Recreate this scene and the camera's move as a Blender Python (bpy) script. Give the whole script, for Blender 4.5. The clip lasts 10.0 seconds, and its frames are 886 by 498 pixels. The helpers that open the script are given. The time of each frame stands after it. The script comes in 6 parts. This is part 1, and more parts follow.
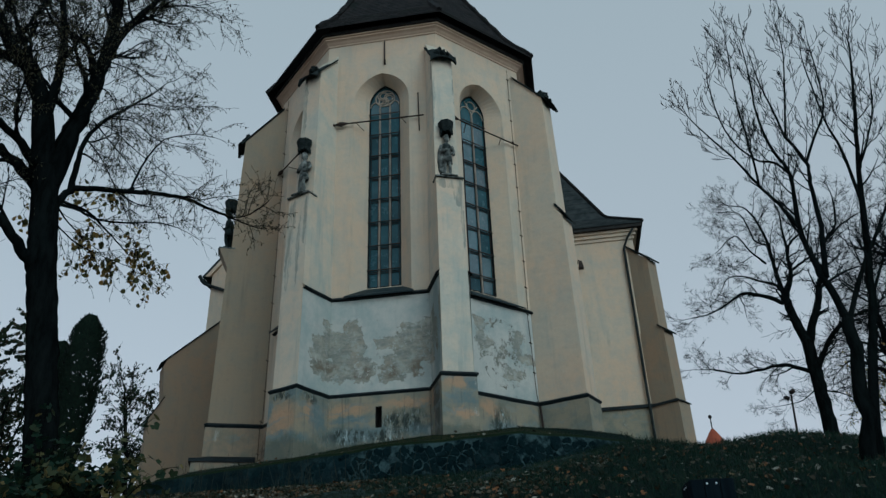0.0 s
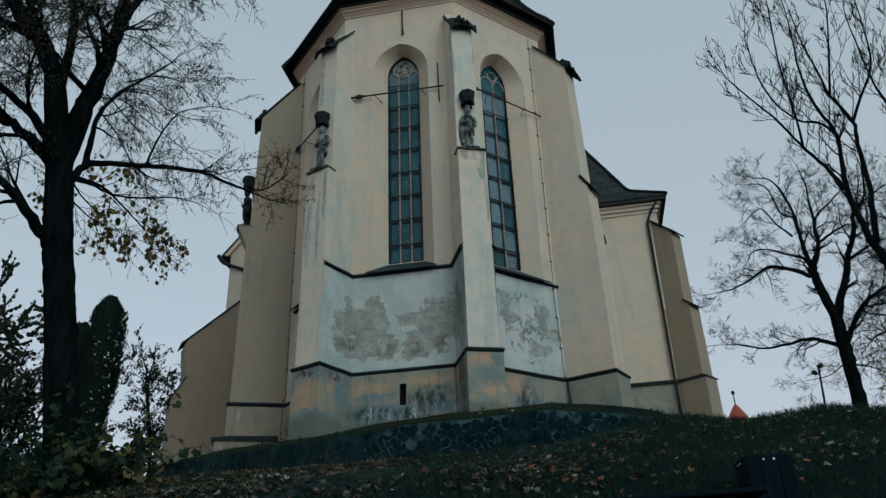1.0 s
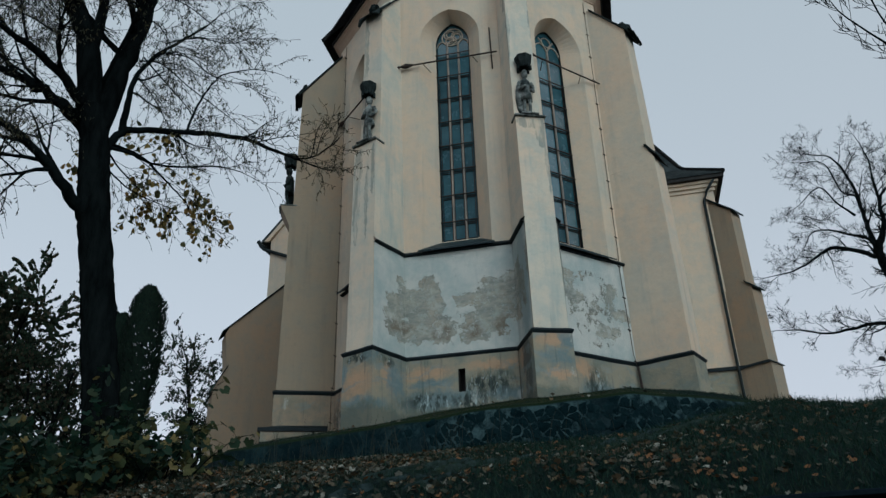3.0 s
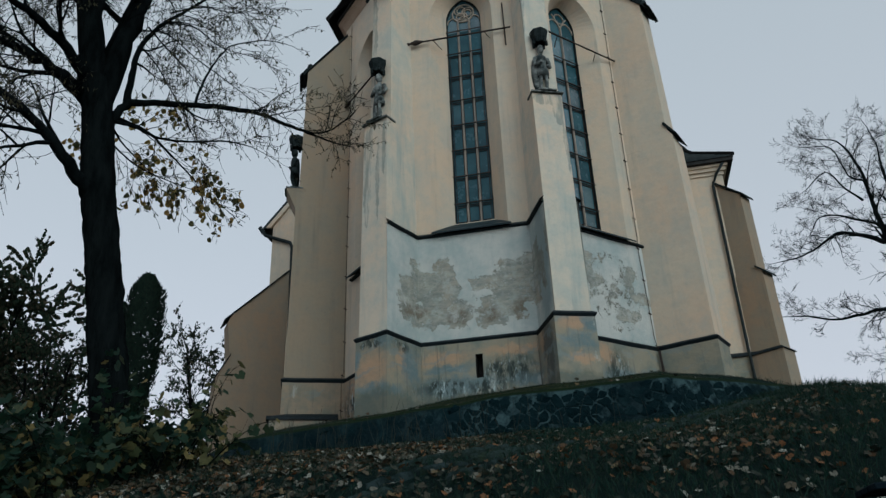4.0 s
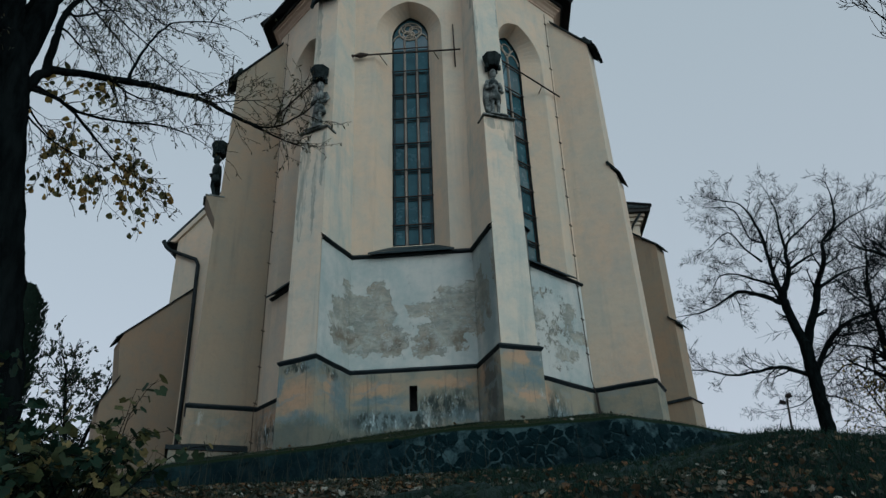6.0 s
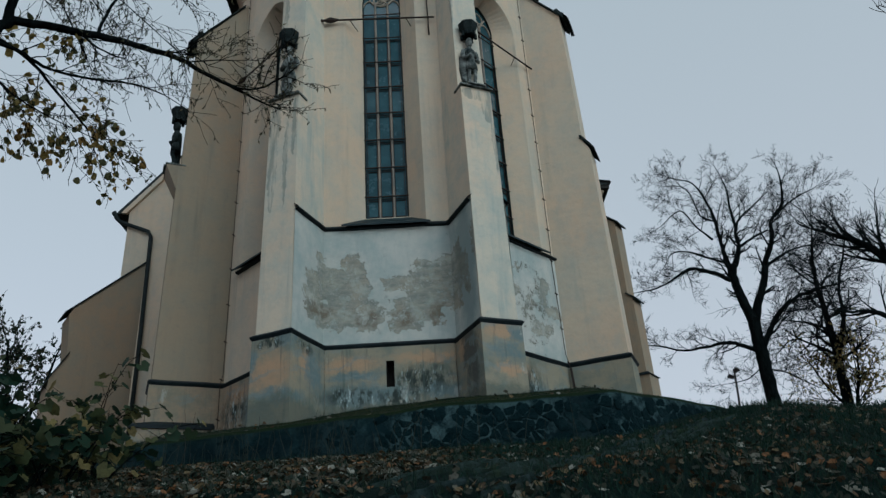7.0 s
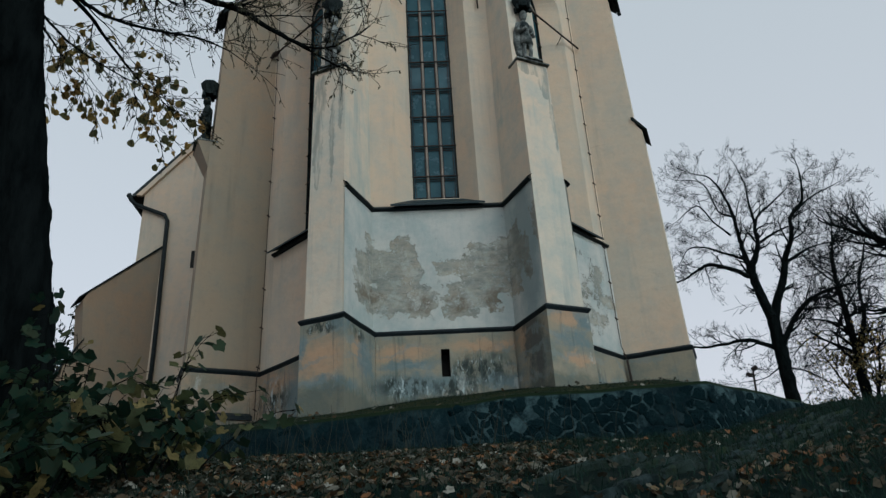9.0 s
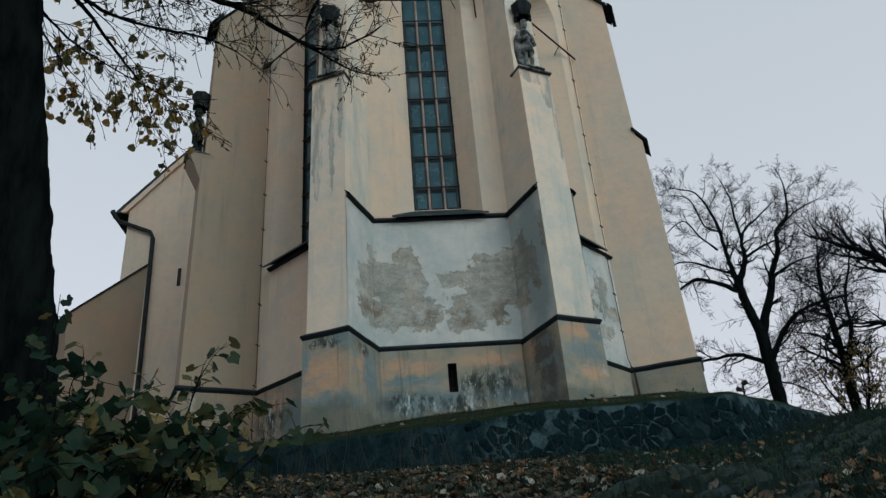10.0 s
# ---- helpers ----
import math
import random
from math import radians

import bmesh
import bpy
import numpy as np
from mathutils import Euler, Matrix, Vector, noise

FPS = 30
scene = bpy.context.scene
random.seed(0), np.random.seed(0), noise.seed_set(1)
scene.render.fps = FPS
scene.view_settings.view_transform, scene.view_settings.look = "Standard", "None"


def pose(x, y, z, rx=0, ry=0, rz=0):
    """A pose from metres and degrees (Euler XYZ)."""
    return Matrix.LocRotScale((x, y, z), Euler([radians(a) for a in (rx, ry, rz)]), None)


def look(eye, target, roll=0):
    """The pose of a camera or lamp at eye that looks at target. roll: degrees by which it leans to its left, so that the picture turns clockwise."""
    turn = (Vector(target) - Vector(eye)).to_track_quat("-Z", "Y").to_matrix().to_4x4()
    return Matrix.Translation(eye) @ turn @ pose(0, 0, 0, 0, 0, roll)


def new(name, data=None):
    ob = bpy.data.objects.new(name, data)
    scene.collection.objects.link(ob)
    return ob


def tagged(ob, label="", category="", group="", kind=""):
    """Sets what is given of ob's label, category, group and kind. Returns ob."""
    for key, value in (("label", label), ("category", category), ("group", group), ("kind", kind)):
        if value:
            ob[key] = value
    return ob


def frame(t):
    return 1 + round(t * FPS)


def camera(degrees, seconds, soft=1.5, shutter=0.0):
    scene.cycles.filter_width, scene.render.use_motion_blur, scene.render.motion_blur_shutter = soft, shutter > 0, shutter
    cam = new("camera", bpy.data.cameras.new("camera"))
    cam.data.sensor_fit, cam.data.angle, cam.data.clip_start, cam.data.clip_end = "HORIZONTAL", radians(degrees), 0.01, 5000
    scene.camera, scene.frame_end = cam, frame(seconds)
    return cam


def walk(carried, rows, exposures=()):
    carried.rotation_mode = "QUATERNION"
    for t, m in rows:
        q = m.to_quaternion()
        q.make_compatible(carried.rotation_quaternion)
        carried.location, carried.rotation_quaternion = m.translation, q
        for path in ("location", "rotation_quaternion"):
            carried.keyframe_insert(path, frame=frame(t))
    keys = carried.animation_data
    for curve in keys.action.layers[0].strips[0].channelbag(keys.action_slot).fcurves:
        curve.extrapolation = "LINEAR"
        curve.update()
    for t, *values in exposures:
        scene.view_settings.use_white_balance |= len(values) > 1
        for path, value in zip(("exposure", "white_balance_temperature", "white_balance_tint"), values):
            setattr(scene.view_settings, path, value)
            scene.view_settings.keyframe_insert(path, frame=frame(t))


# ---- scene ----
# camera and its walk
cam = camera(60.38, 10.0, 1.4)
ROWS = [
    (0, 5.2916, -21.5987, 3.2993, 118.156, 1.933, 9.469),
    (0.5, 5.1438, -21.3951, 3.369, 117.591, 2.168, 9.851),
    (1, 4.994, -21.0372, 3.4256, 116.664, 2.03, 10.925),
    (1.5, 4.7191, -20.6492, 3.4907, 115.566, 1.845, 11.975),
    (2, 4.47, -20.2569, 3.5514, 115.603, 1.717, 12.775),
    (2.5, 4.242, -19.8862, 3.6492, 116.459, 1.615, 13.439),
    (4, 3.2018, -18.9067, 3.8641, 115.495, 2.044, 13.127),
    (4.5, 2.8607, -18.5978, 3.9037, 116.575, 1.946, 11.132),
    (5, 2.5457, -18.3163, 3.9439, 118.385, 1.53, 8.981),
    (5.5, 2.1777, -18.0366, 4.0134, 119.069, 1.36, 6.623),
    (6, 1.8067, -17.734, 4.0751, 118.282, 1.914, 4.183),
    (7.5, 0.5552, -17.1282, 4.2663, 116.061, 3.544, -0.645),
    (8, 0.1562, -16.8304, 4.3123, 116.11, 2.894, -0.628),
    (8.5, -0.1995, -16.4617, 4.3881, 115.92, 2.524, -0.566),
    (9, -0.5509, -16.1857, 4.4816, 116.082, 2.945, -0.765),
    (9.5, -0.8294, -15.8384, 4.5262, 117.081, 3.551, -1.007),
    (10, -1.1283, -15.6421, 4.5637, 117.509, 4.121, -1.997),
]
walk(cam, [(t, pose(x, y, z, rx, ry, rz)) for t, x, y, z, rx, ry, rz in ROWS],
     exposures=[(0.0, -0.28, 4820, -11), (2.5, -0.02, 4970, -8), (4.0, -0.02, 5070, -6), (4.5, 0.08, 5120, -6), (5.5, -0.18, 4920, -8), (7.5, -0.02, 4970, -8), (10.0, 0.17, 5240, -3)])

# ---- world, sun, exposure ----
SUN_AZ, SUN_EL = 146.0, 18.0        # compass-like: degrees from +y towards +x
world = bpy.data.worlds.new("sky")
scene.world = world
world.use_nodes = True
wt = world.node_tree
sky = wt.nodes.new("ShaderNodeTexSky")
sky.sky_type = 'NISHITA'
sky.sun_disc = False
sky.sun_elevation = radians(SUN_EL)
sky.sun_rotation = radians(SUN_AZ)
sky.altitude = 400
sky.air_density, sky.dust_density, sky.ozone_density = 1.0, 4.0, 1.5
bgn = wt.nodes["Background"]
# thin evening overcast: the clear sky's colour is mostly washed out towards a cool grey
hsv = wt.nodes.new("ShaderNodeHueSaturation")
hsv.inputs["Saturation"].default_value = 0.35
wt.links.new(sky.outputs[0], hsv.inputs["Color"])
veil = wt.nodes.new("ShaderNodeMix")
veil.data_type = 'RGBA'
veil.inputs[0].default_value = 0.72
tc = wt.nodes.new("ShaderNodeTexCoord")
sx = wt.nodes.new("ShaderNodeSeparateXYZ")
wt.links.new(tc.outputs["Generated"], sx.inputs[0])
vr = wt.nodes.new("ShaderNodeValToRGB")
vr.color_ramp.elements[0].position, vr.color_ramp.elements[0].color = 0.12, (0.96, 0.765, 0.715, 1)
vr.color_ramp.elements[1].position, vr.color_ramp.elements[1].color = 0.75, (0.735, 0.65, 0.60, 1)
_e = vr.color_ramp.elements.new(0.42)
_e.color = (0.83, 0.70, 0.65, 1)
_e = vr.color_ramp.elements.new(1.0)
_e.color = (0.50, 0.58, 0.63, 1)
wt.links.new(sx.outputs[2], vr.inputs[0])
vs = wt.nodes.new("ShaderNodeVectorMath")
vs.operation = 'SCALE'
vs.inputs["Scale"].default_value = 9.5
wt.links.new(vr.outputs[0], vs.inputs[0])
wt.links.new(vs.outputs[0], veil.inputs[7])
wt.links.new(hsv.outputs[0], veil.inputs[6])
wt.links.new(veil.outputs[2], bgn.inputs[0])
bgn.inputs[1].default_value = 0.10
sun = new("sun", bpy.data.lights.new("sun", 'SUN'))
sun.data.energy, sun.data.angle, sun.data.color = 0.8, radians(40), (0.99, 0.935, 0.835)
_a, _e = radians(SUN_AZ), radians(max(SUN_EL, 25))
sun.matrix_world = look((math.sin(_a) * 60 * math.cos(_e), math.cos(_a) * 60 * math.cos(_e), 10 + 60 * math.sin(_e)), (0, 0, 10))

# ---- materials ----
def shader(name, rough=0.8, metal=0.0, spec=0.5):
    m = bpy.data.materials.new(name)
    m.use_nodes = True
    b = m.node_tree.nodes["Principled BSDF"]
    b.inputs["Roughness"].default_value = rough
    b.inputs["Metallic"].default_value = metal
    b.inputs["Specular IOR Level"].default_value = spec
    return m, m.node_tree, b


class Net:
    """Small wrapper to wire shader nodes."""

    def __init__(self, nt):
        self.nt = nt
        self.co = nt.nodes.new("ShaderNodeTexCoord").outputs["Object"]

    def put(self, sock, val):
        if isinstance(val, bpy.types.NodeSocket):
            self.nt.links.new(val, sock)
        else:
            if sock.type == 'RGBA' and len(val) == 3:
                val = (*val, 1)
            sock.default_value = val

    def noise(self, scale, detail=5, rough=0.6, vec=None, stretch=None, dist=0.0, out="Fac"):
        v = vec or self.co
        if stretch:
            mp = self.nt.nodes.new("ShaderNodeMapping")
            self.put(mp.inputs["Vector"], v)
            mp.inputs["Scale"].default_value = stretch
            v = mp.outputs[0]
        n = self.nt.nodes.new("ShaderNodeTexNoise")
        self.put(n.inputs["Vector"], v)
        n.inputs["Scale"].default_value = scale
        n.inputs["Detail"].default_value = detail
        n.inputs["Roughness"].default_value = rough
        n.inputs["Distortion"].default_value = dist
        return n.outputs[out]

    def ramp(self, fac, lo, hi, a=0.0, b=1.0):
        n = self.nt.nodes.new("ShaderNodeMapRange")
        n.interpolation_type = 'SMOOTHSTEP'
        self.put(n.inputs[0], fac)
        for i, v in enumerate((lo, hi, a, b)):
            n.inputs[i + 1].default_value = v
        return n.outputs[0]

    def mix(self, fac, a, b, mode='MIX'):
        n = self.nt.nodes.new("ShaderNodeMix")
        n.data_type, n.blend_type = 'RGBA', mode
        self.put(n.inputs[0], fac)
        self.put(n.inputs[6], a)
        self.put(n.inputs[7], b)
        return n.outputs[2]

    def math(self, op, a, b=0.0, c=0.0, clamp=False):
        n = self.nt.nodes.new("ShaderNodeMath")
        n.operation, n.use_clamp = op, clamp
        for i, v in enumerate((a, b, c)):
            self.put(n.inputs[i], v)
        return n.outputs[0]

    def xyz(self, vec=None):
        n = self.nt.nodes.new("ShaderNodeSeparateXYZ")
        self.put(n.inputs[0], vec or self.co)
        return n.outputs

    def shift(self, amount, scale, detail=4, vec=None):
        """Coordinates pushed about by noise, for ragged shapes."""
        n = self.noise(scale, detail, 0.72, out="Color")
        s = self.nt.nodes.new("ShaderNodeVectorMath")
        s.operation = 'MULTIPLY_ADD'
        self.put(s.inputs[0], n)
        s.inputs[1].default_value = (amount,) * 3
        s.inputs[2].default_value = (-amount / 2,) * 3
        a = self.nt.nodes.new("ShaderNodeVectorMath")
        a.operation = 'ADD'
        self.put(a.inputs[0], s.outputs[0])
        self.put(a.inputs[1], vec or self.co)
        return a.outputs[0]

    def blob(self, vec, c, r, lo=0.96, hi=1.04):
        """1 inside an ellipsoid at c with radii r, 0 outside."""
        mp = self.nt.nodes.new("ShaderNodeMapping")
        mp.vector_type = 'TEXTURE'
        self.put(mp.inputs["Vector"], vec)
        mp.inputs["Location"].default_value = c
        mp.inputs["Scale"].default_value = r
        ln = self.nt.nodes.new("ShaderNodeVectorMath")
        ln.operation = 'LENGTH'
        self.put(ln.inputs[0], mp.outputs[0])
        return self.ramp(ln.outputs["Value"], lo, hi, 1.0, 0.0)

    def bump(self, h, strength, dist=0.02, normal=None):
        n = self.nt.nodes.new("ShaderNodeBump")
        n.inputs["Strength"].default_value = strength
        n.inputs["Distance"].default_value = dist
        self.put(n.inputs["Height"], h)
        if normal:
            self.put(n.inputs["Normal"], normal)
        return n.outputs[0]


def plaster(name, base, warm, cool, grime=0.35, streak=0.5, drips=False):
    """Lime plaster: two-scale blotches, rain streaks, fine trowel relief."""
    m, nt, b = shader(name, 0.9, spec=0.2)
    k = Net(nt)
    big = k.ramp(k.noise(0.35, 4, 0.6), 0.35, 0.68)
    mid = k.ramp(k.noise(1.7, 6, 0.65), 0.38, 0.7)
    c = k.mix(big, base, warm)
    c = k.mix(k.math('MULTIPLY', mid, 0.5), c, cool)
    run2 = k.ramp(k.noise(0.8, 7, 0.66, stretch=(1.5, 1.5, 0.22), dist=0.4), 0.50, 0.72)
    c = k.mix(k.math('MULTIPLY', run2, streak * 0.8), c, (cool[0] * 0.72, cool[1] * 0.82, cool[2] * 0.88))
    st = k.ramp(k.noise(1.0, 6, 0.6, stretch=(3.2, 3.2, 0.16)), 0.52, 0.75)
    st = k.math('MULTIPLY', st, k.ramp(k.noise(0.5, 3), 0.4, 0.65))
    c = k.mix(k.math('MULTIPLY', st, streak), c, (cool[0] * 0.45, cool[1] * 0.5, cool[2] * 0.55))
    sp = k.ramp(k.noise(14, 6, 0.7), 0.62, 0.78)
    c = k.mix(k.math('MULTIPLY', sp, grime), c, (cool[0] * 0.4, cool[1] * 0.42, cool[2] * 0.42))
    if drips:           # green-black runs below the statue ledges, a bluish bloom above them
        v = k.shift(0.25, 3.0, 5)
        run = None
        for cc, rr in (((2.8, -0.95, 16.45), (0.16, 0.3, 0.55)), ((2.45, -1.2, 16.8), (0.30, 0.3, 0.22)), ((-2.7, -1.1, 16.3), (0.10, 0.3, 0.65)), ((-2.25, -1.2, 16.0), (0.07, 0.25, 0.9)),
                       ((-3.0, -0.8, 16.5), (0.08, 0.3, 0.5)), ((2.0, -0.8, 22.1), (0.12, 0.6, 0.6)), ((2.75, -1.0, 16.7), (0.2, 0.3, 0.15)), ((2.07, -0.98, 21.0), (0.09, 0.2, 1.7)), ((2.8, -0.7, 21.3), (0.08, 0.2, 1.3)), ((2.44, -0.85, 22.5), (0.4, 0.3, 0.3)),
                       ((-2.75, -0.72, 20.6), (0.17, 0.3, 2.6)), ((-2.3, -0.9, 22.4), (0.3, 0.3, 0.4)), ((-2.8, -0.9, 15.2), (0.14, 0.3, 1.7)),
                       ((-2.45, -1.15, 14.9), (0.06, 0.25, 1.3)), ((-2.85, -1.0, 14.6), (0.05, 0.25, 1.0)), ((2.9, -0.85, 15.2), (0.06, 0.25, 0.9))):
            q = k.blob(v, cc, rr)
            run = q if run is None else k.math('MAXIMUM', run, q)
        run = k.math('MULTIPLY', run, k.ramp(k.noise(3.0, 6, 0.65, stretch=(2.5, 2.5, 0.3)), 0.36, 0.6))
        c = k.mix(k.math('MULTIPLY', run, 0.6), c, (0.13, 0.17, 0.165))
    fine = k.noise(60, 5, 0.7)
    c = k.mix(k.ramp(k.noise(5.5, 8, 0.75), 0.5, 0.75, 0.0, 0.30), c, (cool[0] * 0.7, cool[1] * 0.74, cool[2] * 0.75))
    c = k.mix(k.ramp(fine, 0.3, 0.8, 0.0, 0.24), c, (base[0] * 0.55, base[1] * 0.55, base[2] * 0.55))
    k.put(b.inputs["Base Color"], c)
    n1 = k.bump(k.noise(3.0, 6, 0.6), 0.35, 0.05)
    k.put(b.inputs["Normal"], k.bump(fine, 0.25, 0.01, n1))
    return m


M_CREAM = plaster("cream_plaster", (0.60, 0.50, 0.375), (0.64, 0.48, 0.335), (0.43, 0.43, 0.375), 0.2, 0.40)
M_OCHRE = plaster("weathered_ochre_plaster", (0.315, 0.252, 0.178), (0.345, 0.245, 0.16), (0.245, 0.235, 0.19), 0.25, 0.40)
M_PALE = plaster("pale_plaster", (0.63, 0.555, 0.44), (0.66, 0.525, 0.385), (0.37, 0.435, 0.405), 0.3, 0.65, True)


def peeling():
    """White limewash with ragged fields where it has come off the mottled buff render below."""
    m, nt, b = shader("peeling_limewash", 0.95, spec=0.1)
    k = Net(nt)
    white = k.mix(k.ramp(k.noise(1.1, 6, 0.65), 0.35, 0.7), (0.54, 0.53, 0.48), (0.38, 0.425, 0.405))
    white = k.mix(k.ramp(k.noise(3.5, 7, 0.7), 0.52, 0.75, 0.0, 0.6), white, (0.40, 0.41, 0.38))
    white = k.mix(k.ramp(k.noise(0.9, 6, 0.66, stretch=(2.4, 2.4, 0.3)), 0.52, 0.72, 0.0, 0.45), white, (0.30, 0.345, 0.34))
    v = k.shift(0.16, 9.0, 6, k.shift(0.5, 3.8, 6, k.shift(0.6, 1.5, 4)))
    x, y, z = k.xyz(v)
    out = k.math('MAXIMUM', k.math('MULTIPLY', y, -0.7), 0.0)
    u = k.math('ADD', x, k.math('MULTIPLY', k.math('SIGN', x), out))       # unrolls the buttress cheeks on to the wall's plane
    lost = None
    for cu, cz, ru, rz, turn in ((-1.72, 12.30, 0.20, 0.50, 14), (-1.46, 12.0, 0.34, 0.42, 0), (-0.88, 12.32, 0.25, 0.38, 18), (-1.06, 11.75, 0.54, 0.56, 0),
                                 (-0.74, 11.4, 0.26, 0.5, 4), (-0.46, 11.06, 0.30, 0.22, 8), (-1.2, 11.12, 0.84, 0.34, 0), (-0.62, 10.74, 0.28, 0.10, 0),
                                 (-2.1, 11.85, 0.26, 0.30, 10), (-2.15, 11.35, 0.40, 0.30, 0), (-1.9, 11.1, 0.5, 0.26, -12),
                                 (0.25, 11.9, 0.36, 0.16, 6), (1.08, 12.22, 0.46, 0.26, 0), (1.05, 11.6, 0.52, 0.46, 0), (0.72, 11.12, 0.6, 0.40, 4), (0.38, 10.86, 0.40, 0.22, 0),
                                 (1.95, 12.1, 0.42, 0.62, 12), (1.85, 11.4, 0.26, 0.36, 0), (2.4, 12.0, 0.2, 0.34, 0), (2.5, 11.4, 0.14, 0.2, 20),
                                 (3.05, 12.5, 0.13, 0.45, 4), (3.2, 12.05, 0.26, 0.14, 20), (4.15, 12.3, 0.13, 0.42, -8), (4.35, 11.75, 0.22, 0.2, 10), (3.95, 11.15, 0.3, 0.2, -10)):
        mp = nt.nodes.new("ShaderNodeMapping")
        mp.vector_type = 'TEXTURE'
        cb = nt.nodes.new("ShaderNodeCombineXYZ")
        k.put(cb.inputs[0], u)
        k.put(cb.inputs[1], z)
        k.put(mp.inputs["Vector"], cb.outputs[0])
        mp.inputs["Location"].default_value = (cu, cz, 0)
        mp.inputs["Rotation"].default_value = (0, 0, radians(turn))
        mp.inputs["Scale"].default_value = (ru, rz, 1)
        qx, qy, _ = k.xyz(mp.outputs[0])
        q = k.math('MAXIMUM', k.math('ABSOLUTE', qx), k.math('ABSOLUTE', qy))
        lost = q if lost is None else k.math('MINIMUM', lost, q)
    depth = lost
    thin = k.ramp(k.noise(2.1, 7, 0.75), 0.36, 0.52, 0.45, 1.0)          # a wash still lies over part of the bare render
    lost = k.math('MULTIPLY', k.ramp(depth, 0.97, 1.03, 1.0, 0.0), thin)
    flake = k.ramp(k.noise(3.4, 10, 0.84, dist=0.5), 0.40, 0.45, 0.12, 1.0)          # islands of limewash that still cling
    lost = k.math('MULTIPLY', lost, flake)
    stray = k.ramp(k.noise(1.9, 10, 0.8, dist=0.6), 0.675, 0.69)          # small stray losses
    crackle = k.ramp(k.noise(2.6, 10, 0.82, dist=0.3), 0.535, 0.555)          # spidery losses on the side bay
    side = k.blob(v, (3.7, 1.45, 11.8), (1.0, 1.0, 1.25), 0.8, 1.1)
    lost = k.math('MAXIMUM', lost, k.math('MAXIMUM', stray, k.math('MULTIPLY', crackle, k.math('GREATER_THAN', side, 0.5))))
    under = k.mix(k.ramp(k.noise(2.2, 8, 0.72, stretch=(0.8, 0.8, 2.0)), 0.34, 0.66), (0.40, 0.38, 0.315), (0.225, 0.24, 0.215))
    under = k.mix(k.ramp(k.noise(0.9, 4), 0.48, 0.66, 0.0, 0.6), under, (0.37, 0.315, 0.24))
    course = k.ramp(k.math('ABSOLUTE', k.math('SINE', k.math('MULTIPLY', k.math('ADD', z, k.math('MULTIPLY', k.noise(1.2, 5, 0.7), 0.5)), 13.0))), 0.0, 0.22, 1.0, 0.0)
    under = k.mix(k.math('MULTIPLY', course, k.ramp(k.noise(1.8, 5, 0.7), 0.45, 0.6, 0.0, 0.55)), under, (0.14, 0.135, 0.115))      # coursing that grins through
    crk = k.ramp(k.noise(4.0, 10, 0.82, stretch=(0.6, 0.6, 2.0)), 0.57, 0.64)
    under = k.mix(k.math('MULTIPLY', crk, 0.65), under, (0.105, 0.10, 0.085))
    under = k.mix(k.ramp(k.noise(9, 8, 0.8), 0.56, 0.66, 0.0, 0.65), under, (0.46, 0.45, 0.40))
    for cc, rr in (((-0.55, 0, 11.0), (0.34, 1.2, 0.30)), ((0.35, 0, 10.95), (0.32, 1.2, 0.26)), ((1.2, 0, 11.05), (0.30, 1.2, 0.34)), ((-1.7, -0.3, 11.2), (0.4, 1.2, 0.2)), ((2.0, -0.6, 11.35), (0.2, 0.4, 0.2))):
        old = k.blob(v, cc, rr, 0.5, 1.2)          # older, browner coat left in places
        under = k.mix(k.math('MULTIPLY', old, k.ramp(k.noise(5.0, 6, 0.7), 0.36, 0.56, 0.25, 0.9)), under, (0.185, 0.155, 0.115))
    rim = k.ramp(depth, 0.90, 0.985, 0.0, 1.0)
    under = k.mix(k.math('MULTIPLY', rim, k.ramp(k.noise(3.0, 5), 0.42, 0.58, 0.0, 0.6)), under, (0.16, 0.15, 0.125))
    # shade on the left cheek of buttress B, painted into both coats
    cheek_shade = k.blob(k.shift(0.6, 1.5, 5), (2.0, -0.75, 12.0), (0.5, 0.62, 2.2), 0.6, 1.1)
    white = k.mix(k.math('MULTIPLY', cheek_shade, 0.75), white, (0.21, 0.265, 0.265))
    under = k.mix(k.math('MULTIPLY', cheek_shade, 0.6), under, (0.16, 0.165, 0.145))
    c = k.mix(lost, white, under)
    sp = k.ramp(k.noise(7, 7, 0.78, stretch=(1, 1, 0.45)), 0.60, 0.70)
    c = k.mix(k.math('MULTIPLY', sp, 0.4), c, (0.17, 0.19, 0.18))
    k.put(b.inputs["Base Color"], c)
    n1 = k.bump(k.math('MULTIPLY', lost, -1.0), 0.6, 0.025)
    k.put(b.inputs["Normal"], k.bump(k.noise(16, 8, 0.75), 0.6, 0.03, n1))
    return m


M_PEEL = peeling()


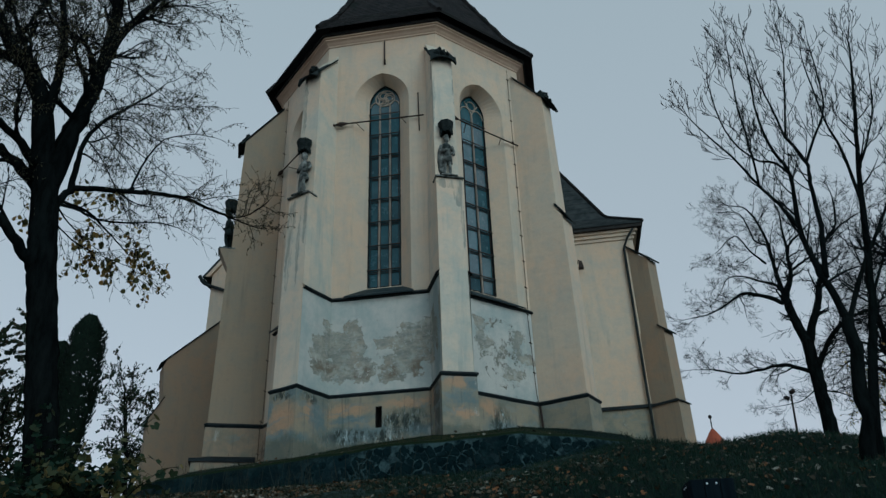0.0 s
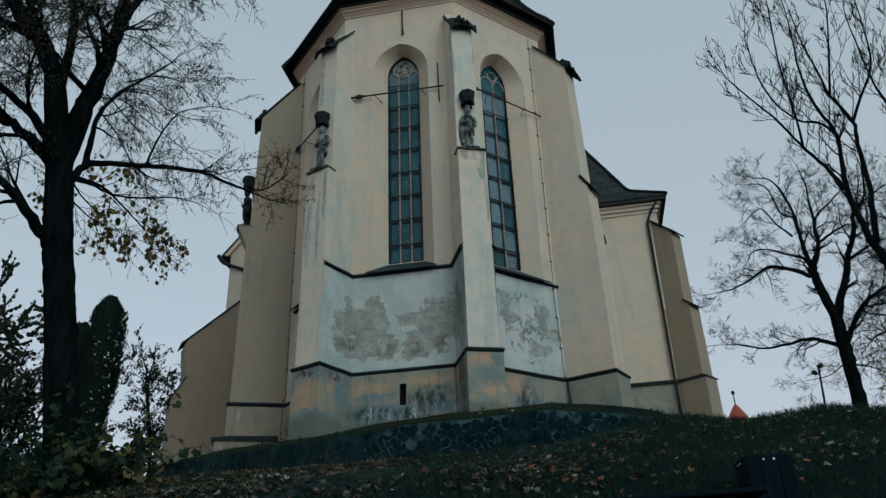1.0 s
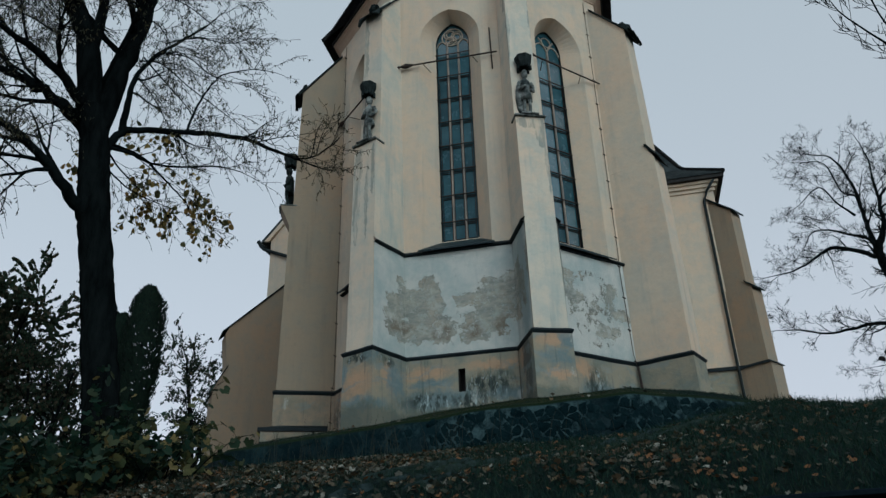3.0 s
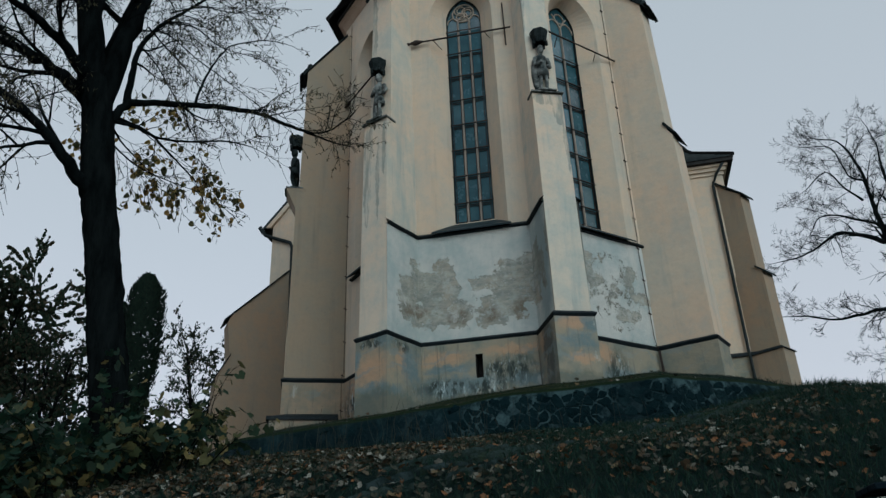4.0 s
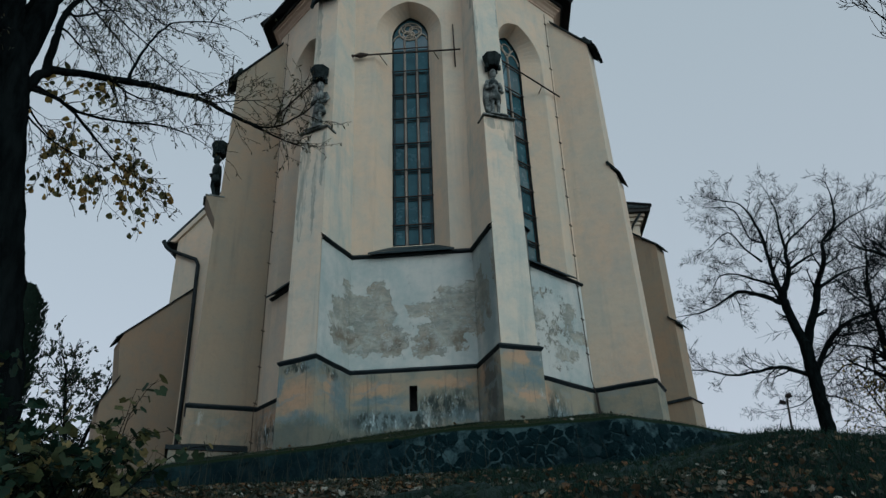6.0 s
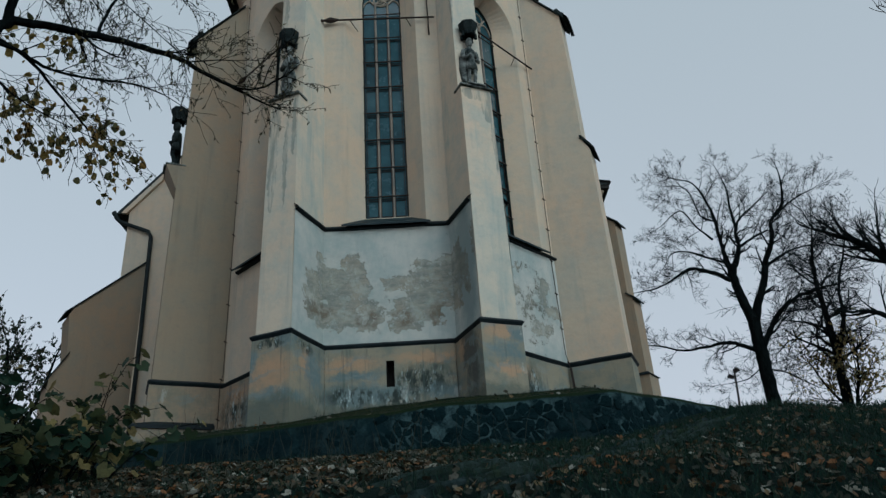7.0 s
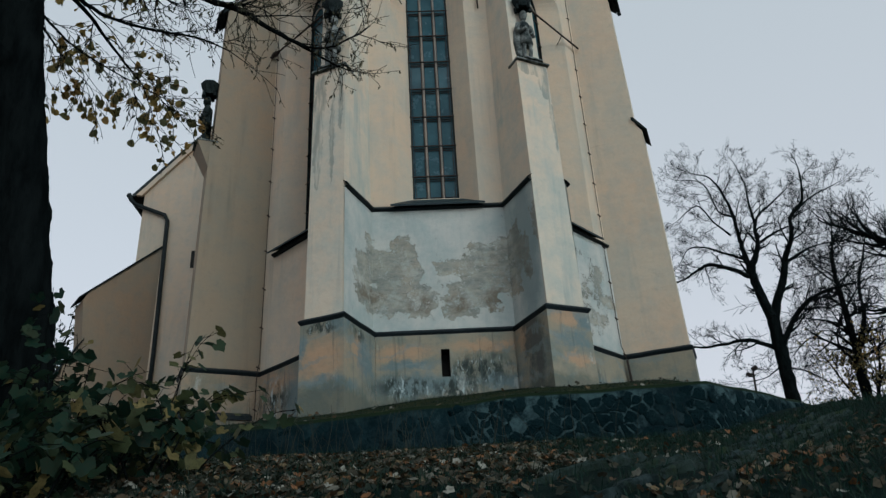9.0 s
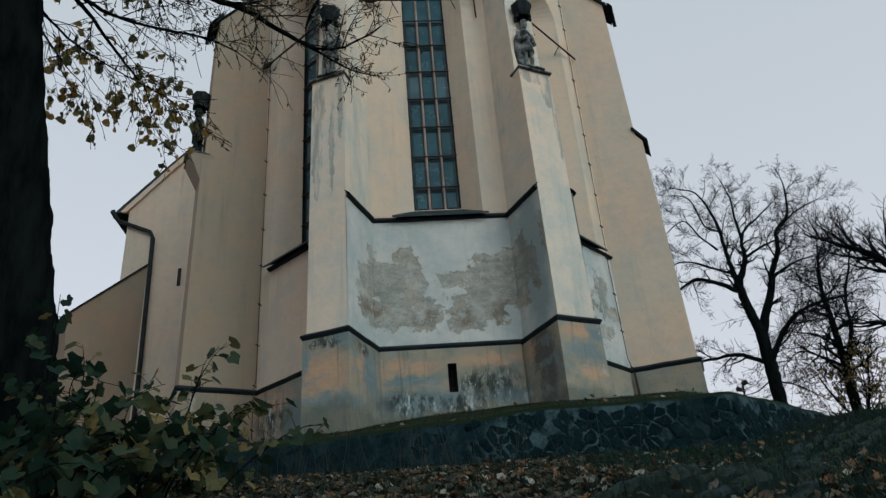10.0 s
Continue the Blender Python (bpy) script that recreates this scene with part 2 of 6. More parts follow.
def damp_plinth():
    """Plinth render: cream and peach where dry, blue-grey bands of damp, pale bloom, black mould and lichen by the slit."""
    m, nt, b = shader("damp_plinth", 0.95, spec=0.1)
    k = Net(nt)
    z = k.xyz()[2]
    v = k.shift(0.28, 6.0, 6, k.shift(0.75, 1.5, 5))

    def fields(spots):
        f = None
        for cc, r in spots:
            q = k.blob(v, cc, r, 0.35, 1.25)
            f = q if f is None else k.math('MAXIMUM', f, q)
        return f

    c = k.mix(k.ramp(k.noise(1.3, 6, 0.65), 0.40, 0.66), (0.29, 0.257, 0.188), (0.185, 0.198, 0.165))
    peach = fields((((2.62, -1.2, 10.1), (0.55, 0.6, 0.30)), ((2.75, -1.1, 9.2), (0.4, 0.6, 0.16)), ((-2.6, -1.2, 9.45), (0.6, 0.6, 0.5)), ((-1.9, -0.7, 9.7), (0.25, 0.5, 0.4)), ((-4.9, 0.9, 9.6), (0.9, 0.9, 0.3)), ((-0.9, 0, 9.85), (0.8, 0.6, 0.22)),
                    ((0.9, 0, 9.95), (0.9, 0.6, 0.2)), ((-4.0, 1.6, 9.9), (0.6, 0.8, 0.25)), ((3.3, 0.9, 9.9), (0.5, 0.5, 0.3)), ((1.8, -0.5, 10.0), (0.3, 0.5, 0.4))))
    c = k.mix(k.math('MULTIPLY', peach, k.ramp(k.noise(2.4, 6, 0.68), 0.24, 0.55, 0.35, 0.95)), c, (0.43, 0.285, 0.175))
    wet = fields((((2.6, -1.2, 9.58), (0.65, 0.6, 0.2)), ((-3.1, -0.9, 9.6), (0.16, 0.4, 0.5)), ((-1.75, -0.4, 9.7), (0.25, 0.6, 0.6)), ((-0.8, 0, 9.55), (0.75, 0.6, 0.14)), ((-0.6, 0, 9.1), (1.6, 0.6, 0.3)), ((2.95, -1.0, 10.0), (0.22, 0.5, 0.28)), ((-2.25, -1.3, 10.12), (0.3, 0.5, 0.2)),
                  ((1.2, 0, 9.15), (0.9, 0.6, 0.22)), ((2.0, -0.7, 9.4), (0.3, 0.5, 0.7)), ((3.6, 1.2, 9.3), (0.8, 0.8, 0.4)), ((-3.6, 1.2, 9.4), (0.7, 0.8, 0.7)), ((-2.3, -1.2, 8.9), (0.9, 0.6, 0.22))))
    c = k.mix(k.math('MULTIPLY', wet, k.ramp(k.noise(2.0, 6, 0.7), 0.24, 0.55, 0.4, 0.95)), c, (0.155, 0.20, 0.205))
    # left flank of buttress B: its shade is put in as a dark grey-brown
    dark = k.blob(v, (2.0, -0.72, 9.7), (0.42, 0.5, 1.1), 0.6, 1.1)
    c = k.mix(k.math('MULTIPLY', dark, 0.92), c, (0.105, 0.105, 0.092))
    low = k.blob(v, (-5.3, 2.4, 9.4), (1.6, 1.9, 1.4), 0.8, 1.1)          # the outer buttress was rendered in ochre down to the ground
    c = k.mix(k.math('MULTIPLY', low, 0.5), c, k.mix(k.ramp(k.noise(1.1, 6, 0.7), 0.42, 0.6), (0.22, 0.19, 0.14), (0.38, 0.25, 0.16)))
    wave = k.math('SINE', k.math('MULTIPLY', k.math('ADD', z, k.math('MULTIPLY', k.noise(0.9, 5, 0.62, dist=0.6), 1.8)), 13.0))
    c = k.mix(k.math('MULTIPLY', k.ramp(wave, 0.55, 0.98), k.math('MULTIPLY', k.ramp(k.noise(0.6, 4), 0.45, 0.6), 0.5)), c, (0.21, 0.245, 0.24))
    pale = k.ramp(k.noise(1.6, 8, 0.74, stretch=(1, 1, 0.6)), 0.60, 0.67)
    c = k.mix(k.math('MULTIPLY', pale, 0.55), c, (0.44, 0.45, 0.41))
    v = k.shift(0.7, 1.8, 8)
    mould = fields((((0.75, -0.1, 9.4), (0.8, 1, 0.45)), ((-0.9, -0.1, 9.05), (0.9, 1, 0.30)), ((0.2, -0.1, 9.0), (0.7, 1, 0.25)), ((-2.6, -1.2, 10.1), (0.42, 0.6, 0.12)),
                    ((3.6, 1.2, 9.4), (0.5, 0.6, 0.7)), ((-4.2, 1.9, 9.4), (0.7, 0.8, 0.6)), ((-2.0, -0.6, 10.1), (0.3, 0.6, 0.2))))
    sp = k.ramp(k.noise(4.5, 9, 0.8, stretch=(1.2, 1.2, 0.5)), 0.42, 0.55)
    c = k.mix(k.math('MULTIPLY', mould, sp), c, (0.04, 0.05, 0.045))
    li = k.ramp(k.noise(6, 8, 0.78, stretch=(1.6, 1.6, 0.5)), 0.55, 0.62)
    c = k.mix(k.math('MULTIPLY', k.math('MULTIPLY', mould, li), 0.85), c, (0.44, 0.51, 0.50))
    drip = k.ramp(k.noise(1.5, 7, 0.65, stretch=(5, 5, 0.25)), 0.57, 0.70)
    c = k.mix(k.math('MULTIPLY', drip, 0.5), c, (0.09, 0.11, 0.105))
    foot = k.ramp(k.math('ADD', z, k.math('MULTIPLY', k.noise(2.0, 6, 0.7), 0.9)), 9.15, 9.45, 1.0, 0.0)      # splashed earth and algae above the turf
    c = k.mix(k.math('MULTIPLY', foot, 0.65), c, (0.085, 0.10, 0.085))
    k.put(b.inputs["Base Color"], c)
    n1 = k.bump(k.noise(4, 7, 0.7), 0.6, 0.04)
    k.put(b.inputs["Normal"], k.bump(k.noise(40, 6, 0.7), 0.4, 0.012, n1))
    return m


M_PLINTH = damp_plinth()


def speckled(name, a, bcol, scale, rough=0.85, bump=0.5, dist=0.02, spec=0.15, metal=0.0, third=None, per_piece=0.0, stretch=None):
    m, nt, b = shader(name, rough, metal, spec)
    k = Net(nt)
    c = k.mix(k.ramp(k.noise(scale, 7, 0.68, stretch=stretch), 0.33, 0.67), a, bcol)
    if third:
        c = k.mix(k.ramp(k.noise(scale * 0.31 + 0.1, 5, 0.6), 0.55, 0.68), c, third)
    if per_piece:
        oi = nt.nodes.new("ShaderNodeObjectInfo")
        c = k.mix(k.math('MULTIPLY', oi.outputs["Random"], per_piece), c, third or bcol)
    k.put(b.inputs["Base Color"], c)
    k.put(b.inputs["Normal"], k.bump(k.noise(scale * 4, 6, 0.7, stretch=stretch), bump, dist))
    return m


M_LEAD = speckled("dark_sheet_capping", (0.005, 0.009, 0.011), (0.012, 0.018, 0.021), 3.0, 0.6, 0.3, 0.01)
M_SILL = speckled("weathered_lead_sill", (0.014, 0.024, 0.028), (0.030, 0.042, 0.046), 2.0, 0.55, 0.3, 0.01)
M_IRON = speckled("rusted_iron", (0.02, 0.018, 0.017), (0.05, 0.035, 0.028), 9.0, 0.75, 0.4, 0.004)
M_STATUE = speckled("weathered_sandstone", (0.012, 0.019, 0.020), (0.26, 0.27, 0.25), 4.2, 0.95, 0.7, 0.02, 0.2, third=(0.05, 0.055, 0.05))
M_DARKSTONE = speckled("black_crust_and_shade_stone", (0.008, 0.012, 0.013), (0.028, 0.035, 0.034), 5.0, 0.95, 0.8, 0.03, 0.1)
M_CORNICE = speckled("pink_cornice_paint", (0.56, 0.43, 0.32), (0.50, 0.37, 0.27), 2.0, 0.85, 0.3, 0.01, 0.1, third=(0.56, 0.45, 0.34))
M_TILE = speckled("old_roof_tile", (0.008, 0.009, 0.010), (0.024, 0.022, 0.021), 2.5, 0.85, 0.6, 0.02, 0.1, third=(0.014, 0.018, 0.015))
M_NAVETILE = speckled("grey_roof_tile", (0.022, 0.027, 0.028), (0.050, 0.056, 0.056), 1.5, 0.9, 0.5, 0.02, 0.1)
M_BARK = speckled("dark_bark", (0.003, 0.0042, 0.0044), (0.009, 0.0115, 0.0115), 6.0, 1.0, 1.0, 0.04, 0.0, stretch=(1, 1, 0.25))
M_TWIG = speckled("twig_bark", (0.004, 0.0046, 0.005), (0.009, 0.0095, 0.0095), 5.0, 0.95, 0.2, 0.004, 0.05)
M_STONE = speckled("dark_field_stone", (0.0026, 0.0080, 0.0100), (0.0066, 0.0165, 0.0195), 4.0, 0.97, 1.0, 0.05, 0.03, third=(0.014, 0.028, 0.031), per_piece=0.35)


def mortar():
    """Smeared lime mortar, moss on everything that faces up."""
    m, nt, b = shader("lime_mortar", 0.97, spec=0.05)
    k = Net(nt)
    c = k.mix(k.ramp(k.noise(2.6, 8, 0.76), 0.38, 0.58), (0.050, 0.080, 0.084), (0.005, 0.0125, 0.0155))
    c = k.mix(k.ramp(k.noise(0.6, 4), 0.52, 0.66, 0.0, 0.75), c, (0.008, 0.015, 0.018))
    c = k.mix(k.ramp(k.math('ADD', k.xyz()[0], k.math('MULTIPLY', k.noise(1.2, 5), 2.0)), -0.6, 2.0, 0.85, 0.0), c, k.mix(k.ramp(k.noise(1.5, 7, 0.72, stretch=(1, 1, 0.6)), 0.42, 0.66), (0.0028, 0.0085, 0.0108), (0.012, 0.027, 0.031)))
    up = k.xyz(nt.nodes.new("ShaderNodeNewGeometry").outputs["Normal"])[2]
    c = k.mix(k.ramp(up, 0.25, 0.6), c, (0.011, 0.019, 0.009))
    k.put(b.inputs["Base Color"], c)
    k.put(b.inputs["Normal"], k.bump(k.noise(9, 7, 0.75), 0.9, 0.04))
    return m


M_MORTAR = mortar()
M_BOARD_AND_SLIT = speckled("tarred_board_and_slit_shade", (0.018, 0.018, 0.018), (0.035, 0.033, 0.03), 4.0, 0.75, 0.3, 0.006)
M_SPIRE = speckled("red_tile", (0.30, 0.08, 0.04), (0.22, 0.06, 0.035), 3.0, 0.8, 0.3, 0.01)
M_PIPE = speckled("painted_downpipe", (0.010, 0.014, 0.015), (0.022, 0.028, 0.029), 3.0, 0.6, 0.2, 0.004)
M_STEP = speckled("mossy_step_stone", (0.002, 0.006, 0.007), (0.030, 0.044, 0.046), 5.5, 0.97, 0.8, 0.03, 0.1, third=(0.02, 0.03, 0.014), per_piece=0.4)


def earth():
    m, nt, b = shader("grassy_earth", 0.98, spec=0.05)
    k = Net(nt)
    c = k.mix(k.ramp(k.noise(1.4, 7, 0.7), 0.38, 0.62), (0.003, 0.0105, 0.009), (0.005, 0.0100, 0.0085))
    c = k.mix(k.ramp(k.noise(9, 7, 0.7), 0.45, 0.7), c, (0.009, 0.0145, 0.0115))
    moss = k.blob(k.shift(1.2, 0.9, 5), (0.5, -1.9, 8.1), (6.0, 2.0, 1.0), 0.6, 1.1)          # mossy turf on the terrace
    c = k.mix(k.math('MULTIPLY', moss, k.ramp(k.noise(2.4, 6), 0.35, 0.6, 0.35, 1.0)), c, (0.024, 0.028, 0.011))
    k.put(b.inputs["Base Color"], c)
    n1 = k.bump(k.noise(5, 7, 0.7), 0.8, 0.06)
    k.put(b.inputs["Normal"], k.bump(k.noise(45, 6, 0.7), 0.6, 0.02, n1))
    return m


M_EARTH = earth()


def leafy(name, cols, rough=0.6, trans=0.25):
    """Leaves, each island its own tint of the given colours."""
    m, nt, b = shader(name, rough, spec=0.12)
    k = Net(nt)
    g = nt.nodes.new("ShaderNodeNewGeometry")
    r = nt.nodes.new("ShaderNodeValToRGB")
    r.color_ramp.interpolation = 'CONSTANT'
    el = r.color_ramp.elements
    while len(el) < len(cols):
        el.new(0.5)
    for i, col in enumerate(cols):
        el[i].position = i / len(cols)
        el[i].color = (*col, 1)
    k.put(r.inputs[0], g.outputs["Random Per Island"])
    c = k.mix(k.ramp(k.noise(25, 4), 0.4, 0.7, 0.0, 0.5), r.outputs[0], (0.03, 0.03, 0.015))
    k.put(b.inputs["Base Color"], c)
    if trans:
        t = nt.nodes.new("ShaderNodeBsdfTranslucent")
        k.put(t.inputs[0], c)
        mx = nt.nodes.new("ShaderNodeMixShader")
        mx.inputs[0].default_value = trans
        nt.links.new(b.outputs[0], mx.inputs[1])
        nt.links.new(t.outputs[0], mx.inputs[2])
        nt.links.new(mx.outputs[0], nt.nodes["Material Output"].inputs[0])
    return m


M_FALLEN = leafy("fallen_leaves", [(0.150, 0.070, 0.028), (0.060, 0.041, 0.024), (0.125, 0.090, 0.046), (0.034, 0.030, 0.020), (0.235, 0.225, 0.185), (0.086, 0.070, 0.046), (0.046, 0.041, 0.029), (0.017, 0.020, 0.015), (0.072, 0.043, 0.023), (0.125, 0.117, 0.092), (0.030, 0.031, 0.021), (0.012, 0.018, 0.013), (0.018, 0.022, 0.016)], 0.7, 0.1)
M_GRASS = leafy("rough_grass", [(0.0062, 0.0255, 0.0180), (0.010, 0.0310, 0.0205), (0.005, 0.0195, 0.0145), (0.0165, 0.0305, 0.0195)], 0.7, 0.2)
M_STRAW = leafy("dry_stalks", [(0.022, 0.024, 0.019), (0.015, 0.018, 0.015), (0.035, 0.036, 0.028)], 0.8, 0.1)
M_YELLOW = leafy("autumn_leaves", [(0.34, 0.24, 0.07), (0.24, 0.18, 0.06), (0.13, 0.12, 0.05), (0.28, 0.17, 0.05), (0.08, 0.08, 0.035)], 0.6, 0.5)
M_BUSH = leafy("bush_leaves", [(0.011, 0.030, 0.018), (0.016, 0.037, 0.021), (0.008, 0.024, 0.016), (0.032, 0.047, 0.024), (0.013, 0.033, 0.020), (0.009, 0.026, 0.017), (0.17, 0.13, 0.045), (0.052, 0.062, 0.029), (0.019, 0.037, 0.021), (0.010, 0.028, 0.018), (0.012, 0.031, 0.019)], 0.55, 0.35)
M_KEYS = leafy("dark_seed_keys", [(0.05, 0.045, 0.025), (0.035, 0.035, 0.02), (0.07, 0.055, 0.025)], 0.7, 0.2)
M_CONIFER = leafy("dark_conifer", [(0.007, 0.018, 0.013), (0.010, 0.023, 0.016), (0.005, 0.014, 0.011)], 0.7, 0.1)
M_FAR = leafy("distant_leaves", [(0.020, 0.036, 0.020), (0.028, 0.040, 0.022), (0.016, 0.030, 0.018), (0.06, 0.05, 0.03)], 0.7, 0.3)


def glazing():
    m, nt, b = shader("old_window_glass", 0.12, spec=0.25)
    k = Net(nt)
    oi = nt.nodes.new("ShaderNodeObjectInfo")
    c = k.mix(k.ramp(k.noise(1.6, 5, 0.65), 0.35, 0.65), (0.024, 0.078, 0.100), (0.045, 0.118, 0.142))
    c = k.mix(k.math('MULTIPLY', oi.outputs["Random"], 0.5), c, (0.010, 0.026, 0.034))
    k.put(b.inputs["Base Color"], c)
    b.inputs["Transmission Weight"].default_value = 0.12
    k.put(b.inputs["Roughness"], k.ramp(k.noise(4, 4), 0.3, 0.7, 0.10, 0.30))
    k.put(b.inputs["Normal"], k.bump(k.noise(2.5, 3), 0.2, 0.03))
    return m


M_GLASS = glazing()

M_MULLION = speckled("weathered_mullion_stone", (0.20, 0.185, 0.165), (0.31, 0.255, 0.205), 2.0, 0.9, 0.5, 0.01, 0.2)
M_TRACERY = speckled("pale_tracery_stone", (0.26, 0.225, 0.18), (0.40, 0.34, 0.27), 4.0, 0.95, 0.5, 0.01, 0.1)
M_STAINED = speckled("dark_stained_board", (0.002, 0.005, 0.008), (0.005, 0.010, 0.014), 3.0, 0.85, 0.5, 0.006, 0.06, stretch=(4, 4, 0.4))
M_ZINC = speckled("zinc", (0.55, 0.57, 0.58), (0.42, 0.44, 0.45), 20.0, 0.35, 0.1, 0.001, 0.5, 1.0)
M_TURNING = leafy("turning_leaves", [(0.058, 0.072, 0.031), (0.117, 0.111, 0.044), (0.021, 0.042, 0.023), (0.195, 0.156, 0.058), (0.033, 0.052, 0.026), (0.091, 0.098, 0.039), (0.016, 0.034, 0.021)], 0.55, 0.35)

# ---- building helpers ----
def mesh_of(name, verts, faces):
    me = bpy.data.meshes.new(name)
    me.from_pydata([tuple(v) for v in verts], [], faces)
    me.validate()
    return me


def link_mesh(name, me, mat, parent=None, label="", smooth=False):
    if mat and not me.materials:
        me.materials.append(mat)
    if smooth:
        me.polygons.foreach_set("use_smooth", [True] * len(me.polygons))
    ob = new(name, me)
    if parent:
        ob.parent = parent
    if label:
        ob["label"] = label
    return ob


def part(name, bm, mat, parent=None, label="", smooth=False):
    bmesh.ops.recalc_face_normals(bm, faces=bm.faces)
    me = bpy.data.meshes.new(name)
    bm.to_mesh(me)
    bm.free()
    return link_mesh(name, me, mat, parent, label, smooth)


def thing(name, label, category, group="", kind="", at=None):
    e = new(name)
    if at is not None:
        e.location = at
    return tagged(e, label, category, group, kind)


def poly(bm, pts):
    return bm.faces.new([bm.verts.new(p) for p in pts])


def prism(bm, plan, z0, z1, top=None):
    """Upright prism on a plan; top: optional other plan for a batter, z0/z1 numbers or lists."""
    top = top or plan
    n = len(plan)
    za = z0 if isinstance(z0, (list, tuple)) else [z0] * n
    zb = z1 if isinstance(z1, (list, tuple)) else [z1] * n
    a = [bm.verts.new((p[0], p[1], z)) for p, z in zip(plan, za)]
    b = [bm.verts.new((p[0], p[1], z)) for p, z in zip(top, zb)]
    for i in range(n):
        j = (i + 1) % n
        bm.faces.new((a[i], a[j], b[j], b[i]))
    bm.faces.new(a[::-1])
    bm.faces.new(b)


def box(bm, c, size, m=None):
    r = bmesh.ops.create_cube(bm, size=1.0)
    t = Matrix.Translation(c) @ (m or Matrix()) @ Matrix.Diagonal((*size, 1))
    bmesh.ops.transform(bm, matrix=t, verts=r["verts"])
    return r["verts"]


def soften(bm, w=0.01, seg=1):
    bmesh.ops.bevel(bm, geom=[e for e in bm.edges if len(e.link_faces) == 2 and e.calc_face_angle(0) > 0.5],
                    offset=w, segments=seg, affect='EDGES', clamp_overlap=True)


def loft(bm, rings, closed=False, caps=False):
    """Skin between rings of points that have the same length."""
    vs = [[bm.verts.new(p) for p in r] for r in rings]
    n = len(vs[0])
    for a, b in zip(vs, vs[1:]):
        for i in range(n if closed else n - 1):
            j = (i + 1) % n
            bm.faces.new((a[i], a[j], b[j], b[i]))
    if caps:
        bm.faces.new(vs[0][::-1])
        bm.faces.new(vs[-1])


def tube_data(path, radii, sides=6):
    """Vertices and faces of a tapered tube along a path."""
    V, Fc = [], []
    n = len(path)
    path = [Vector(p) for p in path]
    up = Vector((0.31, 0.17, 0.93))
    for i, p in enumerate(path):
        d = (path[min(i + 1, n - 1)] - path[max(i - 1, 0)])
        if d.length < 1e-6:
            d = Vector((0, 0, 1))
        d.normalize()
        if abs(d.dot(up)) > 0.95:
            up = Vector((0.93, 0.2, 0.1))
        u = d.cross(up).normalized()
        w = d.cross(u)
        for k in range(sides):
            a = 2 * math.pi * k / sides
            V.append(p + (u * math.cos(a) + w * math.sin(a)) * radii[i])
    for i in range(n - 1):
        for k in range(sides):
            l = (k + 1) % sides
            Fc.append((i * sides + k, i * sides + l, (i + 1) * sides + l, (i + 1) * sides + k))
    Fc.append(tuple(range(sides))[::-1])
    Fc.append(tuple((n - 1) * sides + k for k in range(sides)))
    return V, Fc


def tube(name, path, r, mat, parent=None, label="", sides=8):
    rr = r if isinstance(r, (list, tuple)) else [r] * len(path)
    V, Fc = tube_data(path, rr, sides)
    return link_mesh(name, mesh_of(name, V, Fc), mat, parent, label, True)


class Heap:
    """Many small islands gathered into one mesh."""

    def __init__(self):
        self.v, self.f = [], []

    def add(self, V, Fc):
        o = len(self.v)
        self.v.extend(V)
        self.f.extend(tuple(i + o for i in q) for q in Fc)

    def mesh(self, name):
        return mesh_of(name, self.v, self.f)

# ---- ground ----
def lerp_list(x, pts):
    if x <= pts[0][0]:
        return pts[0][1]
    for (a, za), (b, zb) in zip(pts, pts[1:]):
        if x <= b:
            f = (x - a) / (b - a)
            return za + (zb - za) * f
    return pts[-1][1]


def smooth01(x):
    x = max(0.0, min(1.0, x))
    return x * x * (3 - 2 * x)


WALL_LINE = [(-11.0, 3.5), (-8.6, 0.6), (-4.9, -3.45), (4.3, -3.65), (8.6, 0.2), (11.0, 3.2)]      # front foot of the retaining wall


def wall_y(x):
    return lerp_list(x, WALL_LINE)


def wall_top(x):
    return lerp_list(x, [(-11, 8.0), (-6.5, 7.62), (-4.7, 7.45), (-2.9, 7.58), (-1, 7.72), (1, 7.86), (3, 7.92), (4.3, 7.92), (6, 8.05), (8.6, 8.18), (11, 8.3)])


